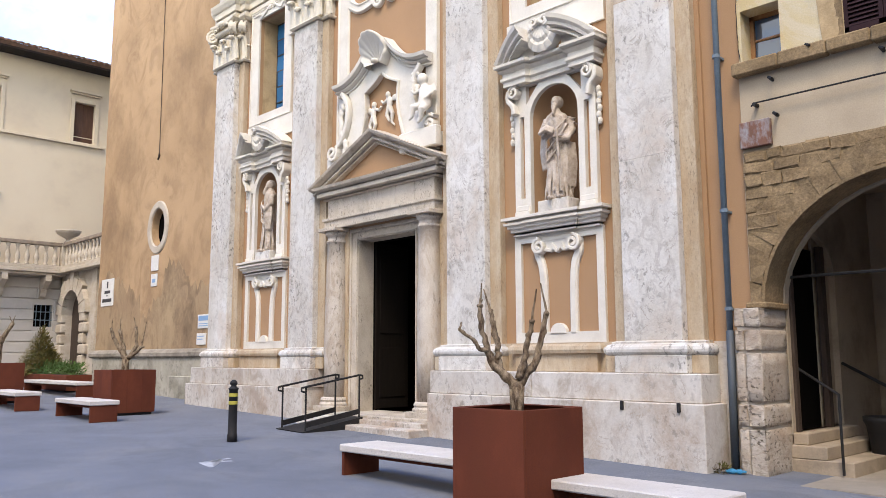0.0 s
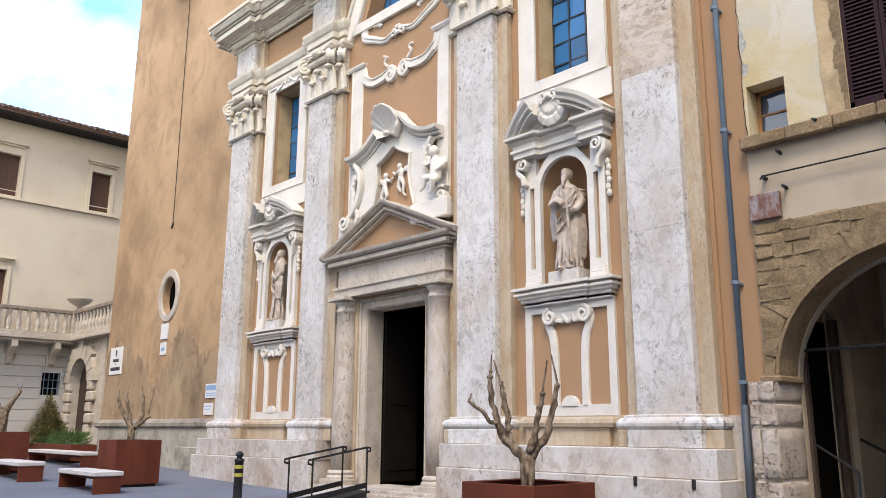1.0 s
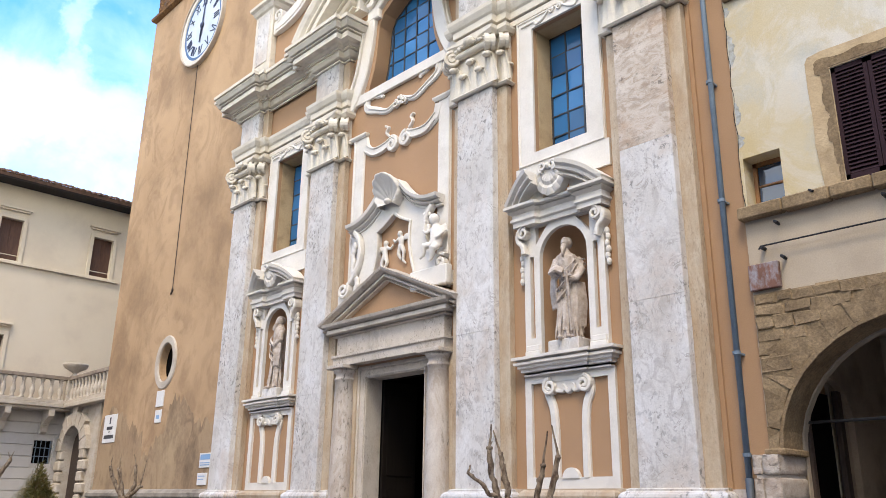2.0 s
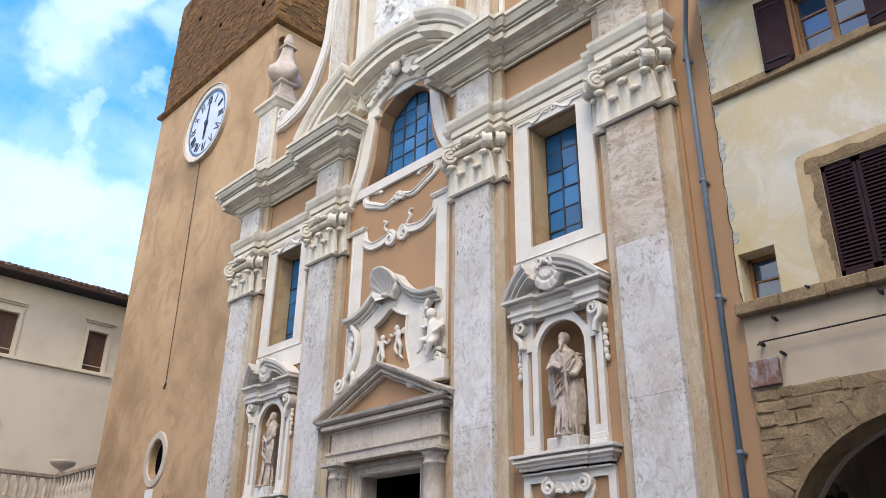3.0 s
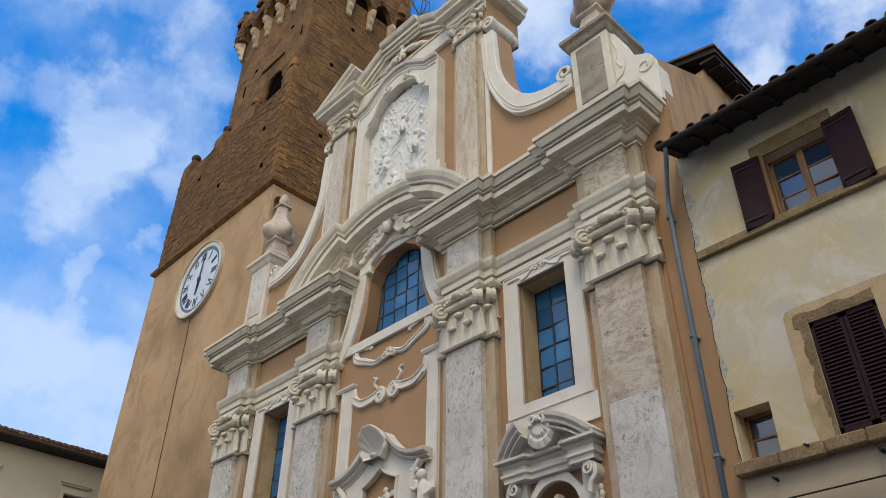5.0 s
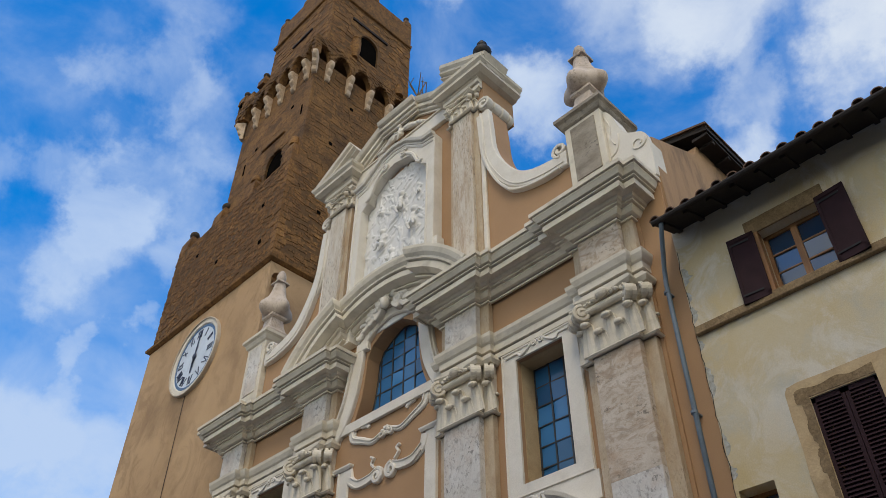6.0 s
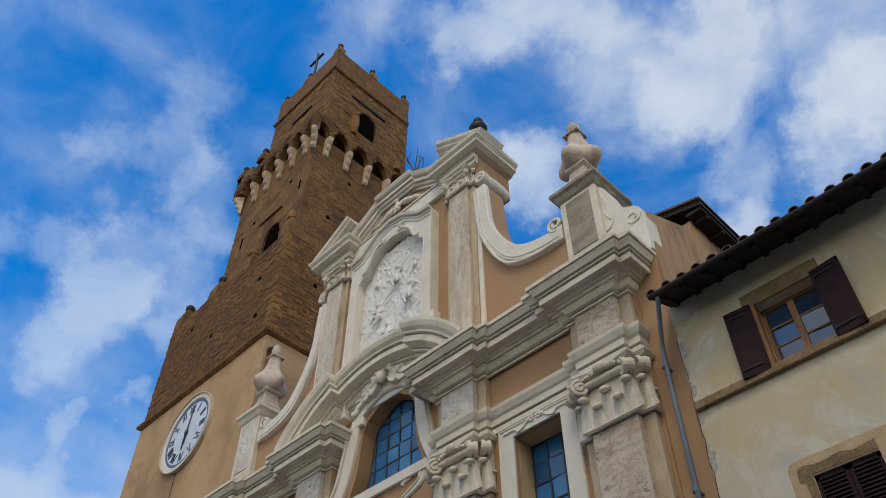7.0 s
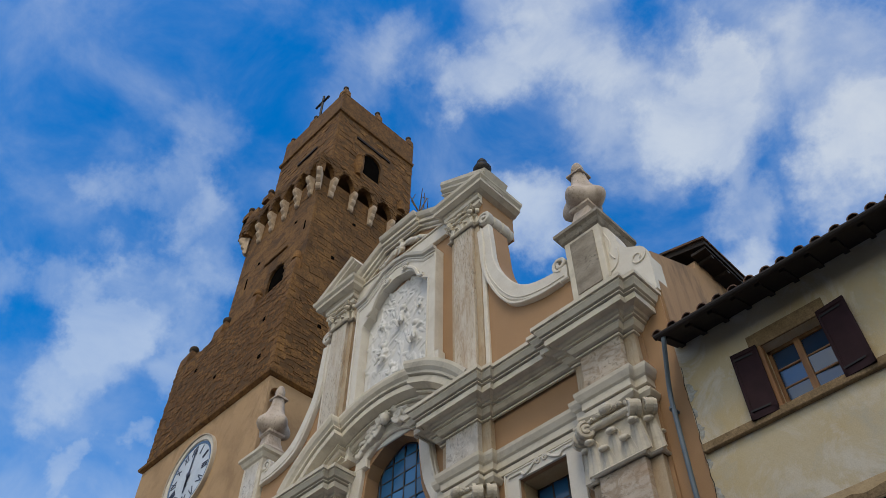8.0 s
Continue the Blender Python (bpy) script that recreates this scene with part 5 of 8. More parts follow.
tube(bm, [(-11.78, TY0 - 0.03, 8.2), (-11.74, TY0 - 0.08, 8.0), (-11.6, TY0 - 0.1, 8.12)], 0.03, 6)
whole("clock_cable", bm, DARK_WOOD, "thin dark cable hanging down the plaster tower wall", "cable")


# signs on the tower
def sign(name, x0, x1, z0, z1, label, rows, ink, y=TY0):
    root = thing(name, label, "sign", at=(x0, y, z0))
    part("board", boxes((x0, x1, y - 0.03, y, z0, z1), bevel=0.006), PLAQUE, root)
    for a, b, c, d in rows:
        w, h = x1 - x0, z1 - z0
        part("bar", boxes((x0 + a * w, x0 + b * w, y - 0.034, y - 0.029, z0 + c * h, z0 + d * h)), ink, root)


sign("street_sign", -16.0, -14.95, 3.40, 4.35, "white wall sign with dark lines on the tower", [(0.45, 0.56, 0.66, 0.9), (0.28, 0.74, 0.46, 0.57), (0.45, 0.55, 0.36, 0.4), (0.12, 0.88, 0.14, 0.27)], INK)
sign("wall_plaque", -12.02, -11.5, 4.35, 4.85, "plain white plaque under the oval window", [(0.3, 0.7, 0.4, 0.5)], PLAQUE)
sign("wall_notice", -11.98, -11.55, 3.85, 4.25, "small white notice with a blue print", [(0.25, 0.75, 0.3, 0.6)], BLUE_SIGN)
sign("blue_notice", -8.72, -8.05, 2.42, 2.82, "white and blue notice beside the church pilaster", [(0.08, 0.92, 0.55, 0.9), (0.1, 0.9, 0.3, 0.36), (0.1, 0.9, 0.15, 0.22)], BLUE_SIGN)
sign("white_notice", -8.76, -8.22, 1.95, 2.28, "white printed notice beside the church pilaster", [(0.1, 0.8, 0.7, 0.78), (0.1, 0.7, 0.45, 0.52)], BLUE_SIGN)


# ---------------------------------------------------------------- facade ornament
def panes(parent, xs, zs, y, material, inside=None, tilt=0.012):
    """Separate panes between the bars at xs and zs, each a little out of true."""
    for a, b in zip(xs, xs[1:]):
        for c, d in zip(zs, zs[1:]):
            if inside and not (inside((a + b) / 2, (c + d) / 2) or inside(a, c) or inside(b, c)):
                continue
            bm = bmesh.new()
            v = box(bm, a + 0.006, b - 0.006, y, y + 0.008, c + 0.006, d - 0.006)
            tx, tz = random.uniform(-tilt, tilt), random.uniform(-tilt, tilt)
            for q in v:
                q.co.y += tx * (q.co.x - (a + b) / 2) / 0.2 + tz * (q.co.z - (c + d) / 2) / 0.2
            part("pane", bm, material, parent)


def side_window(s):
    c = s * WIN_C
    bm = bmesh.new()
    o = [(c + x, z) for x, z in ((-1.0, 7.67), (-1.07, 7.67), (-1.07, 7.17), (1.07, 7.17), (1.07, 7.67), (1.0, 7.67), (1.0, 10.88), (-1.0, 10.88))]
    plate(bm, [o, rect(c - WIN_HW, c + WIN_HW, *WIN_Z)], -0.05, 0.0)
    surround = part("window_surround", bm, WHITE, church, "flat white stucco window surround with ears")
    bm = bmesh.new()
    band(bm, [(c - 0.97, 7.70), (c + 0.97, 7.70), (c + 0.97, 10.84), (c - 0.97, 10.84)], 0.035, -0.075, -0.04, True)
    part("surround_fillet", bm, WHITE, surround)
    for k in (-1, 1):
        bm = bmesh.new()
        band(bm, spline([(c + k * 0.86, 10.74), (c + k * 0.55, 10.74), (c + k * 0.46, 10.66), (c + k * 0.3, 10.72), (c + k * 0.12, 10.86)], 5), 0.05, -0.085, -0.04)
        band(bm, scroll(c + k * 0.1, 10.80, 0.07, 0.02, 1.2, math.pi / 2, k), 0.03, -0.085, -0.04)
        part("surround_scroll", bm, WHITE, surround)
    bm = boxes((c - WIN_HW, c + WIN_HW, 0.50, 0.53, WIN_Z[0], WIN_Z[0] + 0.05), (c - WIN_HW, c + WIN_HW, 0.50, 0.53, WIN_Z[1] - 0.05, WIN_Z[1]),
               (c - WIN_HW, c - WIN_HW + 0.05, 0.50, 0.53, *WIN_Z), (c + WIN_HW - 0.05, c + WIN_HW, 0.50, 0.53, *WIN_Z))
    part("reveal_lining", boxes((c - WIN_HW - 0.01, c - WIN_HW + 0.012, 0.10, 0.50, *WIN_Z), (c + WIN_HW - 0.012, c + WIN_HW + 0.01, 0.10, 0.50, *WIN_Z), (c - WIN_HW + 0.012, c + WIN_HW - 0.012, 0.10, 0.50, WIN_Z[0] - 0.01, WIN_Z[0] + 0.012), (c - WIN_HW + 0.012, c + WIN_HW - 0.012, 0.10, 0.50, WIN_Z[1] - 0.012, WIN_Z[1] + 0.01)), PATCH_PLASTER, surround, "ochre plaster reveal")
    xs = [c - WIN_HW + 0.03 + i * (2 * WIN_HW - 0.06) / 3 for i in range(4)]
    zs = [WIN_Z[0] + 0.03 + i * (WIN_Z[1] - WIN_Z[0] - 0.06) / 6 for i in range(7)]
    w = part("window", bm, LEAD, church, "leaded church window, sky reflection painted blue")
    for x in xs[1:-1]:
        part("glazing_bar", boxes((x - 0.018, x + 0.018, 0.49, 0.53, *WIN_Z)), LEAD, w)
    for z in zs[1:-1]:
        part("glazing_bar", boxes((c - WIN_HW, c + WIN_HW, 0.495, 0.525, z - 0.014, z + 0.014)), LEAD, w)
    panes(w, xs, zs, 0.51, CHURCH_GLASS)


for s in (-1, 1):
    side_window(s)
# black sheet behind the church windows, in place of an unlit nave
part("nave_dark", boxes((-7.0, 7.0, 1.2, 1.3, 4.9, 15.0)), SHADE_BLACK, church)


def shell(bm, cx, y, cz, r, ribs=9, depth=0.16):
    """A hollow scallop shell that leans forward: shallow ribs fan out from a hub at the foot to a thick curled lip."""
    hub = Vector((cx, y - 0.02, cz - r * 0.62))
    n = ribs * 6
    rows = []
    for k in range(10):
        t = k / 9
        row = []
        for i in range(n + 1):
            a = math.radians(-52 + 284 * i / n)
            rib = abs(math.cos(math.pi * ribs * i / n))
            rr = r * (1 + 0.03 * rib)
            p = hub.lerp(Vector((cx + rr * math.cos(a), y, cz + rr * math.sin(a))), t)
            bow = depth * t ** 1.5 * (0.35 + 0.65 * max(0.0, math.sin(a)))
            row.append((p.x, y - bow - 0.075 * r * rib * t ** 0.7, p.z))
        rows.append(row)
    lip = rows[-1]
    rows.append([(cx + (p[0] - cx) * 1.08, p[1] - 0.015, cz + (p[2] - cz) * 1.08) for p in lip])
    rows.append([(cx + (p[0] - cx) * 1.13, p[1] + 0.05, cz + (p[2] - cz) * 1.13) for p in lip])
    rows.append([(cx + (p[0] - cx) * 1.02, y + 0.08, cz + (p[2] - cz) * 1.02 - 0.04) for p in lip])
    loft(bm, rows, False)
    ball(bm, tuple(hub + Vector((0, -0.06, 0.02))), (r * 0.26, 0.09, r * 0.16), 10, 6)


def medallion(bm, cx, y, cz, r, ribs=9):
    """A round shell boss: two scrolls at the top, ribs fanning down from between them to a scalloped rim."""
    hub = Vector((cx, y - 0.05, cz + r * 0.42))
    n = ribs * 8
    rows = []
    for k in range(9):
        t = k / 8
        row = []
        for i in range(n + 1):
            a = math.radians(-215 + 250 * i / n)
            rib = abs(math.sin(math.pi * ribs * i / n))
            p = hub.lerp(Vector((cx + r * math.cos(a), y, cz + r * math.sin(a))), t)
            step = 0.035 if 0.55 < t < 0.7 else 0.0
            row.append((p.x, y - 0.05 - 0.11 * math.sin(math.pi * (0.25 + 0.6 * t)) - 0.022 * rib * t + step, p.z))
        rows.append(row)
    rows.append([(p[0], y + 0.05, p[2]) for p in rows[-1]])
    loft(bm, rows, False)
    plate(bm, [[(cx + r * 0.98 * math.cos(2 * math.pi * i / 32), cz + r * 0.98 * math.sin(2 * math.pi * i / 32)) for i in range(32)]], y - 0.04, y + 0.05)
    for k in (-1, 1):
        band(bm, scroll(cx + k * r * 0.36, cz + r * 0.58, r * 0.30, r * 0.07, 1.5, -math.pi / 2, k), r * 0.15, y - 0.22, y)
        band(bm, spline([(cx + k * r * 0.62, cz + r * 0.62), (cx + k * r * 0.92, cz + r * 0.42), (cx + k * r * 1.06, cz + r * 0.02)], 5), r * 0.14, y - 0.12, y)
    ball(bm, (cx, y - 0.16, cz + r * 0.60), (r * 0.15, 0.08, r * 0.20), 9, 7)


def aedicule(s):
    c = s * WIN_C
    # niche frame with sunk strips
    bm = bmesh.new()
    o = [(c - 0.88, 4.0), (c - NICHE_HW, 4.0)] + arched(c - NICHE_HW, c + NICHE_HW, 4.0, NICHE_Z[1])[2:][::-1] + [(c + NICHE_HW, 4.0), (c + 0.88, 4.0), (c + 0.88, 6.5), (c - 0.88, 6.5)]
    hol = [rect(c + k * 0.70 - 0.05, c + k * 0.70 + 0.05, 4.35, 5.85) for k in (-1, 1)]
    hol += [[(c + k * 0.60, 6.40), (c + k * 0.60, 6.05), (c + k * 0.40, 6.30), (c + k * 0.30, 6.40)] for k in (-1, 1)]
    plate(bm, [o] + hol, -0.09, 0.0)
    frame_ = part("niche_frame", bm, WHITE, church, "white stucco niche frame with sunk ochre strips")
    for k in (-1, 1):
        bm = bmesh.new()
        box(bm, c + k * 0.70 - 0.17, c + k * 0.70 + 0.17, -0.13, 0.0, 4.0, 4.12, 0.01)
        box(bm, c + k * 0.70 - 0.15, c + k * 0.70 + 0.15, -0.115, 0.0, 4.12, 4.22, 0.01)
        part("strip_base", bm, WHITE, frame_)
        bm = bmesh.new()
        band(bm, spline([(c + k * 0.74, 6.42), (c + k * 0.92, 6.34), (c + k * 0.94, 6.18), (c + k * 0.84, 6.06), (c + k * 0.80, 5.9)], 4), 0.09, -0.22, 0.0)
        band(bm, scroll(c + k * 0.80, 6.30, 0.12, 0.03, 1.4, math.pi / 2, -k), 0.05, -0.24, 0.0)
        for i in range(6):
            ball(bm, (c + k * (0.93 + 0.02 * (i % 2)), -0.06, 5.98 - 0.11 * i), (0.05, 0.05, 0.07), 7, 5)
        part("console", bm, NICHE_TRIM, frame_, "scrolled console with a hanging leaf drop")
    # sill
    bm = bmesh.new()
    sweep(bm, [(c - 0.9, 0.0), (c - 0.9, -0.10), (c - 0.45, -0.10), (c - 0.45, -0.14), (c + 0.45, -0.14), (c + 0.45, -0.10), (c + 0.9, -0.10), (c + 0.9, 0.0)],
          [(0, 3.68), (0.02, 3.68), (0.02, 3.745), (0.055, 3.75), (0.055, 3.80), (0.10, 3.815), (0.10, 3.86), (0.15, 3.875), (0.15, 3.955), (0.18, 3.96), (0.18, 4.01), (0, 4.02)])
    box(bm, c - 0.895, c + 0.895, -0.098, 0.0, 3.684, 4.0)
    box(bm, c - 0.445, c + 0.445, -0.138, -0.09, 3.684, 4.0)
    part("niche_sill", bm, NICHE_TRIM, church, "moulded grey stone niche sill")
    # entablature with breaks
    bm = bmesh.new()
    plan = [(c - 0.95, 0.0), (c - 0.95, -0.22), (c - 0.50, -0.22), (c - 0.46, -0.12), (c + 0.46, -0.12), (c + 0.50, -0.22), (c + 0.95, -0.22), (c + 0.95, 0.0)]
    sweep(bm, plan, [(0, 6.42), (0.04, 6.42), (0.04, 6.50), (0.08, 6.53), (0.08, 6.58), (0.05, 6.59), (0.05, 6.66), (0.10, 6.69), (0.13, 6.75), (0.17, 6.77), (0.17, 6.82), (0, 6.84)])
    for x0, x1, y in ((-0.945, -0.51, -0.217), (-0.52, 0.52, -0.117), (0.51, 0.945, -0.217)):
        box(bm, c + x0, c + x1, y, 0.0, 6.424, 6.82)
    hood = part("niche_entablature", bm, NICHE_TRIM, church, "broken entablature over the niche")
    for k in (-1, 1):
        bm = bmesh.new()
        path = [(c + k * x, z) for x, z in ((1.08, 6.84), (0.98, 6.93), (0.84, 7.05), (0.68, 7.15), (0.50, 7.23), (0.34, 7.27))]
        if k > 0:
            path = path[::-1]
        arc_sweep(bm, path, [(0, -0.22), (0.22, -0.22), (0.22, -0.15), (0.28, -0.13), (0.28, -0.08), (0.35, -0.03), (0.37, 0.04), (0.0, 0.05)], -0.02)
        for v in bm.verts:                       # the halves turn outwards: their inner ends come forward
            if v.co.y < -0.05:
                v.co.y -= 0.42 * max(0.0, 1.06 - abs(v.co.x - c))
        part("hood_segment", bm, NICHE_TRIM, hood)
    for k in (-1, 1):
        bm = bmesh.new()
        plate(bm, [[(c + k * x, z) for x, z in ((0.95, 6.82), (0.92, 6.90), (0.78, 7.00), (0.62, 7.08), (0.44, 7.14), (0.30, 7.16), (0.30, 6.82))]], -0.22, 0.0)
        part("hood_field", bm, NICHE_TRIM, hood)
    bm = bmesh.new()
    medallion(bm, c, -0.26, 7.14, 0.33)
    part("shell", bm, WHITE, hood, "round white shell boss between the hood segments")
    # panel under the sill
    bm = bmesh.new()
    plate(bm, [rect(c - 0.94, c + 0.94, 1.80, 3.69), rect(c - 0.80, c + 0.80, 1.98, 3.55)], -0.06, 0.0)
    panel = part("panel_frame", bm, WHITE, church, "white stucco panel frame under the niche")
    for k in (-1, 1):
        bm = bmesh.new()
        band(bm, spline([(c + k * 0.40, 3.52), (c + k * 0.44, 3.36), (c + k * 0.35, 3.12), (c + k * 0.315, 2.8), (c + k * 0.31, 2.4), (c + k * 0.31, 1.97)], 6), 0.15, -0.075, 0.0)
        band(bm, scroll(c + k * 0.36, 3.46, 0.14, 0.03, 1.6, math.pi / 2, -k), 0.06, -0.14, 0.0)
        part("panel_strip", bm, WHITE, panel, "curved white strip with a scroll head")
    bm = bmesh.new()
    band(bm, spline([(c - 0.26, 3.40), (c - 0.13, 3.38), (c - 0.10, 3.46), (c, 3.36), (c + 0.10, 3.46), (c + 0.13, 3.38), (c + 0.26, 3.40)], 4), 0.07, -0.08, 0.0)
    box(bm, c - 0.27, c + 0.27, -0.05, 0.0, 3.42, 3.56)
    part("panel_swag", bm, WHITE, panel)
    bm = bmesh.new()
    plate(bm, [[(c + 0.17 * math.cos(math.pi * i / 8), 1.96 + 0.17 * math.sin(math.pi * i / 8)) for i in range(9)]], -0.08, 0.0)
    part("panel_knob", bm, WHITE, panel)


for s in (-1, 1):
    aedicule(s)


# statues: one plain draped figure each
def statue(c, y, z0, h, turn, label, scholar):
    """A robed figure of worn stone: creased robe, cloak swags, arms, plain head."""
    bm = bmesh.new()
    n, k = 64, 60
    prof = [(0.0, 0.128, 0.105), (0.05, 0.128, 0.108), (0.25, 0.104, 0.092), (0.42, 0.108, 0.094), (0.55, 0.110, 0.094), (0.66, 0.114, 0.092), (0.74, 0.136, 0.092), (0.80, 0.118, 0.082), (0.838, 0.052, 0.052), (0.87, 0.04, 0.043)]
    rings = []
    for j in range(k + 1):
        t = 0.87 * j / k
        i = min(max(q for q in range(len(prof)) if prof[q][0] <= t + 1e-6), len(prof) - 2)
        f = (t - prof[i][0]) / (prof[i + 1][0] - prof[i][0])
        rx, ry = (prof[i][a] + (prof[i + 1][a] - prof[i][a]) * f for a in (1, 2))
        lean = (0.03 if scholar else -0.04) * math.sin(t * 4.2)
        deep = 0.10
        if t > 0.8:
            deep = 0
        ring = []
        for q in range(n):
            a = 2 * math.pi * q / n
            crease = abs(math.cos(5.5 * a + 2.5 * math.sin(3 * t) + turn + 0.6 * math.sin(2 * a))) ** 4
            swing = 0.05 * math.sin(3 * a + 7 * t)
            fold = 1 + swing * (t < 0.8) - deep * crease
            ring.append((c + h * (lean + rx * fold * math.cos(a)), y + h * ry * fold * math.sin(a), z0 + h * t))
        rings.append(ring)
    loft(bm, rings)

    def at(u, v, w):
        return (c + u * h, y - v * h, z0 + w * h)

    s = 1 if scholar else -1
    ball(bm, at(-0.012 * s, 0.012, 0.93), (0.050 * h, 0.058 * h, 0.064 * h), 12, 9)
    ball(bm, at(0.010 * s, -0.018, 0.938), (0.056 * h, 0.056 * h, 0.060 * h), 12, 9)
    ball(bm, at(-0.02 * s, 0.066, 0.927), (0.010 * h, 0.014 * h, 0.016 * h), 7, 5)
    for q in range(4):
        ball(bm, at(-0.020 * s, 0.066 + 0.010 * q, 0.882 - 0.024 * q), ((0.034 - 0.006 * q) * h, 0.026 * h, 0.030 * h), 8, 6)
    # arms
    tube(bm, [at(-0.12, 0.0, 0.775), at(-0.158, 0.02, 0.66), at(-0.135, 0.07, 0.60), at(-0.075, 0.125, 0.615)], [0.036 * h, 0.042 * h, 0.036 * h, 0.022 * h])
    tube(bm, [at(0.12, 0.0, 0.775), at(0.16, 0.02, 0.65), at(0.12, 0.09, 0.56), at(0.045, 0.135, 0.54 if scholar else 0.63)], [0.036 * h, 0.044 * h, 0.038 * h, 0.022 * h])
    # long folds of the robe from the hip to the hem
    for q in range(17):
        g = -1.75 + 3.5 * q / 16 + 0.10 * math.sin(5.0 * q + turn)
        top_, foot_ = 0.50 + 0.06 * math.sin(2.3 * q), 0.015 + 0.05 * (q % 3 == 1)
        sway = 0.16 * math.sin(1.7 * q + turn)
        line = []
        for t in (0.0, 0.3, 0.6, 0.85, 1.0):
            w_ = top_ + (foot_ - top_) * t
            rr_ = 0.104 + 0.030 * t - 0.018 * math.sin(math.pi * t)
            line.append(at(rr_ * 1.12 * math.sin(g + sway * t), rr_ * math.cos(g + sway * t), w_))
        fat = 0.75 + 0.5 * (q % 4 == 0)
        tube(bm, line, [0.004 * h, 0.013 * h * fat, 0.015 * h * fat, 0.014 * h * fat, 0.010 * h], 7)
    # the cloak: swags across the body, a bunch on the shoulder, a fall of cloth from the forearm
    for q in range(3):
        drop = 0.085 * q
        tube(bm, [at(0.125 * s, 0.045, 0.775 - drop * 0.6), at(0.075 * s, 0.112, 0.70 - drop), at(-0.02 * s, 0.132 - 0.002 * q, 0.61 - drop * 1.15), at(-0.095 * s, 0.095, 0.56 - drop * 1.2), at(-0.135 * s, 0.03, 0.55 - drop * 1.1)],
             [0.005 * h, 0.009 * h, 0.011 * h, 0.010 * h, 0.004 * h], 7)
    for q in range(6):
        u_ = 0.105 + 0.014 * q
        tube(bm, [at(-u_ * s, 0.09 - 0.016 * q, 0.60), at(-(u_ + 0.008) * s, 0.085 - 0.014 * q, 0.46), at(-(u_ - 0.010) * s, 0.08 - 0.012 * q, 0.30 - 0.02 * (q % 2))], [0.012 * h, 0.017 * h, 0.008 * h], 7)
        tube(bm, [at((0.10 + 0.015 * q) * s, 0.07 - 0.016 * q, 0.54), at((0.115 + 0.015 * q) * s, 0.065 - 0.016 * q, 0.34), at((0.10 + 0.015 * q) * s, 0.06 - 0.014 * q, 0.10 + 0.02 * (q % 2))], [0.012 * h, 0.018 * h, 0.009 * h], 7)
        g = 1.05 * q
        tube(bm, [at(0.15 * s, -0.01, 0.70), at((0.165 + 0.028 * math.cos(g)) * s, 0.035, 0.72 + 0.045 * math.sin(g)), at((0.185 + 0.02 * math.cos(g)) * s, -0.01, 0.71 + 0.06 * math.sin(g))], [0.012 * h, 0.014 * h, 0.010 * h], 7)
    for q in (-1, 1):                            # collar
        tube(bm, [at(0.0, 0.085, 0.735), at(0.05 * q, 0.072, 0.775), at(0.085 * q, 0.02, 0.80), at(0.05 * q, -0.05, 0.82)], [0.010 * h, 0.014 * h, 0.015 * h, 0.012 * h], 7)
    for u in (-0.07, 0.05):
        ball(bm, at(u, 0.125, 0.012), (0.03 * h, 0.055 * h, 0.02 * h), 8, 6)
    if scholar:
        for k_ in (-1, 1):
            v = box(bm, -0.045 * h, 0.045 * h, -0.014 * h, 0.014 * h, -0.055 * h, 0.055 * h)
            bmesh.ops.transform(bm, matrix=Matrix.Translation(at(-0.085 + 0.034 * k_, 0.165, 0.635)) @ Matrix.Rotation(radians(-50), 4, "X") @ Matrix.Rotation(radians(24 * k_), 4, "Z"), verts=v)
        tube(bm, [at(0.03, 0.165, 0.63), at(0.045, 0.165, 0.40), at(0.06, 0.155, 0.06)], [0.018 * h, 0.018 * h, 0.013 * h], 6)
        tube(bm, [at(-0.015, 0.165, 0.565), at(0.085, 0.165, 0.575)], 0.013 * h, 6)
    bmesh.ops.transform(bm, matrix=Matrix.Translation((c, y, 0)) @ Matrix.Rotation(radians(24 if scholar else -22), 4, "Z") @ Matrix.Diagonal((0.86, 0.95, 1, 1)) @ Matrix.Translation((-c, -y, 0)), verts=bm.verts)
    return whole("statue", bm, STATUE, label, "statue", "niche statues", smooth=True, melt=0.011)


for s, lab in ((1, "weathered stone statue of a robed bearded figure in a niche"), (-1, "weathered stone statue of a robed figure turned aside, in a niche")):
    c = s * WIN_C
    whole("statue_pedestal", boxes((c - 0.33, c + 0.33, -0.16, 0.35, 4.02, 4.24), bevel=0.015), TRAVERTINE, "low pale stone block under a niche statue", "pedestal", "statue pedestals")
    statue(c - 0.02, 0.06, 4.24, 1.88, 0.4 + s, lab, s > 0)

# ---------------------------------------------------------------- portal
portal = thing("portal", "classical stone portal with round columns and a triangular pediment", "portal")
bm = bmesh.new()
plate(bm, [[(-1.26, 0.42), (-0.935, 0.42), (-0.935, 4.14), (0.935, 4.14), (0.935, 0.42), (1.26, 0.42), (1.26, 4.42), (-1.26, 4.42)]], 0.03, 0.12)
part("door_frame", bm, PORTAL, portal, "pale stone door frame")
bm = bmesh.new()
band(bm, [(-1.19, 0.45), (-1.19, 4.36), (1.19, 4.36), (1.19, 0.45)], 0.08, -0.02, 0.035)
band(bm, [(-0.975, 0.45), (-0.975, 4.18), (0.975, 4.18), (0.975, 0.45)], 0.035, 0.0, 0.035)
part("frame_fillet", bm, PORTAL, portal)
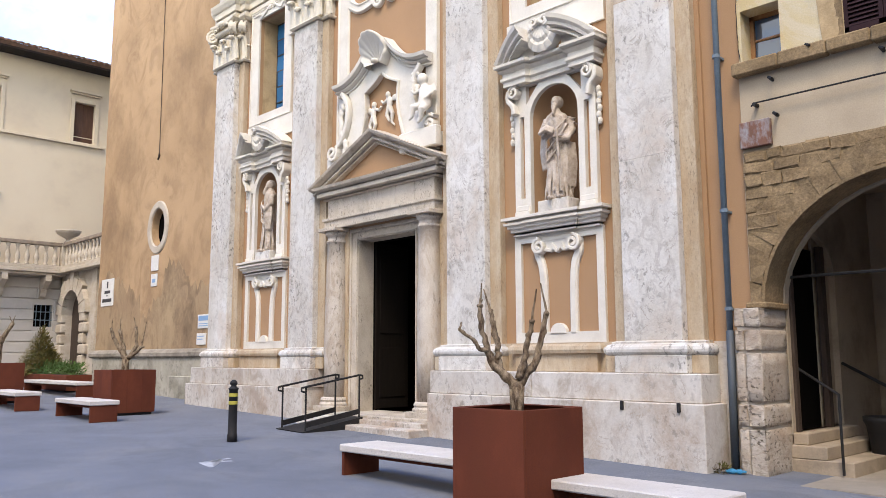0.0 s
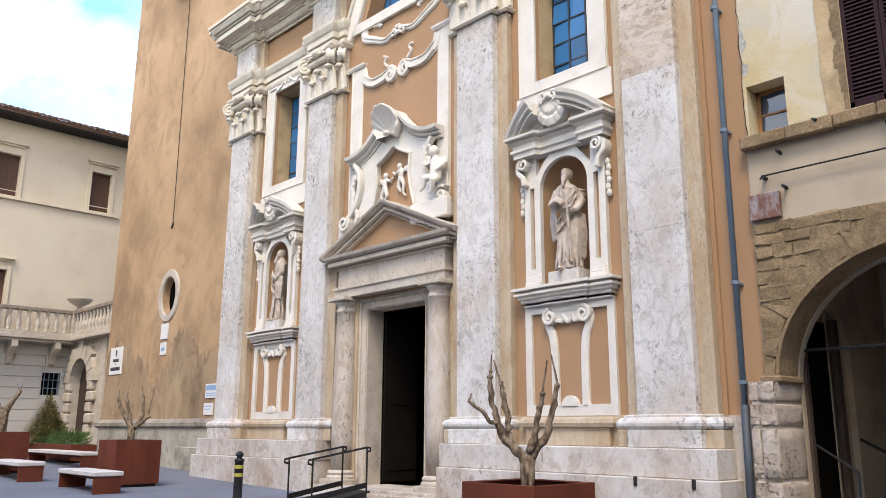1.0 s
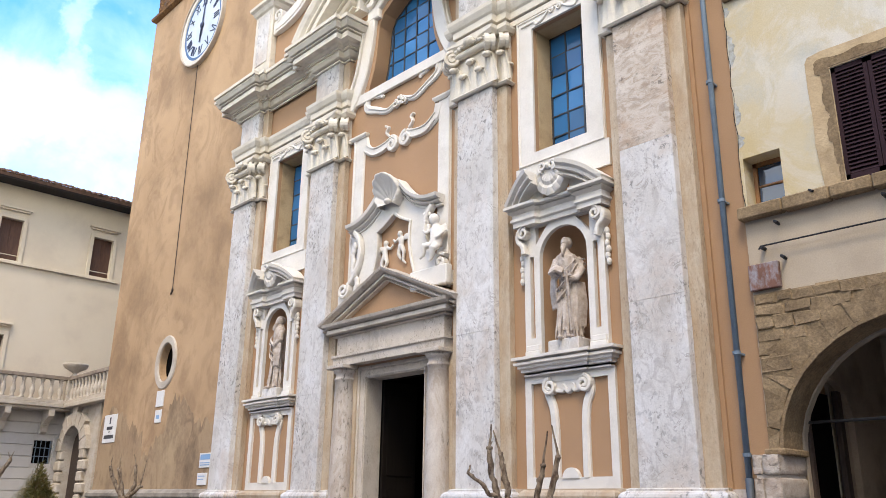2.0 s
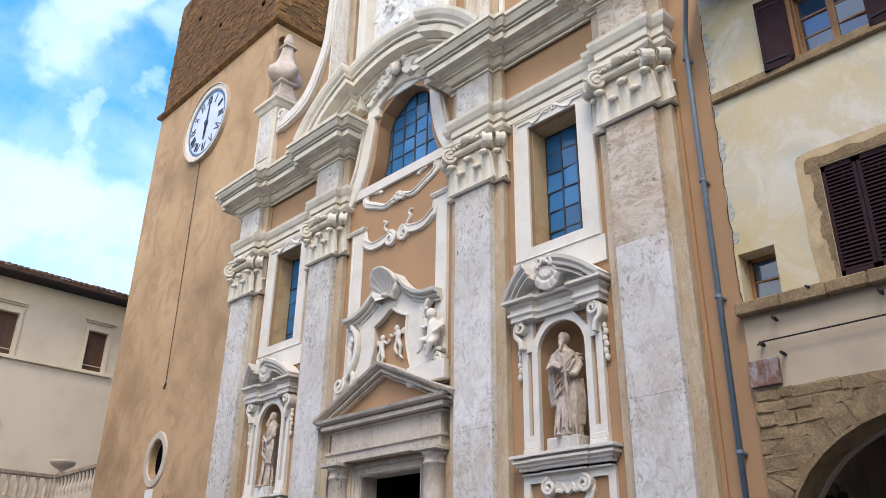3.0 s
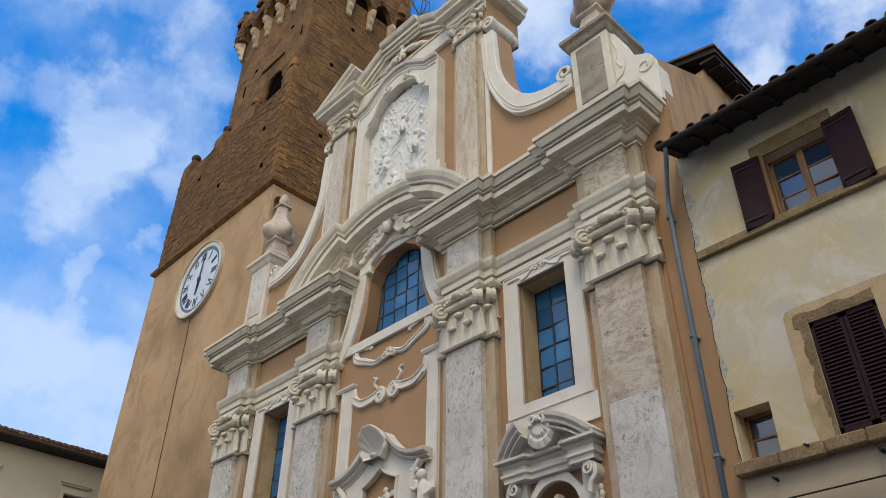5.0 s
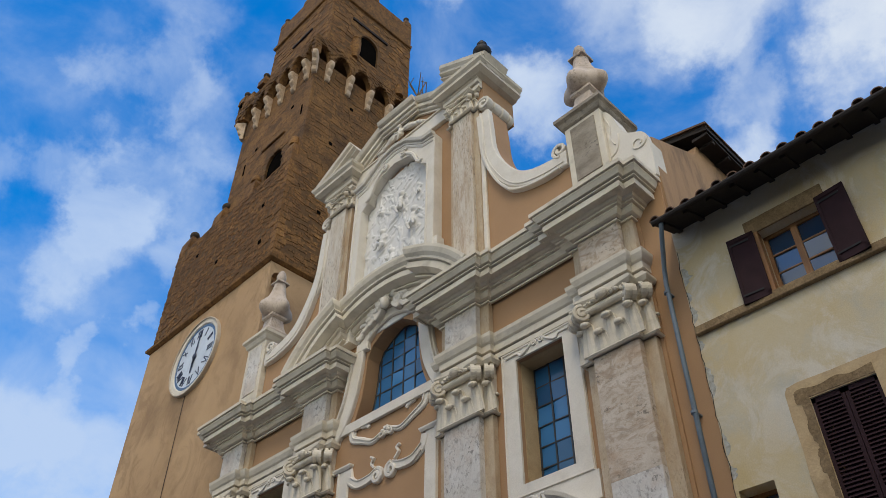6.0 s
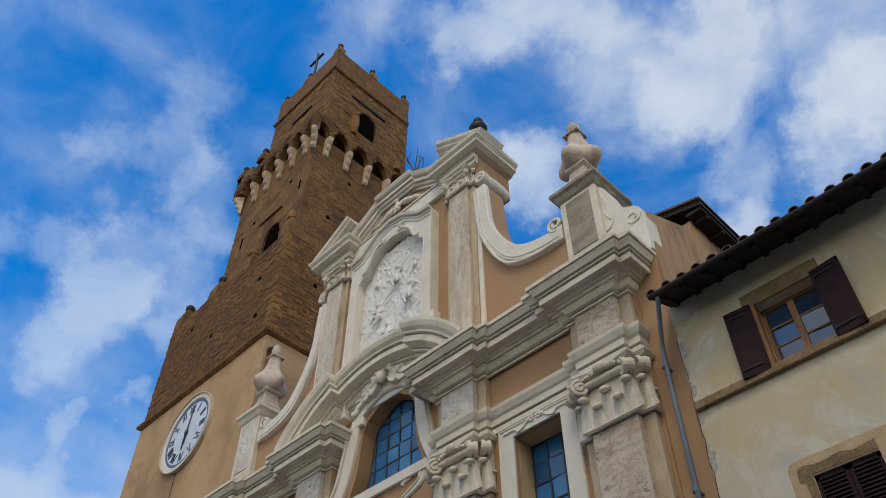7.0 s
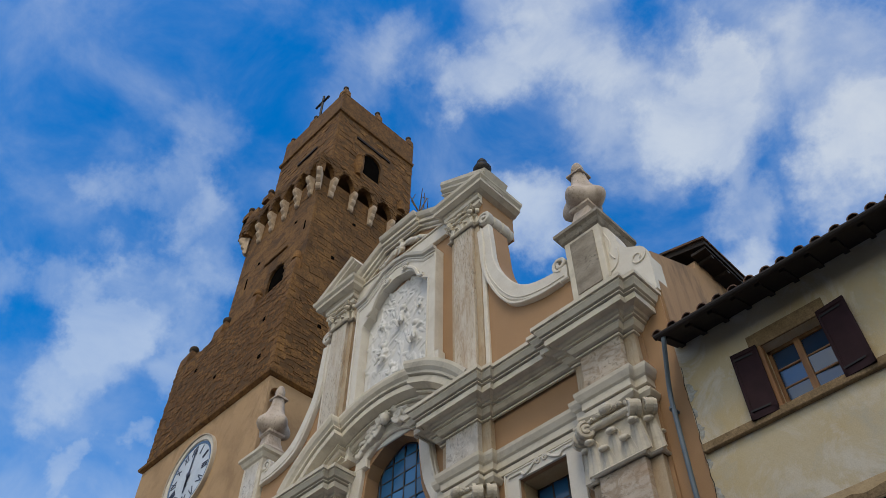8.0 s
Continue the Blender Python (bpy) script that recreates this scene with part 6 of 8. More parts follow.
part("jamb", boxes((-1.0, -0.94, 0.122, 0.47, 0.42, 4.2), (0.94, 1.0, 0.122, 0.47, 0.42, 4.2), (-0.94, 0.94, 0.122, 0.47, 4.145, 4.2)), PORTAL, portal, "stained stone reveal of the doorway")
for s in (-1, 1):
    c = s * 1.52
    bm = bmesh.new()
    lathe(bm, [(0.25, 0.72), (0.255, 1.6), (0.25, 2.6), (0.23, 3.6), (0.215, 4.10), (0.24, 4.12), (0.24, 4.16), (0.215, 4.17), (0.215, 4.26), (0.25, 4.28), (0.29, 4.36)], c, -0.12, 22)
    col = part("column", bm, COLUMN_STONE, portal, "round travertine column", True)
    part("abacus", boxes((c - 0.32, c + 0.32, -0.44, 0.0, 4.36, 4.44), bevel=0.01), PORTAL, col)
    bm = bmesh.new()
    lathe(bm, [(0.34, 0.52), (0.34, 0.58), (0.30, 0.62), (0.32, 0.66), (0.30, 0.70), (0.26, 0.72)], c, -0.12, 22)
    box(bm, c - 0.36, c + 0.36, -0.46, 0.0, 0.36, 0.53, 0.01)
    part("base", bm, PORTAL, col)
    part("column_backing", boxes((c - 0.3, c + 0.33, -0.05, 0.0, 0.36, 4.44)), YELLOW_TRAV, portal)
bm = bmesh.new()
sweep(bm, [(-1.78, 0.0), (-1.78, -0.24), (1.78, -0.24), (1.78, 0.0)], [(0, 4.44), (0.03, 4.44), (0.03, 4.60), (0.07, 4.63), (0.07, 4.68), (0, 4.70)])
box(bm, -1.77, 1.77, -0.23, 0, 4.45, 4.69)
part("architrave", bm, PORTAL, portal)
for i in range(6):
    a, b = -1.76 + i * 3.52 / 6, -1.76 + (i + 1) * 3.52 / 6
    part("frieze_slab", boxes((a + 0.004, b - 0.004, -0.22, 0.0, 4.70, 5.12), bevel=0.006), PORTAL, portal)
bm = bmesh.new()
sweep(bm, [(-1.78, 0.0), (-1.78, -0.20), (1.78, -0.20), (1.78, 0.0)], [(0, 5.10), (0.05, 5.10), (0.10, 5.16), (0.18, 5.18), (0.18, 5.30), (0.26, 5.34), (0.28, 5.40), (0, 5.41)])
box(bm, -1.77, 1.77, -0.19, 0, 5.11, 5.40)
part("cornice", bm, PORTAL, portal, "weathered grey horizontal cornice")
bm = bmesh.new()
arc_sweep(bm, [(-2.22, 5.42), (0, 6.40), (2.22, 5.42)], [(0, -0.26), (0.28, -0.26), (0.30, -0.20), (0.36, -0.18), (0.36, -0.10), (0.46, -0.05), (0.48, 0.0), (0, 0.02)], 0.0)
part("raking_cornice", bm, PORTAL, portal, "weathered raking cornice")
bm = bmesh.new()
plate(bm, [[(-1.7, 5.40), (1.7, 5.40), (0, 6.2)]], -0.17, 0.0)
part("tympanum", bm, ORANGE, portal, "plain ochre tympanum")
# doorway: vestibule and lining coloured black for shade; one leaf open inwards
part("vestibule", boxes((-1.7, 1.7, 5.0, 5.1, 0.3, 4.7), (-1.7, -1.6, 0.66, 5.0, 0.3, 4.7), (1.6, 1.7, 0.66, 5.0, 0.3, 4.7), (-1.6, 1.6, 0.66, 5.0, 4.6, 4.7), (-1.6, 1.6, 0.92, 5.0, 0.3, 0.38)), SHADE_BLACK, portal, "vestibule painted near black for lack of light")
part("lining", boxes((-1.25, -0.94, 0.472, 0.66, 0.42, 4.4), (0.94, 1.25, 0.472, 0.66, 0.42, 4.4), (-0.94, 0.94, 0.472, 0.66, 4.14, 4.4)), SHADE_BLACK, portal, "near-black lining that paints the doorway's shade")
part("open_leaf", boxes((-0.935, -0.875, 0.50, 1.45, 0.46, 4.13), (-0.875, -0.855, 0.60, 1.35, 0.7, 1.8), (-0.875, -0.855, 0.60, 1.35, 2.1, 3.8), bevel=0.008), LEAF_WOOD, portal, "dark wooden door leaf standing open")
part("threshold", boxes((-1.98, 1.98, -0.62, 0.66, 0.0, 0.42), bevel=0.015), PORTAL, portal, "worn stone threshold")
part("step", boxes((-1.5, 2.05, -1.15, -0.6, -0.05, 0.27), bevel=0.02), PLINTH, portal, "worn stone step")
part("step", boxes((-1.98, 1.98, -0.80, -0.58, 0.0, 0.36), bevel=0.015), PLINTH, portal)

# cartouche over the portal
cart = thing("cartouche", "white stucco cartouche with a shell and cherubs over the portal", "relief")
side = spline([(1.28, 7.62), (1.08, 7.35), (1.02, 6.95), (1.18, 6.5), (1.48, 6.18), (1.66, 6.02)], 5)
inner = spline([(0.0, 7.72), (-0.24, 7.54), (-0.58, 7.38)], 4) + spline([(-0.56, 7.26), (-0.55, 6.9), (-0.65, 6.45), (-0.86, 5.85)], 4)
loop_in = inner + [(0.86, 5.85)] + [(-x, z) for x, z in inner[::-1]][1:-1]
o = side + [(1.86, 6.02), (1.86, 5.75), (-1.86, 5.75), (-1.86, 6.02)] + mirrored(side[::-1]) + [(-0.4, 8.1), (0.4, 8.1)]
bm = bmesh.new()
plate(bm, [o, loop_in], -0.12, 0.0)
part("body", bm, WHITE, cart)
bm = bmesh.new()
band(bm, inner[1:], 0.06, -0.165, -0.11)
band(bm, mirrored(inner[1:]), 0.06, -0.165, -0.11)
part("inner_fillet", bm, NICHE_TRIM, cart)
for s in (-1, 1):
    bm = bmesh.new()
    p = [(1.32, 7.55), (1.14, 7.3), (1.10, 6.95), (1.24, 6.55), (1.52, 6.25), (1.72, 6.12)]
    p = spline([(s * x, z) for x, z in p], 5)
    band(bm, p, 0.11, -0.24, -0.10)
    band(bm, scroll(s * 1.62, 6.2, 0.2, 0.04, 1.5, math.pi / 4, s), 0.07, -0.26, -0.10)
    part("side_curl", bm, WHITE, cart)
    bm = bmesh.new()
    q = spline([(1.55, 7.70), (1.2, 7.72), (0.85, 7.84), (0.55, 8.06), (0.28, 8.36)], 5)
    q = mirrored(q) if s < 0 else q[::-1]
    arc_sweep(bm, q, [(0, -0.20), (0.09, -0.20), (0.10, -0.14), (0.16, -0.12), (0.18, -0.06), (0.25, -0.03), (0.27, 0.04), (0, 0.05)], -0.06)
    part("hood", bm, WHITE, cart, "swooping moulded hood")
    part("foot", boxes((0.78, 1.88, -0.30, -0.125, 5.72, 6.13) if s > 0 else (-1.86, -1.5, -0.2, -0.125, 5.75, 6.1), bevel=0.02), WHITE, cart)
bm = bmesh.new()
shell(bm, -0.06, -0.20, 8.17, 0.36, 9, 0.34)
part("shell", bm, WHITE, cart, "large hollow scallop shell on top", True)


def cherub(bm, x, y, z, h, s):
    """A plain seated putto of stucco, built of lumps that are fused into one skin."""
    ball(bm, (x - s * 0.03 * h, y - 0.03 * h, z + 0.85 * h), (0.125 * h, 0.13 * h, 0.14 * h), 10, 8)
    ball(bm, (x - s * 0.06 * h, y - 0.09 * h, z + 0.82 * h), (0.07 * h, 0.06 * h, 0.07 * h), 8, 6)
    tube(bm, [(x, y, z + 0.74 * h), (x + s * 0.01 * h, y, z + 0.62 * h), (x + s * 0.04 * h, y - 0.02 * h, z + 0.42 * h), (x + s * 0.03 * h, y - 0.03 * h, z + 0.22 * h)], [0.07 * h, 0.13 * h, 0.145 * h, 0.15 * h], 10)
    tube(bm, [(x - s * 0.03 * h, y - 0.06 * h, z + 0.24 * h), (x - s * 0.16 * h, y - 0.2 * h, z + 0.22 * h), (x - s * 0.19 * h, y - 0.2 * h, z + 0.02 * h), (x - s * 0.25 * h, y - 0.24 * h, z - 0.06 * h)], [0.10 * h, 0.085 * h, 0.055 * h, 0.035 * h], 8)
    tube(bm, [(x + s * 0.08 * h, y - 0.05 * h, z + 0.22 * h), (x + s * 0.12 * h, y - 0.2 * h, z + 0.12 * h), (x + s * 0.04 * h, y - 0.17 * h, z - 0.08 * h), (x - s * 0.02 * h, y - 0.2 * h, z - 0.16 * h)], [0.10 * h, 0.085 * h, 0.055 * h, 0.035 * h], 8)
    tube(bm, [(x - s * 0.11 * h, y, z + 0.65 * h), (x - s * 0.24 * h, y - 0.08 * h, z + 0.56 * h), (x - s * 0.34 * h, y - 0.1 * h, z + 0.66 * h)], [0.055 * h, 0.048 * h, 0.032 * h], 7)
    tube(bm, [(x + s * 0.12 * h, y, z + 0.65 * h), (x + s * 0.22 * h, y - 0.02 * h, z + 0.48 * h), (x + s * 0.14 * h, y - 0.14 * h, z + 0.36 * h)], [0.055 * h, 0.048 * h, 0.032 * h], 7)
    for q in range(4):                        # a small folded wing
        tube(bm, [(x + s * 0.1 * h, y + 0.05 * h, z + 0.64 * h), (x + s * (0.26 + 0.03 * q) * h, y + 0.05 * h, z + (0.72 - 0.07 * q) * h)], [0.045 * h, 0.022 * h], 6)


for x, z, h, s in ((1.48, 6.36, 0.94, 1),):
    bm = bmesh.new()
    cherub(bm, x, -0.22, z, h, s)
    part("putto", bm, WHITE, cart, "seated white stucco putto", True, 0.022)
bm = bmesh.new()
random.seed(8)
for i in range(22):
    t = i / 21
    ball(bm, (1.16 + random.uniform(-0.09, 0.09), -0.17 + random.uniform(-0.04, 0.03), 7.40 - 0.42 * t), (0.05, 0.05, 0.06), 7, 5)
part("fruit_bunch", bm, WHITE, cart, "bunch of stucco fruit under the hood", True, 0.018)
bm = bmesh.new()
for i in range(20):
    t = i / 19
    ball(bm, (-1.30 - 0.10 * math.sin(5 * t) + random.uniform(-0.05, 0.05), -0.16, 7.25 - 1.1 * t), (0.07, 0.06, 0.075), 7, 5)
part("garland", bm, WHITE, cart, "hanging stucco leaf garland", True, 0.022)
for x, s in ((-0.34, 1), (0.17, -1)):
    bm = bmesh.new()
    z = 6.62 if x < 0 else 6.74
    ball(bm, (x + s * 0.02, -0.06, z + 0.46), (0.068, 0.06, 0.075), 9, 7)
    ball(bm, (x - s * 0.02, -0.05, z + 0.28), (0.082, 0.055, 0.145), 9, 7)
    tube(bm, [(x - s * 0.03, -0.05, z + 0.18), (x - s * 0.12, -0.05, z + 0.02), (x - s * 0.10, -0.05, z - 0.18), (x - s * 0.2, -0.05, z - 0.26)], [0.06, 0.05, 0.036, 0.024], 7)
    tube(bm, [(x, -0.05, z + 0.2), (x + s * 0.06, -0.05, z + 0.0), (x - s * 0.02, -0.05, z - 0.14)], [0.058, 0.05, 0.028], 7)
    tube(bm, [(x + s * 0.06, -0.05, z + 0.36), (x + s * 0.18, -0.05, z + 0.30), (x + s * 0.26, -0.05, z + 0.38)], [0.04, 0.035, 0.03], 7)
    ball(bm, (x - s * 0.18, -0.04, z + 0.36), (0.11, 0.03, 0.08), 8, 6)
    part("flying_putto", bm, WHITE, cart, "small flat flying putto", True, 0.016)

# panel of white bands over the cartouche
mid = thing("stucco_panel", "white stucco band panel with scrolls on the ochre wall", "relief")
for s in (-1, 1):
    bm = bmesh.new()
    band(bm, [(s * 1.50, 5.7), (s * 1.50, 10.05)], 0.40, -0.05, 0.0)
    band(bm, [(s * 1.66, 5.7), (s * 1.66, 10.05)], 0.06, -0.075, 0.0)
    part("upright", bm, WHITE, mid)
    bm = bmesh.new()
    sweep(bm, [(s * 1.5 - 0.30, 0), (s * 1.5 - 0.30, -0.05), (s * 1.5 + 0.25, -0.05), (s * 1.5 + 0.25, 0)] if s < 0 else [(s * 1.5 - 0.25, 0), (s * 1.5 - 0.25, -0.05), (s * 1.5 + 0.30, -0.05), (s * 1.5 + 0.30, 0)],
          [(0, 10.02), (0.03, 10.02), (0.07, 10.08), (0.07, 10.12), (0, 10.14)])
    part("upright_cap", bm, NICHE_TRIM, mid)
    bm = bmesh.new()
    band(bm, spline([(s * 1.32, 9.98), (s * 1.22, 9.70), (s * 0.92, 9.52), (s * 0.55, 9.52), (s * 0.22, 9.62)], 6), 0.26, -0.06, 0.0, taper=lambda t: 1 - 0.25 * t)
    band(bm, scroll(s * 0.24, 9.50, 0.19, 0.04, 1.5, math.pi / 2, s), 0.09, -0.10, 0.0)
    band(bm, spline([(s * 0.34, 9.72), (s * 0.46, 9.86), (s * 0.40, 9.98), (s * 0.5, 10.04)], 4), 0.05, -0.08, 0.0)
    for off in (0.085, -0.085):
        edge = [(x, z + off) for x, z in spline([(s * 1.22, 9.70), (s * 0.92, 9.52), (s * 0.55, 9.52), (s * 0.30, 9.60)], 6)]
        band(bm, edge, 0.035, -0.085, -0.04)
    part("scroll_arm", bm, WHITE, mid)
    bm = bmesh.new()
    band(bm, spline([(s * 1.30, 11.0), (s * 1.25, 10.78), (s * 0.9, 10.62), (s * 0.5, 10.46), (s * 0.14, 10.56)], 6), 0.25, -0.06, 0.0, taper=lambda t: 1.0 - 0.5 * t)
    band(bm, spline([(s * 1.28, 11.0), (s * 1.22, 10.80), (s * 0.9, 10.64), (s * 0.5, 10.48), (s * 0.2, 10.55)], 6), 0.04, -0.085, -0.04)
    band(bm, spline([(s * 0.95, 11.0), (s * 0.72, 10.95), (s * 0.66, 10.88)], 4), 0.10, -0.06, 0.0)
    band(bm, scroll(s * 0.16, 10.50, 0.10, 0.03, 1.2, math.pi / 2, s), 0.05, -0.09, 0.0)
    part("swag", bm, WHITE, mid)
bm = bmesh.new()
for k in range(6):
    a = 2 * math.pi * k / 6
    ball(bm, (0.08 * math.cos(a), -0.06, 10.55 + 0.08 * math.sin(a)), (0.06, 0.05, 0.06), 7, 5)
part("flower", bm, WHITE, mid)

# middle window with its bell-shaped surround
bm = bmesh.new()
rail = spline([(-1.95, 11.02), (-1.74, 11.28), (-1.46, 11.9), (-1.30, 12.7), (-1.26, 13.3)], 5)
top = spline([(-1.02, 13.52), (-0.6, 13.80), (0, 13.94), (0.6, 13.80), (1.02, 13.52)], 4)
band(bm, rail, 0.44, -0.12, 0.0)
band(bm, mirrored(rail), 0.44, -0.12, 0.0)
band(bm, [(-1.3, 13.36), (-1.02, 13.36)] + top + [(1.02, 13.36), (1.3, 13.36)], 0.30, -0.13, 0.0)
surround = part("middle_surround", bm, WHITE, church, "white bell-shaped surround of the middle window")
bm = bmesh.new()
band(bm, [(x - 0.16, z) for x, z in rail], 0.08, -0.19, 0.0)
part("surround_fillet", bm, NICHE_TRIM, surround)
bm = bmesh.new()
band(bm, [(0.16 - x, z) for x, z in rail], 0.08, -0.19, 0.0)
part("surround_fillet", bm, NICHE_TRIM, surround)
part("middle_sill", boxes((-1.95, 1.95, -0.09, 0.0, 10.98, 11.24), bevel=0.01), WHITE, surround)
bm = bmesh.new()
random.seed(4)
for k in range(34):
    t = random.uniform(-1, 1)
    ball(bm, (t * 0.75, -0.22 - random.uniform(0, 0.14) * (1 - abs(t)), 14.0 + 0.22 * (1 - t * t) + random.uniform(-0.12, 0.12)), (random.uniform(0.05, 0.13), 0.09, random.uniform(0.05, 0.12)), 7, 5)
for s in (-1, 1):
    band(bm, scroll(s * 0.42, 14.08, 0.18, 0.04, 1.4, 0.3, s), 0.08, -0.3, -0.1)
    band(bm, spline([(s * 0.55, 14.0), (s * 0.85, 13.85), (s * 1.08, 13.6), (s * 1.2, 13.66)], 4), 0.12, -0.22, -0.1)
for s in (-1, 1):
    for k in range(7):                           # leaf sprays that follow the arch to both sides
        r0_ = 0.20 + 0.13 * k
        x_, z_ = r0_, 14.06 - 0.30 * (r0_ / 1.1) ** 2
        up = 1 if k % 2 else -1
        p_ = [(s * x_, z_), (s * (x_ + 0.10), z_ + 0.09 * up - 0.04), (s * (x_ + 0.22), z_ + 0.13 * up - 0.08), (s * (x_ + 0.25), z_ + 0.06 * up - 0.07)]
        band(bm, spline(p_, 4), 0.09, -0.30 + 0.012 * k, -0.1, taper=lambda t: 0.35 + 1.1 * math.sin(math.pi * (0.15 + 0.75 * t)))
ball(bm, (0, -0.34, 14.12), (0.14, 0.13, 0.19), 10, 8)
part("crest", bm, WHITE, surround, "carved stucco crest over the window", True, 0.014)
bm = bmesh.new()
xs = [-1.30 + i * 2.60 / 6 for i in range(7)]
zs = [11.24 + i * 2.48 / 6 for i in range(7)]


def in_bell(x, z):
    return abs(x) < 0.99 + max(0, 12.4 - z) ** 2 * 0.24 and z < 13.0 + 0.66 * math.sqrt(max(0, 1 - (x / 0.98) ** 2))


rim_line = [(x * 0.985, z) for x, z in bell]
band(bm, rim_line, 0.07, 0.40, 0.45)
win = part("middle_window", bm, LEAD, church, "large arched leaded window, sky reflection painted blue")
for x in xs[1:-1]:
    zt = max([z for z in [11.3 + 0.05 * k for k in range(50)] if in_bell(x, z)] or [11.3])
    part("glazing_bar", boxes((x - 0.02, x + 0.02, 0.40, 0.44, 11.22, zt)), LEAD, win)
for z in zs:
    xm = max([0.05 * k for k in range(28) if in_bell(0.05 * k, z)] or [0.1])
    part("glazing_bar", boxes((-xm, xm, 0.405, 0.435, z - 0.016, z + 0.016)), LEAD, win)
panes(win, xs, zs, 0.42, CHURCH_GLASS, in_bell)

# relief of the upper storey
bm = bmesh.new()
hood_line = [(-1.76, 19.36), (-1.30, 19.42), (-0.95, 19.68), (-0.55, 19.96), (0, 20.08), (0.55, 19.96), (0.95, 19.68), (1.30, 19.42), (1.76, 19.36)]
inn = [(-1.42, 13.6), (-1.42, 18.35), (-1.16, 18.55), (-1.04, 18.92), (-0.6, 19.28), (0, 19.44), (0.6, 19.28), (1.04, 18.92), (1.16, 18.55), (1.42, 18.35), (1.42, 13.6)]
plate(bm, [[(-1.76, 13.6)] + hood_line + [(1.76, 13.6)] + inn[::-1]], -0.30, 0.0)
rel = part("relief_frame", bm, WHITE, church, "white stucco frame of the upper relief")
bm = bmesh.new()
arc_sweep(bm, hood_line, [(0, -0.14), (0.06, -0.14), (0.08, -0.06), (0.14, -0.04), (0.17, 0.04), (0, 0.05)], -0.29)
for s in (-1, 1):
    band(bm, scroll(s * 0.42, 19.52, 0.15, 0.03, 1.4, 0.5, s), 0.06, -0.37, -0.28)
    band(bm, spline([(s * 0.55, 19.45), (s * 0.85, 19.15), (s * 1.05, 18.72), (s * 1.24, 18.62)], 4), 0.10, -0.36, -0.28)
arc_sweep(bm, [(x * 0.97, z - 0.21) for x, z in hood_line], [(0, -0.05), (0.03, -0.05), (0.05, 0.0), (0.05, 0.03), (0, 0.04)], -0.29)
part("relief_hood", bm, WHITE, rel)
for s in (-1, 1):
    for a, b, y in ((1.425, 1.465, -0.325), (1.70, 1.77, -0.33)):
        x0, x1 = sorted((s * a, s * b))
        part("fillet", boxes((x0, x1, y, -0.29, 13.6, 18.3 if a < 1.5 else 19.2), bevel=0.008), WHITE, rel)
    x0, x1 = sorted((s * 1.74, s * 1.90))
    part("ear", boxes((x0, x1, -0.31, -0.05, 15.0, 15.3), bevel=0.01), WHITE, rel)
bm = bmesh.new()
random.seed(11)
box(bm, -1.42, 1.42, -0.04, 0.02, 13.6, 18.5)
box(bm, -1.12, 1.12, -0.04, 0.02, 18.5, 19.25)
for k in range(330):
    z = random.uniform(14.3, 19.2)
    m = 1.36 if z < 18.3 else 1.2 - (z - 18.3) * 0.75
    x = random.uniform(-m, m)
    a = random.uniform(0.035, 0.115)
    vs = ball(bm, (0, 0, 0), (a * random.uniform(0.45, 0.9), 0.058, a * random.uniform(1.2, 3.2)), 7, 6)
    bmesh.ops.transform(bm, matrix=Matrix.Translation((x, -0.02, z)) @ Matrix.Rotation(random.uniform(-1.2, 1.2), 4, "Y"), verts=vs)
for x, z, h in ((0.10, 17.5, 1.05), (-0.62, 16.5, 1.0), (0.66, 16.5, 1.05), (-0.15, 15.5, 1.0), (0.60, 15.0, 0.9), (-0.85, 15.1, 0.9), (0.85, 17.7, 0.55), (-0.75, 17.9, 0.55), (0.0, 14.5, 0.8), (-0.95, 14.3, 0.7), (1.0, 14.2, 0.7)):
    cherub(bm, x, -0.035, z, h * 0.78, 1 if x < 0 else -1)
part("relief", bm, RELIEF_WHITE, rel, "white stucco relief crowded with plain lumpy forms", True, 0.022)
# tympanum of the gable
bm = bmesh.new()
cherub(bm, 0.0, -0.14, 20.62, 0.72, 1)
for s in (-1, 1):
    tube(bm, [(s * 0.12, -0.08, 21.1), (s * 0.4, -0.10, 20.98), (s * 0.75, -0.08, 20.86), (s * 1.15, -0.06, 20.68)], [0.09, 0.12, 0.09, 0.04], 7)
    for i in range(8):
        ball(bm, (s * (0.25 + 0.11 * i), -0.12, 21.06 - 0.05 * i + random.uniform(-0.05, 0.05)), (0.09, 0.07, 0.07), 7, 5)
part("gable_putto", bm, WHITE, church, "white stucco figure and garland in the gable", True, 0.022)

# white lining of the upper bays
for s in (-1, 1):
    bm = bmesh.new()
    lp = [(3.36, 13.42), (3.36, 18.9)]
    band(bm, [(s * x, z) for x, z in lp], 0.14, -0.08, 0.0)
    band(bm, [(s * 3.4, 13.5), (s * 5.95, 13.5)], 0.22, -0.08, 0.0)
    part("bay_lining", bm, WHITE, church)
    bm = bmesh.new()
    c = s * 3.1
    for i in range(5):
        ball(bm, (s * 3.40, 0.42 + 0.05 * (i % 2), 18.72 - 0.10 * i), (0.12, 0.34 - 0.06 * i, 0.07), 8, 6)
    part("scroll_drop", bm, WHITE, church)
# iron clips in the plinth
for x in (6.2, 7.12):
    whole("iron_clip", boxes((x - 0.025, x + 0.025, -0.68, -0.64, 0.79, 0.925), bevel=0.008), IRON, "small black iron clip on the stone plinth", "clip", "iron clips")


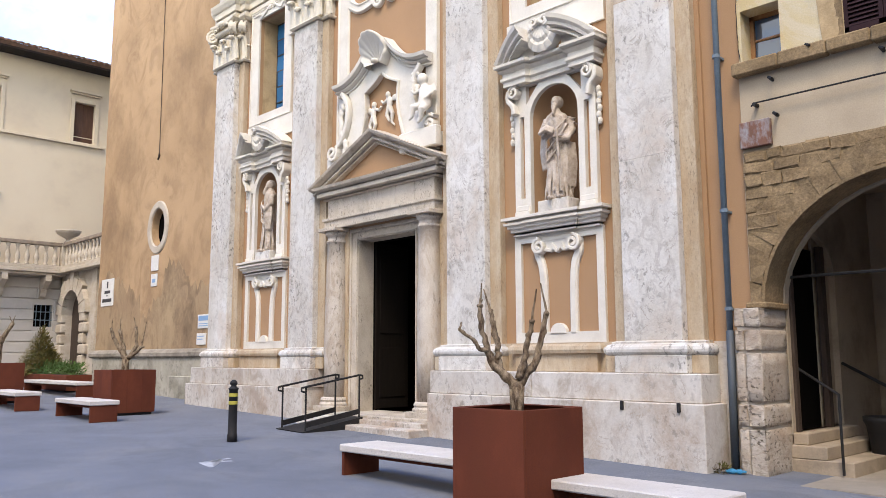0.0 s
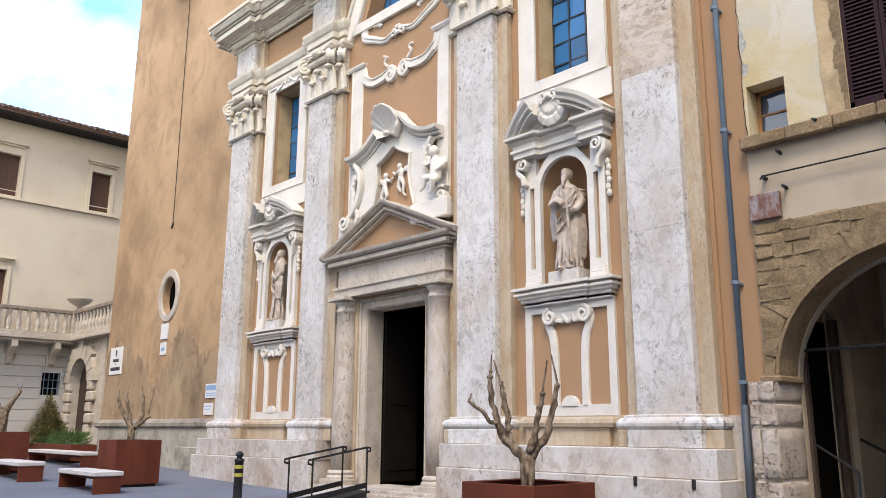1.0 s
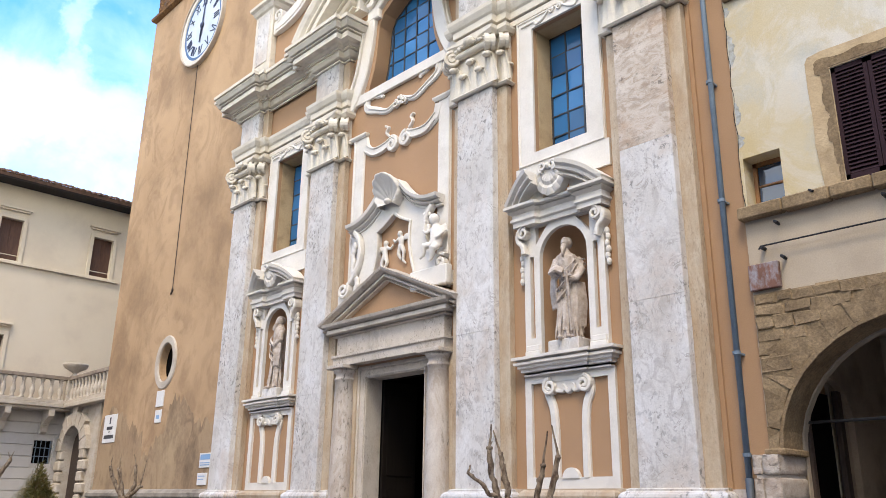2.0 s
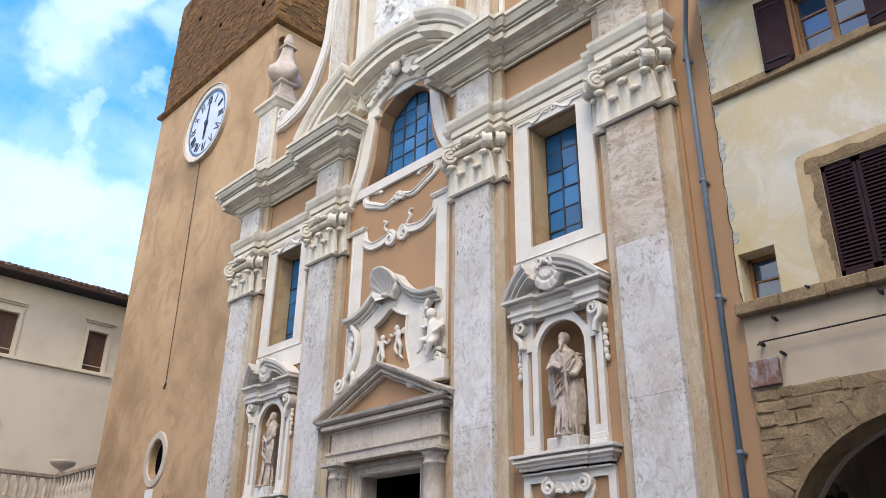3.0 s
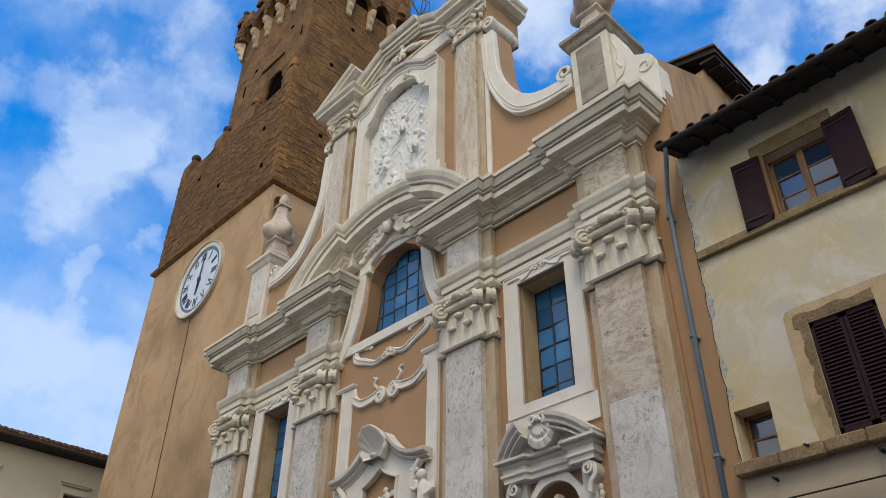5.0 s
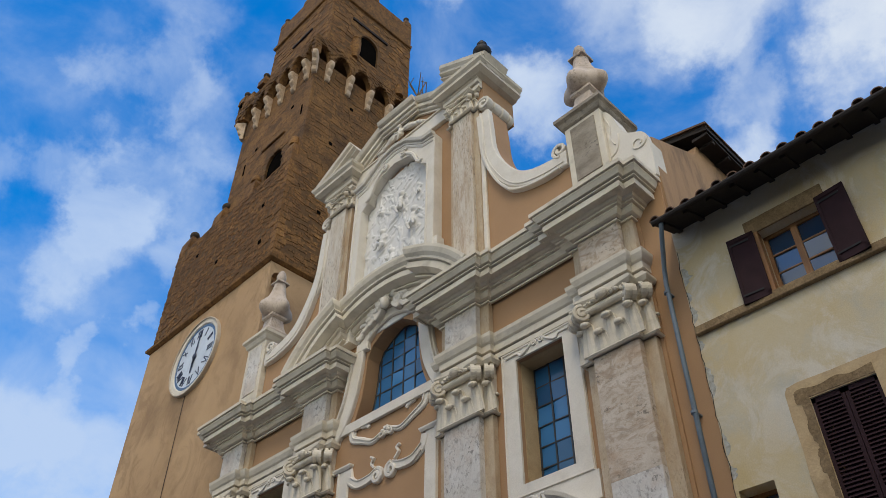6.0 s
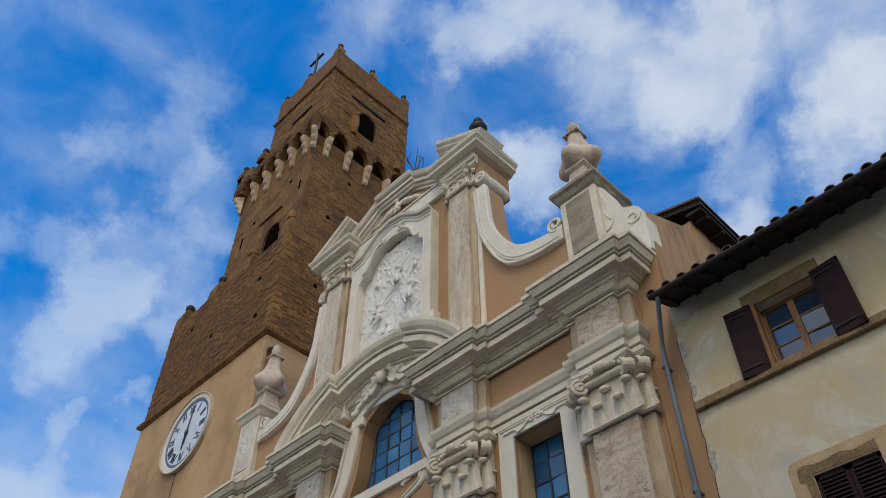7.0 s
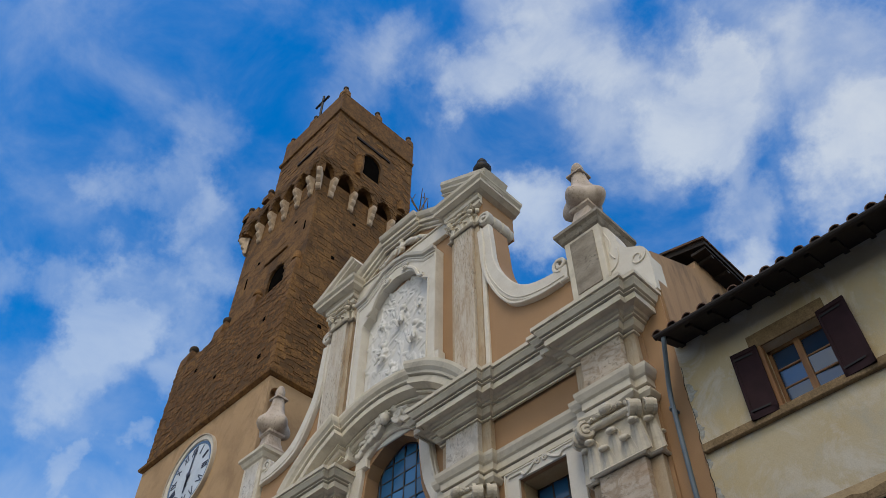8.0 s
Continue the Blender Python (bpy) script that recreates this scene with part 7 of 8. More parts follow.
# ---------------------------------------------------------------- house beside the church
random.seed(33)
house = thing("corner_house", "yellow plastered house with tuff arch and dark shutters beside the church", "house")
ACX, ACZ, AA, AB = 10.05, 2.25, 1.95, 1.72
arch_loop = [(8.10, -0.3), (12.0, -0.3)] + [(ACX + AA * math.cos(math.pi * i / 24), ACZ + AB * math.sin(math.pi * i / 24)) for i in range(25)]
bm = bmesh.new()
plate(bm, [rect(7.93, 20.0, -0.3, 5.58), arch_loop], 0.0, 0.65)
part("lower_wall", bm, LOWER_WALL, house, "beige render over the arch")
bm = bmesh.new()
plate(bm, [rect(7.95, 20.0, 5.58, 12.1), rect(8.0, 8.56, 5.74, 6.54), rect(9.40, 10.36, 5.76, 7.50), rect(9.44, 10.50, 9.45, 10.70)], 0.0, 0.6)
part("front_wall", bm, YELLOW_WALL, house, "faded yellow plaster wall with patches")
part("side_wall", boxes((7.99, 8.3, 0.65, 9.0, 4.5, 12.1)), YELLOW_WALL, house)
# black sheet behind the casements, painted for unlit rooms
part("room_void", boxes((8.0, 11.0, 0.62, 0.66, 5.6, 11.0)), SHADE_BLACK, house)
# sill course with stones, string course
bm = bmesh.new()
xs = [7.88, 8.55, 9.2, 9.75, 10.6, 11.5, 12.6, 14.0]
for a, b in zip(xs, xs[1:]):
    part("sill_stone", boxes((a + 0.004, b - 0.004, -0.14 - random.uniform(0, 0.02), 0.02, 5.54 + random.uniform(-0.01, 0.01), 5.735), bevel=0.02), TUFF_LIGHT, house)
part("string_course", boxes((7.97, 20.0, -0.09, 0.02, 9.27, 9.43), bevel=0.015), TUFF_LIGHT, house, "flat tuff string course under the window")


def casement(x0, x1, z0, z1, y, cols, rows, wood, depth=0.05):
    bm = boxes((x0, x1, y, y + depth, z0, z0 + 0.07), (x0, x1, y, y + depth, z1 - 0.06, z1), (x0, x0 + 0.06, y, y + depth, z0, z1), (x1 - 0.06, x1, y, y + depth, z0, z1))
    w = part("window", bm, wood, house, "brown wooden casement window")
    xs = [x0 + 0.06 + i * (x1 - x0 - 0.12) / cols for i in range(cols + 1)]
    zs = [z0 + 0.07 + i * (z1 - z0 - 0.13) / rows for i in range(rows + 1)]
    for x in xs[1:-1]:
        part("stile", boxes((x - 0.055, x + 0.055, y - 0.01, y + depth, z0, z1)), wood, w)
    for z in zs[1:-1]:
        part("glazing_bar", boxes((x0 + 0.05, x1 - 0.05, y + 0.005, y + depth, z - 0.014, z + 0.014)), wood, w)
    panes(w, xs, zs, y + 0.03, HOUSE_GLASS)
    return w


casement(8.0, 8.56, 5.76, 6.54, 0.30, 1, 2, WOOD)
casement(9.44, 10.50, 9.46, 10.70, 0.22, 2, 3, WOOD)
part("lintel", boxes((9.26, 10.66, -0.03, 0.02, 10.70, 11.0), bevel=0.01), TUFF_LIGHT, house, "flat tuff lintel")
part("reveal_post", boxes((9.36, 9.46, -0.03, 0.1, 9.43, 10.70)), WOOD, house)


def shutter(x0, x1, z0, z1, y, yaw=0.0, hinge=None, n=22):
    """A leaf of stiles and rails, filled with slats, or with a flat board where n is 0."""
    bm = boxes((x0, x0 + 0.055, y - 0.04, y, z0, z1), (x1 - 0.055, x1, y - 0.04, y, z0, z1), (x0, x1, y - 0.04, y, z0, z0 + 0.10), (x0, x1, y - 0.04, y, z1 - 0.08, z1))
    leaf = part("shutter", bm, SHUTTER, house, "dark brown louvred shutter" if n else "dark brown panelled shutter")
    if not n:
        part("panel", boxes((x0 + 0.05, x1 - 0.05, y - 0.028, y - 0.012, z0 + 0.09, z1 - 0.07)), SHUTTER, leaf)
        for zz in (z0 + 0.14, z1 - 0.16):
            part("hinge", boxes((x0 + 0.03, x1 - 0.10, y - 0.046, y - 0.04, zz, zz + 0.035)), IRON, leaf)
    sl = bmesh.new()
    v = box(sl, x0 + 0.05, x1 - 0.05, -0.035, 0.035, -0.005, 0.005)
    bmesh.ops.transform(sl, matrix=Matrix.Rotation(radians(56), 4, "X"), verts=v)
    me = bpy.data.meshes.new("slat")
    sl.to_mesh(me)
    sl.free()
    me.materials.append(SHUTTER)
    for i in range(n):
        ob = new("slat", me)
        ob.parent = leaf
        ob.location = (0, y - 0.02, z0 + 0.13 + (z1 - z0 - 0.24) * i / (n - 1))
    if hinge:
        leaf.matrix_basis = Matrix.Translation((hinge, y, 0)) @ Matrix.Rotation(yaw, 4, "Z") @ Matrix.Translation((-hinge, -y, 0))
    return leaf


shutter(8.93, 9.40, 9.37, 10.72, -0.05, radians(5), 9.40, 0)
shutter(10.50, 11.0, 9.35, 10.72, -0.05, radians(-6), 10.50, 0)
shutter(9.40, 9.875, 5.77, 7.50, 0.06, n=26)
shutter(9.885, 10.36, 5.77, 7.50, 0.06, n=26)
# exposed stone surround of the big window
ring = [(9.40, 5.75), (9.40, 7.50), (10.36, 7.50), (10.36, 5.75)]
worn = [(10.72, 5.75), (10.72, 6.6), (10.73, 7.3), (10.72, 7.80), (10.3, 7.81), (9.8, 7.80), (9.3, 7.81), (9.12, 7.78), (9.075, 7.70), (9.07, 7.3), (9.085, 6.8), (9.07, 6.4), (9.10, 6.0), (9.12, 5.75)]
bm = bmesh.new()
plate(bm, [worn + ring], -0.014, 0.0)
part("bare_surround", bm, PATCH_PLASTER, house, "ragged ochre plaster border round the big window")
# bared tuff along the jamb and over the head, its edge broken away
lp_ = [(9.396, 5.77), (9.396, 7.52), (10.36, 7.52)] + spline([(10.36, 7.68), (10.05, 7.64), (9.85, 7.69), (9.62, 7.65), (9.45, 7.66), (9.33, 7.69), (9.22, 7.66), (9.20, 7.50), (9.27, 7.41), (9.29, 7.2),
                                                               (9.25, 7.08), (9.28, 6.9), (9.32, 6.78), (9.27, 6.66), (9.26, 6.45), (9.31, 6.34), (9.31, 6.1), (9.35, 6.0), (9.33, 5.78)], 5)
lp_ = [(x + random.uniform(-0.014, 0.014), z) if 0 < i < len(lp_) - 1 and x < 9.39 else (x, z) for i, (x, z) in enumerate(lp_)]
bm = bmesh.new()
plate(bm, [lp_], -0.024, -0.012)
part("bare_stone", bm, TUFF_LIGHT, house, "bared rough tuff beside the shutters")
# eave: boards, rafters, tiles
bm = bmesh.new()
loft(bm, [[(x, -0.72, 11.33), (x, 5, 13.42), (x, 9.5, 12.0), (x, 9.5, 12.1), (x, 5, 13.5), (x, -0.72, 11.39)] for x in (8.0, 20.3)])
part("roof_deck", bm, EAVE_WOOD, house, "dark boarded eave")
for i in range(26):
    x = 8.1 + 0.46 * i
    bm = bmesh.new()
    loft(bm, [[(x, -0.66, 11.295), (x + 0.09, -0.66, 11.295), (x + 0.09, -0.66, 11.355), (x, -0.66, 11.355)], [(x, 0.05, 11.555), (x + 0.09, 0.05, 11.555), (x + 0.09, 0.05, 11.615), (x, 0.05, 11.615)]])
    part("rafter", bm, EAVE_WOOD, house)
bm = bmesh.new()
tube(bm, [(8.0, -0.79, 11.325), (20.3, -0.79, 11.315)], 0.058, 10)
part("gutter", bm, EAVE_WOOD, house, "dark half-round gutter")
tl = bmesh.new()
loft(tl, [[(r * math.cos(math.pi * i / 8), y, z + r * math.sin(math.pi * i / 8)) for i in range(9)] + [((r - 0.02) * math.cos(math.pi * i / 8), y, z + (r - 0.02) * math.sin(math.pi * i / 8)) for i in range(8, -1, -1)]
          for r, y, z in ((0.10, -0.80, 11.385), (0.085, -0.3, 11.58))])
tile_mesh = bpy.data.meshes.new("tile")
tl.to_mesh(tile_mesh)
tl.free()
tile_mesh.materials.append(ROOF_TILE)
for row in range(4):
    for i in range(38):
        ob = new("tile", tile_mesh)
        ob.parent = house
        ob.location = (8.06 + 0.31 * i + random.uniform(-0.015, 0.015), 0.43 * row, 0.167 * row + random.uniform(-0.01, 0.01))
# arch stones
def ell(t, k):
    return ACX + (AA + k) * math.cos(t), ACZ + (AB + k) * math.sin(t)


ts = [math.pi * (1 - i / 19) for i in range(20)]
for i, (a, b) in enumerate(zip(ts, ts[1:])):
    k = 0.38 + random.uniform(-0.12, 0.16)
    g = 0.0
    lp = [ell(a - g, 0.014), ell((a + b) / 2, 0.014), ell(b + g, 0.014), ell(b + g, k), ell((a + b) / 2, k), ell(a - g, k)]
    lp = [(max(x, 7.96), z) for x, z in lp]
    bm = bmesh.new()
    plate(bm, [lp], -0.036 - random.uniform(0, 0.012), 0.04)
    for v in bm.verts:
        if v.co.y < 0:
            v.co += Vector((random.uniform(-0.02, 0.02), random.uniform(-0.012, 0.02), random.uniform(-0.02, 0.02)))
    part("voussoir", bm, TUFF_LIGHT, house)
bm = bmesh.new()
plate(bm, [[(7.95, 2.3), (8.09, 2.3)] + [ell(t, 0.05) for t in ts] + [(12.01, 2.3), (13.5, 2.3), (13.5, 4.43), (7.95, 4.43)]], -0.026, 0.0)
part("arch_bed", bm, TUFF_LIGHT, house, "rough tuff masonry over the arch")
bm = bmesh.new()
plate(bm, [[ell(t, -0.035) for t in ts] + [ell(t, 0.014) for t in ts[::-1]]], -0.04, 0.55)
part("arch_soffit", bm, TUFF_LIGHT, house)
bm = bmesh.new()
plate(bm, [[ell(t, -0.06) for t in ts] + [ell(t, 0.014) for t in ts[::-1]]], 0.554, 0.68)
part("inner_arch", bm, SHADED_RENDER, house, "pale plastered inner edge of the arch")
z = 2.3
while z < 4.42:
    h = min(random.uniform(0.15, 0.24), 4.46 - z)
    x = 7.95
    while x < 13.5:
        w = random.uniform(0.18, 0.5)
        inside = ((x + w / 2 - ACX) / (AA + 0.30)) ** 2 + ((max(0, z + h * 0.3 - ACZ)) / (AB + 0.30)) ** 2 < 1
        if not inside:
            bm = boxes((x + 0.006, x + w - 0.006, -0.032 - random.uniform(0, 0.018), 0.02, z + 0.003, z + h - 0.003), bevel=0.014)
            for v in bm.verts:
                if v.co.y < 0:
                    v.co += Vector((random.uniform(-0.022, 0.022), random.uniform(-0.016, 0.012), random.uniform(-0.022, 0.022)))
            part("stone", bm, TUFF_LIGHT, house)
        x += w
    z += h
# pier of rusticated blocks
for z0, z1 in ((-0.1, 0.58), (0.62, 0.91), (0.95, 1.60), (1.64, 1.92), (1.96, 2.22)):
    for x0, x1, d in ((7.76, 7.90, 0.0), (7.91, 8.14, 0.025)):
        bm = boxes((x0, x1, -0.20 - d, 0.62, z0, z1), bevel=0.016)
        bmesh.ops.subdivide_edges(bm, edges=bm.edges[:], cuts=3, use_grid_fill=True)
        for v in bm.verts:
            v.co += Vector((random.uniform(-0.004, 0.004), random.uniform(-0.014, 0.008), random.uniform(-0.005, 0.005)))
        part("pier_block", bm, PIER_STONE, house, "", True)
part("pier_core", boxes((7.80, 8.12, -0.19, 0.60, -0.1, 2.2)), GATE_STONE, house)
part("impost", boxes((7.90, 8.20, -0.12, 0.62, 2.21, 2.30), bevel=0.02), TUFF_LIGHT, house)
part("far_pier", boxes((12.0, 12.6, -0.1, 0.62, -0.3, 2.3)), GATE_STONE, house)
# portico behind the arch
bm = bmesh.new()
side_plate(bm, [[(0.62, -0.3), (4.4, -0.3), (4.4, 4.4), (0.62, 4.4)], [(0.80, 0.5), (2.55, 0.5), (2.55, 2.8)] + [(1.675 + 0.875 * math.cos(math.pi * i / 12), 2.8 + 0.65 * math.sin(math.pi * i / 12)) for i in range(1, 12)] + [(0.80, 2.8)]], 8.15, 8.02)
part("portico_side", bm, PORTICO, house, "dim plastered portico wall with an arched recess")
part("portico_back", boxes((8.0, 16.0, 4.3, 4.45, -0.3, 4.5)), PORTICO, house)
part("portico_end", boxes((15.9, 16.0, 0.6, 4.4, -0.3, 4.5)), PORTICO, house)
part("portico_ceiling", boxes((7.95, 16.0, 0.6, 4.45, 4.42, 4.6)), PORTICO, house)
# black sheet in the recess paints the shade of a doorway
part("recess_door", boxes((8.0, 8.03, 0.75, 1.95, 0.4, 3.2)), SHADE_BLACK, house, "black sheet painted as the dark of an open doorway")
part("door_casing", boxes((8.10, 8.19, 0.72, 0.84, 0.4, 3.25), bevel=0.01), DARK_WOOD, house, "dark wooden door casing")
part("door_casing", boxes((8.10, 8.19, 1.90, 2.06, 0.4, 3.25), bevel=0.01), DARK_WOOD, house)
part("recess_wall", boxes((8.0, 8.05, 1.95, 2.6, 0.4, 3.5)), PORTICO, house)
for z0, z1, x1 in ((-0.1, 0.16, 8.95), (0.16, 0.34, 8.62), (0.34, 0.50, 8.35)):
    part("portico_step", boxes((8.02, x1, 0.62 if x1 < 8.5 else 0.55, 2.6, z0, z1), bevel=0.012), PORTICO, house)
bm = bmesh.new()
tube(bm, [(8.12, 0.66, 2.68), (12.0, 0.3, 2.66)], 0.022, 6)
part("tie_rod", bm, IRON, house, "thin iron tie rod across the arch")
bm = bmesh.new()
tube(bm, [(8.10, 0.9, 1.42), (8.85, 0.45, 1.05)], 0.02, 6)
tube(bm, [(8.85, 0.45, 1.05), (8.85, 0.45, 0.0)], 0.02, 6)
whole("handrail", bm, IRON, "thin iron handrail beside the portico steps", "handrail", "portico handrails")
bm = bmesh.new()
tube(bm, [(8.2, 2.5, 1.45), (9.2, 1.5, 1.1), (9.5, 1.2, 1.1)], 0.025, 6)
tube(bm, [(9.2, 1.5, 1.1), (9.2, 1.5, -0.05)], 0.02, 6)
whole("handrail", bm, IRON, "dark iron handrail inside the portico", "handrail", "portico handrails")
bm = bmesh.new()
lathe(bm, [(0.22, -0.06), (0.25, 0.0), (0.32, 0.55), (0.36, 0.62), (0.36, 0.68), (0.3, 0.68), (0.28, 0.6)], 8.95, 2.1, 16)
whole("dark_tub", bm, IRON, "dark round tub standing in the portico", "tub", smooth=True)
bm = bmesh.new()
lathe(bm, [(0.05, 2.0), (0.10, 2.05), (0.12, 2.2), (0.06, 2.5), (0.14, 2.9), (0.05, 2.95)], 8.6, 4.2, 10)
whole("wall_bracket", bm, PORTICO, "pale bracket on the dim portico wall", "bracket")
part("pavement", boxes((7.5, 20.0, -0.62, 4.5, -0.6, -0.028)), PAVING, house, "pale stone pavement under the arch")

# fixings on the wall
bm = boxes((7.93, 8.37, -0.08, 0.0, 4.48, 4.86), bevel=0.01)
whole("wall_box", bm, PEELED, "weathered brown painted box on the house wall", "box")
bm = bmesh.new()
tube(bm, [(8.13, -0.10, 5.06), (8.18, -0.10, 5.10), (14.0, -0.10, 5.10)], 0.012, 6)
tube(bm, [(8.18, 0.02, 5.08), (8.18, -0.12, 5.08)], 0.03, 6)
whole("cable_bar", bm, IRON, "thin dark bar along the house wall", "bar")
for x, z in ((8.42, 5.40), (9.85, 5.42), (8.46, 4.88), (8.95, 5.72)):
    bm = bmesh.new()
    tube(bm, [(x, 0.02, z), (x, -0.14, z + 0.01), (x + 0.06, -0.18, z - 0.03)], [0.025, 0.022, 0.018], 6)
    whole("iron_hook", bm, IRON, "small rusty iron hook on the house wall", "hook", "iron hooks")

# drainpipe
pipe = thing("drainpipe", "grey-blue zinc drainpipe in the corner beside the church", "drainpipe")
bm = bmesh.new()
tube(bm, [(8.16, -0.76, 11.33), (8.12, -0.72, 11.2), (7.72, -0.14, 10.85), (7.68, -0.12, 10.5), (7.66, -0.12, 1.9)], 0.044, 10)
part("pipe", bm, PIPE, pipe, "", True)
bm = bmesh.new()
tube(bm, [(7.66, -0.12, 1.92), (7.64, -0.12, 0.02)], 0.058, 10)
part("foot_pipe", bm, PIPE_FOOT, pipe, "darker grey foot of the pipe", True)
for z in (10.3, 7.9, 5.9, 3.6, 2.2):
    bm = bmesh.new()
    tube(bm, [(7.66, -0.12, z), (7.66, -0.12, z + 0.05)], 0.06, 10)
    box(bm, 7.62, 7.70, -0.08, 0.06, z, z + 0.03)
    part("clamp", bm, PIPE, pipe)

# flaked plaster beside the joint
for z0, z1, w in ((10.35, 10.75, 0.20), (10.0, 10.22, 0.10), (9.55, 9.9, 0.14), (9.0, 9.2, 0.10), (8.1, 8.7, 0.13), (7.1, 7.5, 0.10), (6.72, 6.95, 0.12)):
    n_ = 9
    lp_ = [(7.965, z0)] + [(7.965 + w * math.sin(math.pi * (i + 0.5) / n_) ** 0.6 * random.uniform(0.5, 1.0), z0 + (z1 - z0) * (i + 0.5) / n_) for i in range(n_)] + [(7.965, z1)]
    bm = bmesh.new()
    plate(bm, [lp_], -0.005, 0.0)
    part("flaked_patch", bm, FLAKED, house, "flaked grey patch in the yellow plaster")

# open joint against the church
bm = bmesh.new()
tube(bm, [(7.955 + random.uniform(-0.018, 0.018), -0.004, 5.75 + 0.12 * i) for i in range(46)], [random.uniform(0.003, 0.008) for _ in range(46)], 5)
part("open_joint", bm, EAVE_WOOD, house, "cracked joint between house and church")


# ---------------------------------------------------------------- palazzo across the side street
random.seed(44)
palazzo = thing("palazzo", "cream rendered palazzo with a balustraded balcony", "house")
PX = -22.8
upper_windows = [(1.29, 2.17, 11.04, 12.82), (-2.55, -1.67, 11.04, 12.82), (-6.4, -5.5, 11.04, 12.82)]
balcony_doors = [(-2.55, -1.67, 5.3, 7.9), (-6.4, -5.5, 5.3, 7.9)]
bm = bmesh.new()
side_plate(bm, [rect(-14, 12, 5.1, 14.6)] + [rect(*w) for w in upper_windows] + [rect(a, b, c + 0.02, d) for a, b, c, d in balcony_doors], PX, PX - 0.5)
part("upper_wall", bm, PALE_WALL, palazzo, "cream rendered upper wall")
bm = bmesh.new()
side_plate(bm, [rect(-14, 12, 0.1, 5.1), rect(0.17, 0.89, 2.90, 3.82)], PX - 0.03, PX - 0.5)
part("lower_wall", bm, GREY_RUST, palazzo)
z = 0.5
while z < 5.0:
    off = random.uniform(-0.4, 0.4)
    y = -9.0 + off
    while y < 1.15:
        b = min(y + 1.9, 1.17)
        if not (y < 0.93 and b > 0.13 and z < 3.85 and z + 0.44 > 2.87):
            part("rustic_block", boxes((PX - 0.04, PX + 0.02, y + 0.012, b - 0.012, z + 0.012, z + 0.43), bevel=0.012), GREY_RUST, palazzo)
        else:
            if 0.13 - y > 0.1:
                part("rustic_block", boxes((PX - 0.04, PX + 0.02, y + 0.012, 0.13, z + 0.012, z + 0.43), bevel=0.012), GREY_RUST, palazzo)
            if b - 0.93 > 0.1:
                part("rustic_block", boxes((PX - 0.04, PX + 0.02, 0.93, b - 0.012, z + 0.012, z + 0.43), bevel=0.012), GREY_RUST, palazzo)
        y += 1.9
    z += 0.445
for a, b, c, d in upper_windows + balcony_doors:
    root = part("window_frame", boxes((PX, PX + 0.06, a - 0.16, a, c - 0.06, d + 0.14), (PX, PX + 0.06, b, b + 0.16, c - 0.06, d + 0.14), (PX, PX + 0.06, a, b, d, d + 0.14), bevel=0.008), PALE_WALL, palazzo, "moulded pale window frame")
    part("hood", boxes((PX, PX + 0.18, a - 0.24, b + 0.24, d + 0.42, d + 0.50), (PX, PX + 0.10, a - 0.18, b + 0.18, d + 0.34, d + 0.42), bevel=0.01), PALE_WALL, root)
    part("shutter", boxes((PX - 0.22, PX - 0.18, a, (a + b) / 2 - 0.004, c, d), (PX - 0.22, PX - 0.18, (a + b) / 2 + 0.004, b, c, d), (PX - 0.24, PX - 0.22, (a + b) / 2 - 0.03, (a + b) / 2 + 0.03, c, d)), SHUTTER_WOOD, root, "closed dark brown wooden shutters")
    part("bar", boxes((PX - 0.05, PX - 0.02, a, b, c + 0.20, c + 0.23)), PALE_WALL, root)
part("string_course", boxes((PX, PX + 0.12, -14, 2.6, 10.86, 10.98), bevel=0.01), PALE_WALL, palazzo)
bm = bmesh.new()
loft(bm, [[(-21.95, y, 14.35), (-27, y, 16.1), (-27, y, 16.25), (-21.95, y, 14.52)] for y in (-14.2, 12.2)])
part("roof", bm, ROOF_TILE, palazzo, "tiled roof with a dark eave")
part("eave_board", boxes((PX - 0.1, -21.98, -14.2, 12.2, 14.28, 14.36)), EAVE_WOOD, palazzo)
tl = bmesh.new()
loft(tl, [[(x, r * math.cos(math.pi * i / 6), z + r * math.sin(math.pi * i / 6)) for i in range(7)] for r, x, z in ((0.10, -21.88, 14.50), (0.09, -22.5, 14.72))])
pm = bpy.data.meshes.new("tile")
tl.to_mesh(pm)
tl.free()
pm.materials.append(ROOF_TILE)
for i in range(62):
    ob = new("tile", pm)
    ob.parent = palazzo
    ob.location = (0, -10.5 + 0.25 * i, random.uniform(-0.015, 0.015))
# grille window, backed by a black sheet for the shade within
part("grille_void", boxes((PX - 0.3, PX - 0.26, 0.1, 0.95, 2.85, 3.86)), SHADE_BLACK, palazzo)
for i in range(4):
    y = 0.17 + 0.72 * (i + 0.5) / 4
    bm = bmesh.new()
    tube(bm, [(PX - 0.03, y, 2.9), (PX - 0.03, y, 3.82)], 0.018, 5)
    part("grille_bar", bm, PIPE, palazzo)
for z in (3.18, 3.52):
    bm = bmesh.new()
    tube(bm, [(PX - 0.02, 0.17, z), (PX - 0.02, 0.89, z)], 0.018, 5)
    part("grille_bar", bm, PIPE, palazzo)

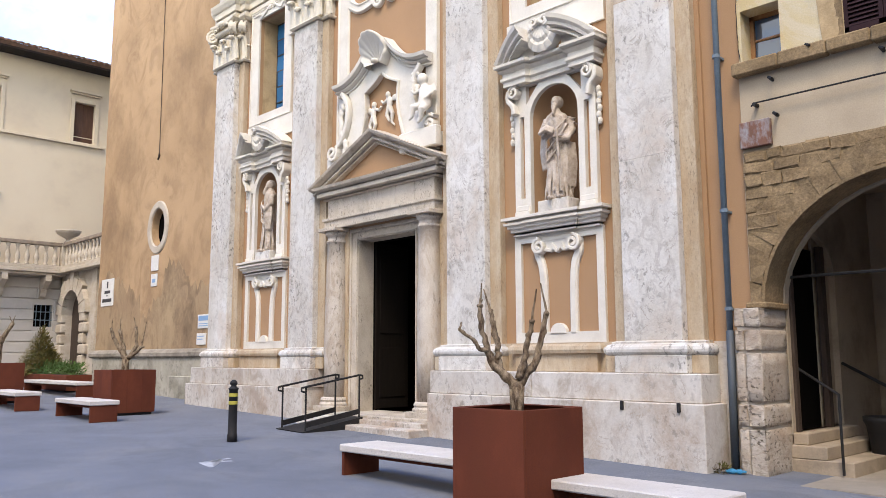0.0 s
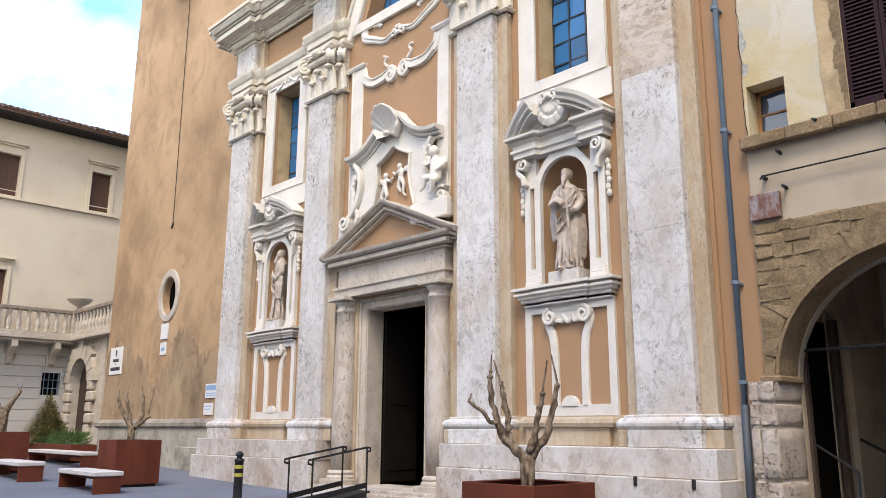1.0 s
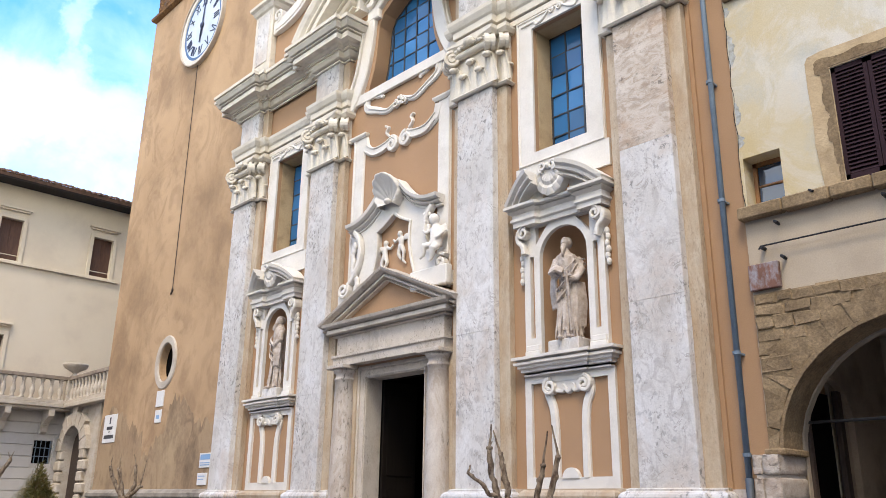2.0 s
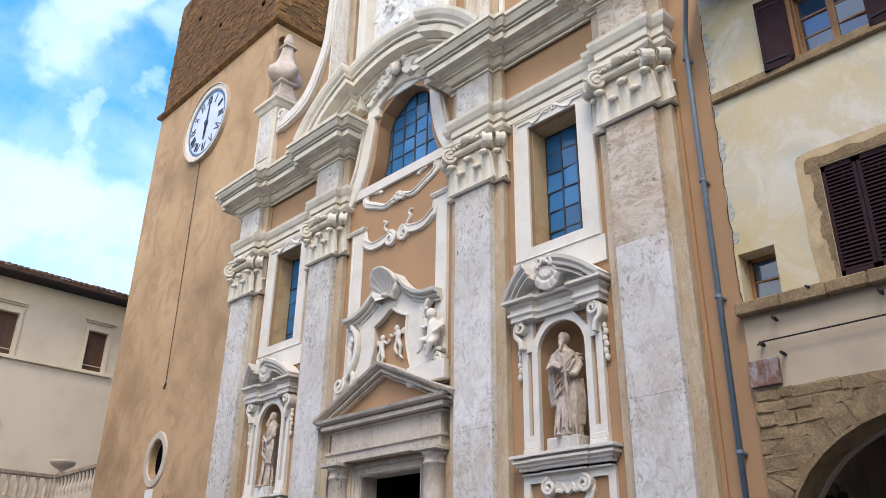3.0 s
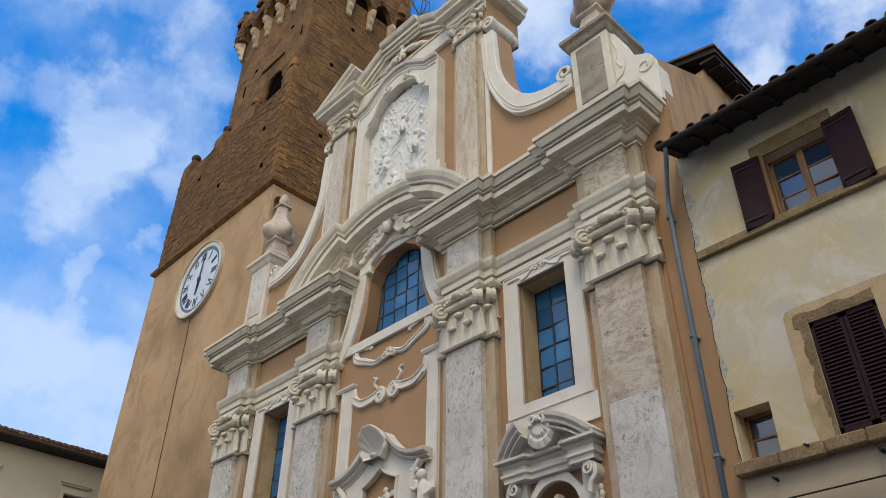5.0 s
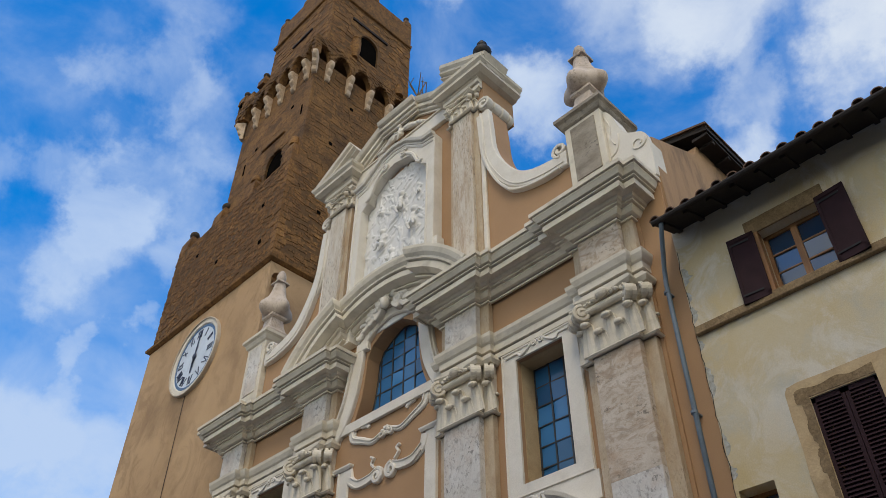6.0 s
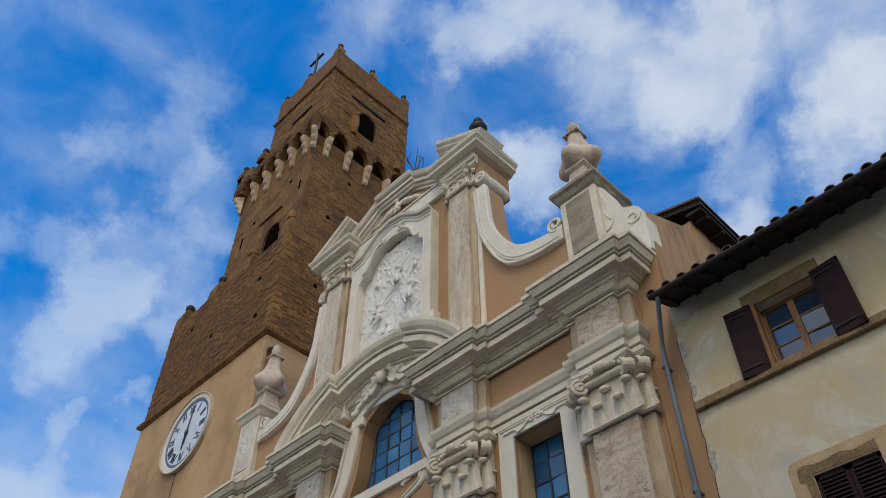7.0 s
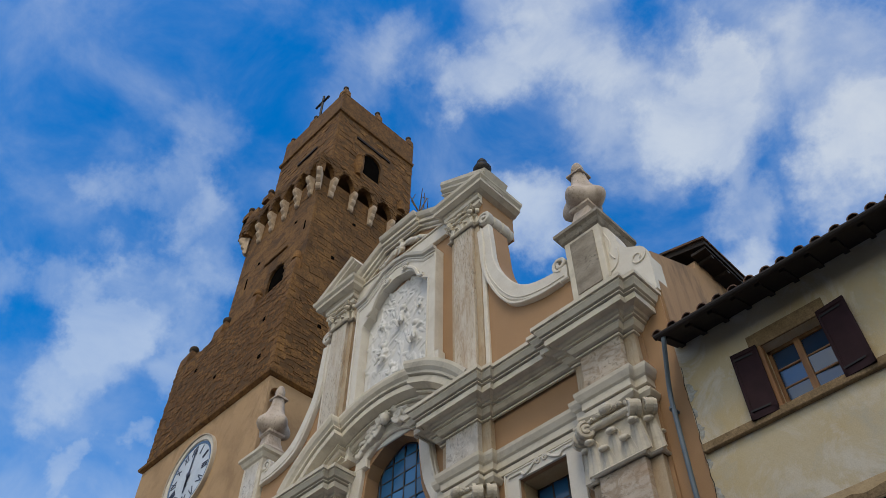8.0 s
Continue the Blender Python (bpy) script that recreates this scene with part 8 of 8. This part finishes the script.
# balcony with balusters
balcony = thing("balcony", "stone balcony with a balustrade along the palazzo", "balcony")
part("slab", boxes((PX, -21.95, -9.0, 1.15, 5.10, 5.26), (PX, -22.05, -9.0, 1.12, 5.0, 5.10), bevel=0.02), GATE_STONE, balcony)
part("slab", boxes((-21.95, -16.4, 0.80, 1.3, 5.10, 5.26), bevel=0.02), GATE_STONE, balcony)
part("handrail", boxes((-22.22, -21.96, -9.0, 1.05, 6.22, 6.38), bevel=0.025), STAINED_RAIL, balcony)
part("handrail", boxes((-21.96, -16.4, 0.86, 1.12, 6.22, 6.38), bevel=0.025), STAINED_RAIL, balcony)
part("foot_rail", boxes((-22.2, -21.98, -9.0, 1.03, 5.26, 5.40), bevel=0.015), GATE_STONE, balcony)
part("foot_rail", boxes((-21.98, -16.4, 0.88, 1.10, 5.26, 5.40), bevel=0.015), GATE_STONE, balcony)
part("corner_post", boxes((-22.22, -21.94, 0.84, 1.14, 5.26, 6.36), bevel=0.015), GATE_STONE, balcony)
bl = bmesh.new()
lathe(bl, [(0.10, 0.0), (0.10, 0.06), (0.06, 0.10), (0.10, 0.22), (0.115, 0.32), (0.08, 0.46), (0.05, 0.58), (0.07, 0.62), (0.05, 0.66), (0.08, 0.74), (0.10, 0.80), (0.10, 0.83)], 0, 0, 12)
for f in bl.faces:
    f.smooth = True
blm = bpy.data.meshes.new("baluster")
bl.to_mesh(blm)
bl.free()
blm.materials.append(GATE_STONE)
for i in range(26):
    ob = new("baluster", blm)
    ob.parent = balcony
    ob.location = (-22.09, 0.62 - 0.36 * i, 5.395)
for i in range(15):
    ob = new("baluster", blm)
    ob.parent = balcony
    ob.location = (-21.7 + 0.36 * i, 0.99, 5.395)
for y in (0.3, -1.35, -3.0, -4.65, -6.3):
    bm = bmesh.new()
    side_plate(bm, [[(0, 5.0), (0.8, 5.0), (0.8, 4.75), (0.55, 4.6), (0.32, 4.45), (0.2, 4.15), (0, 4.05)]], 0, 0.22)
    for v in bm.verts:
        v.co = (PX + v.co.y, y + v.co.x, v.co.z)
    part("bracket", bm, GATE_STONE, balcony)
bm = bmesh.new()
lathe(bm, [(0.16, 6.38), (0.10, 6.44), (0.08, 6.52), (0.2, 6.60), (0.42, 6.72), (0.50, 6.84), (0.50, 6.90), (0.44, 6.88), (0.3, 6.76)], -21.75, 0.99, 18)
whole("stone_bowl", bm, GATE_STONE, "wide stone bowl on the balustrade corner", "bowl", smooth=True)

# gate wall with a rusticated arch
gate = thing("gate", "rusticated travertine gateway with a dark wooden door", "gate")
GXC, GHW, GZ = -21.12, 0.98, 4.36
bm = bmesh.new()
plate(bm, [rect(-22.8, -16.3, 0.2, 5.12), arched(GXC - GHW, GXC + GHW, 0.3, GZ)], 1.2, 2.0)
part("wall", bm, GATE_STONE, gate)
part("door", boxes((GXC - GHW - 0.1, GXC - 0.01, 1.46, 1.54, 0.3, GZ + 0.1), (GXC + 0.01, GXC + GHW + 0.1, 1.46, 1.54, 0.3, GZ + 0.1), bevel=0.01), DARK_WOOD, gate, "dark wooden gate door")
z = 0.45
k = 0
while z < 3.45:
    for s in (-1, 1):
        w = 0.66 if k % 2 else 0.48
        x0, x1 = sorted((GXC + s * GHW, GXC + s * (GHW + w)))
        part("jamb_block", boxes((x0, x1, 1.02, 1.25, z + 0.02, z + 0.40), bevel=0.05), GATE_STONE, gate)
    z += 0.43
    k += 1
zc = GZ - GHW
for i in range(9):
    a, b = math.pi * i / 9 + 0.02, math.pi * (i + 1) / 9 - 0.02
    r1 = GHW + (0.85 if i == 4 else 0.55 if i % 2 else 0.68)
    bm = bmesh.new()
    plate(bm, [[(GXC + GHW * math.cos(a), zc + GHW * math.sin(a)), (GXC + GHW * math.cos(b), zc + GHW * math.sin(b)), (GXC + r1 * math.cos(b), zc + r1 * math.sin(b)), (GXC + r1 * math.cos(a), zc + r1 * math.sin(a))]], 1.0, 1.25)
    part("voussoir", bm, GATE_STONE, gate)
part("pilaster_strip", boxes((-19.2, -18.7, 1.1, 1.25, 0.3, 5.1), bevel=0.015), GATE_STONE, gate)
part("pilaster_strip", boxes((-18.3, -16.5, 1.12, 1.25, 0.3, 5.1), bevel=0.015), PLAQUE, gate)

# unseen plain walls, added behind the viewer to hold back low sky light
def sky_block(name, x0, x1, y0, y1, h):
    bm = bmesh.new()
    box(bm, x0, x1, y0, y1, -0.8, h)
    whole(name, bm, SHADED_RENDER, "unseen plain wall added to hold back low sky light", "wall", kind="structure")


sky_block("wall_south", -24, 26, -28.6, -28.0, 13.0)
sky_block("wall_west", -24.0, -23.4, -28.0, -14.0, 13.0)
sky_block("wall_east", 25.4, 26, -28.0, 4.0, 12.0)


# ---------------------------------------------------------------- the square's furniture
random.seed(55)


def bench(x0, x1, y0, y1):
    g = ground_z((x0 + x1) / 2)
    root = thing("bench", "low bench with a travertine slab on rusted steel legs", "bench", "benches of the square", at=((x0 + x1) / 2, (y0 + y1) / 2, g))
    part("slab", boxes((x0, x1, y0, y1, g + 0.32, g + 0.415), bevel=0.014), BENCH_STONE, root, "pale travertine slab")
    for a, b in ((x0 + 0.02, x0 + 0.07), (x1 - 0.07, x1 - 0.02)):
        part("leg", boxes((a, b, y0 + 0.03, y1 - 0.03, g - 0.02, g + 0.32), bevel=0.004), CORTEN, root, "rusted steel plate leg")
    part("beam", boxes((x0 + 0.07, x1 - 0.07, (y0 + y1) / 2 - 0.05, (y0 + y1) / 2 + 0.05, g + 0.24, g + 0.32)), CORTEN, root)
    return root


bench(4.45, 6.62, -4.48, -3.84)
bench(7.80, 9.62, -4.58, -3.96)
bench(-5.85, -3.85, -4.52, -3.90)
bench(-9.9, -7.35, -4.90, -4.30)
bench(-15.4, -10.8, -2.30, -1.72)


def planter(x0, y0, w, h, seams):
    g = ground_z(x0 + w / 2)
    x1, y1, t = x0 + w, y0 + w, 0.03
    root = thing("planter", "square rusted steel planter on the asphalt", "planter", "steel planters", at=(x0 + w / 2, y0 + w / 2, g))
    for a in ((x0, x1, y0, y0 + t), (x0, x1, y1 - t, y1), (x0, x0 + t, y0 + t, y1 - t), (x1 - t, x1, y0 + t, y1 - t)):
        part("side", boxes((*a, g + 0.05, g + h), bevel=0.004), CORTEN, root)
    part("rim", boxes((x0 + 0.002, x1 - 0.002, y0 + t, y0 + 0.07, g + h - 0.012, g + h - 0.004), (x1 - 0.07, x1 - t, y0 + 0.07, y1 - 0.07, g + h - 0.012, g + h - 0.004), (x0 + t, x0 + 0.07, y0 + 0.07, y1 - 0.07, g + h - 0.012, g + h - 0.004), (x0 + t, x1 - t, y1 - 0.07, y1 - t, g + h - 0.012, g + h - 0.004)), CORTEN, root)
    part("foot", boxes((x0 + 0.05, x1 - 0.05, y0 + 0.05, y1 - 0.05, g - 0.03, g + 0.06)), IRON, root)
    bm = bmesh.new()
    n = 10
    vv = [[bm.verts.new((x0 + t + (w - 2 * t) * i / n, y0 + t + (w - 2 * t) * j / n, g + h - 0.10 + random.uniform(-0.03, 0.03))) for i in range(n + 1)] for j in range(n + 1)]
    for j in range(n):
        for i in range(n):
            bm.faces.new((vv[j][i], vv[j][i + 1], vv[j + 1][i + 1], vv[j + 1][i]))
    part("soil", bm, SOIL, root, "dark soil", True)
    for q in seams:
        part("seam", boxes((x1 - 0.001, x1 + 0.004, y0 + q * w - 0.006, y0 + q * w + 0.006, g + 0.06, g + h - 0.02)), CORTEN, root)
    return g + h - 0.1


def crooked(p0, p1, n, wob):
    p0, p1 = Vector(p0), Vector(p1)
    return [p0.lerp(p1, i / n) + (Vector((random.uniform(-wob, wob), random.uniform(-wob, wob), random.uniform(-wob, wob) * 0.4)) if 0 < i < n else Vector()) for i in range(n + 1)]


def gnarled(bm, pts, r0, r1, knots=True):
    """A rough crooked limb: uneven thickness, pruning knobs at the tip."""
    full = []
    for a, b in zip(pts, pts[1:]):
        full += crooked(a, b, 4, 0.012)[:-1]
    full.append(Vector(pts[-1]))
    k = len(full) - 1
    rad = [(r0 + (r1 - r0) * (i / k) ** 0.8) * random.uniform(0.85, 1.18) for i in range(k + 1)]
    tube(bm, full, rad, 9)
    if knots:
        for _ in range(3):
            d = Vector((random.uniform(-1, 1), random.uniform(-1, 1), random.uniform(-0.4, 0.4))) * r1 * 0.8
            ball(bm, full[-1] + d, r1 * random.uniform(0.7, 1.0), 7, 5)
        for i in range(2, k):
            if random.random() < 0.5:
                d = Vector((random.uniform(-1, 1), random.uniform(-1, 1), 0)).normalized() * rad[i] * 0.75
                ball(bm, full[i] + d, (rad[i] * 0.5, rad[i] * 0.5, rad[i] * 0.9), 7, 5)
    return full


def pollard(x, y, z, limbs, trunk_h, r):
    """A pollarded tree: a short trunk, crooked upright limbs, thin shoots."""
    root = thing("tree", "small bare pollarded tree in a steel planter", "tree", "pollarded trees", at=(x, y, z))
    bm = bmesh.new()
    tube(bm, [(x, y, z - 0.08), (x, y, z + 0.06), (x + 0.008, y, z + trunk_h * 0.6), (x, y, z + trunk_h), (x, y, z + trunk_h + 0.07)], [r * 1.2, r, r * 0.95, r * 1.12, r * 0.75], 12)
    for q in range(5):
        a = 1.3 * q
        tube(bm, [(x + r * 0.75 * math.cos(a), y + r * 0.75 * math.sin(a), z + 0.02), (x + r * 0.8 * math.cos(a + 0.3), y + r * 0.8 * math.sin(a + 0.3), z + trunk_h)], [r * 0.35, r * 0.42], 6)
    part("trunk", bm, BARK, root, "", True)
    for pts, shoots, r0, r1 in limbs:
        bm = bmesh.new()
        full = gnarled(bm, [Vector((x, y, z)) + Vector(p) for p in pts], r0, r1)
        limb = part("limb", bm, BARK, root, "", True)
        for tip in shoots:
            bm = bmesh.new()
            tube(bm, crooked(full[-1], full[-1] + Vector(tip), 4, 0.007), [0.013, 0.012, 0.010, 0.009, 0.007], 6)
            part("shoot", bm, BARK, limb)
    return root


# camera-facing spread directions of the limbs
RT, BK = Vector((0.70, 0.71, 0)), Vector((-0.71, 0.70, 0))


def lp(u, v, w=0.0):
    return tuple(RT * u + BK * w + Vector((0, 0, v)))


zs_ = planter(7.02, -4.98, 0.94, 1.055, ())
pollard(7.48, -4.50, zs_, [
    ([lp(-0.01, 0.30), lp(-0.125, 0.41), lp(-0.25, 0.525), lp(-0.305, 0.71), lp(-0.365, 0.91), lp(-0.375, 1.13)], [lp(0.02, 0.24), lp(0.03, 0.07)], 0.056, 0.025),
    ([lp(-0.15, 0.45, 0.03), lp(-0.20, 0.60, 0.07), lp(-0.18, 0.73, 0.10), lp(-0.235, 0.96, 0.12), lp(-0.26, 1.09, 0.12)], [lp(-0.07, 0.23)], 0.042, 0.022),
    ([lp(-0.30, 0.67, -0.02), lp(-0.385, 0.685, -0.04), lp(-0.44, 0.775, -0.05), lp(-0.59, 0.885, -0.06)], [lp(0.02, 0.08)], 0.026, 0.017),
    ([lp(0.01, 0.32), lp(0.10, 0.435), lp(0.205, 0.57), lp(0.26, 0.80), lp(0.32, 1.06)], [lp(-0.057, 0.31)], 0.050, 0.028),
    ([lp(0.01, 0.38, -0.03), lp(0.07, 0.57, -0.06), lp(0.115, 0.775, -0.07), lp(0.16, 0.97, -0.08)], [lp(0.05, 0.33)], 0.042, 0.026),
], 0.30, 0.068)
zs_ = planter(-6.06, -3.62, 1.02, 1.0, (0.36, 0.7))
pollard(-5.58, -3.10, zs_, [
    ([lp(-0.02, 0.34), lp(-0.15, 0.60), lp(-0.31, 0.84), lp(-0.37, 1.03)], [lp(0.03, 0.26)], 0.060, 0.034),
    ([lp(-0.02, 0.40), lp(-0.10, 0.70, 0.05), lp(-0.195, 0.99, 0.08)], [lp(0.0, 0.28)], 0.055, 0.034),
    ([lp(0.04, 0.36), lp(0.26, 0.51), lp(0.36, 0.63)], [lp(0.1, 0.64), lp(0.0, 0.12)], 0.055, 0.036),
    ([lp(0.04, 0.36), lp(0.215, 0.655, 0.08), lp(0.165, 1.08, 0.1)], [lp(-0.06, 0.24)], 0.050, 0.030),
], 0.34, 0.075)
zs_ = planter(-11.2, -5.05, 1.15, 1.03, ())
pollard(-10.62, -4.45, zs_, [
    ([lp(-0.03, 0.6), lp(-0.25, 0.9), lp(-0.5, 1.1)], [lp(0.03, 0.3)], 0.085, 0.045),
    ([lp(0.05, 0.6), lp(0.2, 0.85), lp(0.38, 1.15)], [lp(0.06, 0.2), lp(-0.10, 0.18)], 0.085, 0.045),
], 0.6, 0.12)

# trough with conifer and low hedge
g = ground_z(-16)
trough = thing("trough_planter", "long rusted steel trough beside the palazzo", "planter", at=(-16, -1.2, g))
part("body", boxes((-18.8, -13.6, -1.6, -0.8, g, g + 0.5), bevel=0.01), CORTEN, trough)
part("soil", boxes((-18.75, -13.65, -1.55, -0.85, g + 0.45, g + 0.505)), SOIL, trough)


def needles(bm, c, r, n, size):
    for _ in range(n):
        d = Vector((random.gauss(0, 1), random.gauss(0, 1), random.gauss(0, 1))).normalized()
        rr = random.uniform(0.35, 1.0) ** 0.5
        p = Vector(c) + Vector((d.x * r[0] * rr, d.y * r[1] * rr, d.z * r[2] * rr))
        e = (d + Vector((random.uniform(-0.6, 0.6), random.uniform(-0.6, 0.6), random.uniform(-0.1, 0.7)))).normalized() * size * random.uniform(0.6, 1.3)
        s = e.cross(Vector((0.3, 0.5, 0.8))).normalized() * size * 0.16
        bm.faces.new([bm.verts.new(q) for q in (p - s, p + s, p + e)])


fir = thing("conifer_shrub", "small bushy green conifer with browned tips", "shrub", at=(-17.4, -1.2, g + 0.5))
bm = bmesh.new()
tube(bm, [(-17.4, -1.2, g + 0.4), (-17.4, -1.2, g + 1.9)], [0.06, 0.015], 7)
part("trunk", bm, BARK, fir)
bm = bmesh.new()
for k in range(9):
    t = k / 8
    needles(bm, (-17.4, -1.2, g + 0.7 + 1.2 * t), (0.75 * (1 - t) + 0.10, 0.7 * (1 - t) + 0.1, 0.26), int(520 * (1 - t) + 60), 0.17)
part("crown", bm, LEAF, fir)
hedge = bmesh.new()
for k in range(16):
    needles(hedge, (-18.4 + 0.30 * k, -1.2, g + 0.62 + 0.10 * math.sin(k * 1.7)), (0.21, 0.34, 0.24), 200, 0.13)
whole("low_hedge", hedge, HEDGE_LEAF, "low green juniper hedge in the steel trough", "hedge", kind="stuff")
for x, y, zz in ((-5.9, -3.4, 1.2), (-5.3, -2.8, 1.22), (-5.95, -2.75, 1.22), (-10.25, -4.2, 1.36)):
    bm = bmesh.new()
    needles(bm, (x, y, zz), (0.10, 0.10, 0.06), 40, 0.08)
    whole("weed", bm, LEAF, "small green weed in a planter", "weed", "planter weeds")

# bollard
bx, by = 0.55, -3.79
g = ground_z(bx)
boll = thing("bollard", "black steel bollard with yellow reflective bands", "bollard", at=(bx, by, g))
bm = bmesh.new()
lathe(bm, [(0.085, g - 0.02), (0.085, g + 0.12), (0.075, g + 0.14), (0.072, g + 0.86), (0.085, g + 0.87), (0.085, g + 0.89), (0.055, g + 0.91), (0.04, g + 0.93), (0.065, g + 0.96), (0.06, g + 1.0), (0.02, g + 1.03)], bx, by, 18)
part("post", bm, IRON, boll, "", True)
for z in (0.62, 0.75):
    bm = bmesh.new()
    lathe(bm, [(0.0755, g + z), (0.0765, g + z + 0.005), (0.0765, g + z + 0.05), (0.0755, g + z + 0.055)], bx, by, 18)
    part("band", bm, YELLOW_PAINT, boll, "yellow reflective band")

# access ramp with handrails
ramp_ = thing("access_ramp", "dark metal access ramp with iron handrails", "ramp", at=(0, -1.3, 0.2))
bm = bmesh.new()
loft(bm, [[(-0.66, -2.15, 0.20), (0.21, -2.15, 0.17), (0.21, -0.72, 0.17), (-0.66, -0.72, 0.20)], [(-0.66, -2.15, 0.215), (0.21, -2.15, 0.19), (0.21, -0.72, 0.40), (-0.66, -0.72, 0.40)]])
part("deck", bm, IRON, ramp_)
for x in (-0.62, 0.17):
    bm = bmesh.new()
    y0, y1 = -2.05, -0.78
    h0, h1 = 0.22, 0.42
    tube(bm, [(x, y0 - 0.02, h0 + 0.70), (x, y0 - 0.10, h0 + 0.72), (x, y0 - 0.10, h0 + 0.78), (x, y0, h0 + 0.80), (x, y1, h1 + 0.80), (x, y1 + 0.08, h1 + 0.79), (x, y1 + 0.08, h1 + 0.73), (x, y1 + 0.02, h1 + 0.72)], 0.02, 8)
    rail = part("rail", bm, IRON, ramp_, "black iron handrail with curled ends", True)
    for y, h in ((y0, h0), (y1, h1)):
        bm = bmesh.new()
        tube(bm, [(x, y, h - 0.05), (x, y, h + 0.79)], 0.018, 8)
        part("post", bm, IRON, rail)
    bm = bmesh.new()
    loft(bm, [[(x - 0.012, y, h + 0.04), (x + 0.012, y, h + 0.04), (x + 0.012, y, h + 0.14), (x - 0.012, y, h + 0.14)] for y, h in ((y0, h0), (y1, h1))])
    part("kick_bar", bm, IRON, rail)

# painted arrow on the asphalt
bm = bmesh.new()
vs = [bm.verts.new((x, y, ground_z(x) + 0.004)) for x, y in ((2.40, -5.36), (2.58, -4.92), (2.50, -4.90), (2.42, -5.10), (2.30, -4.78), (2.22, -4.82), (2.36, -5.16), (2.86, -5.36), (2.88, -5.44))]
bm.faces.new(vs)
whole("road_arrow", bm, ROAD_PAINT, "worn white arrow painted on the asphalt", "marking", kind="structure")
# scraps by the pier
bm = bmesh.new()
for k in range(7):
    ball(bm, (7.72 + random.uniform(-0.08, 0.12), -0.34 + random.uniform(-0.05, 0.05), 0.03), (random.uniform(0.04, 0.09), 0.05, random.uniform(0.02, 0.04)), 7, 5)
whole("plastic_scrap", bm, BLUE_RAG, "crumpled blue plastic scrap by the stone pier", "scrap")
bm = bmesh.new()
needles(bm, (7.60, -0.45, 0.05), (0.10, 0.12, 0.08), 120, 0.07)
whole("wall_weed", bm, LEAF, "green weeds at the foot of the plinth", "weed")
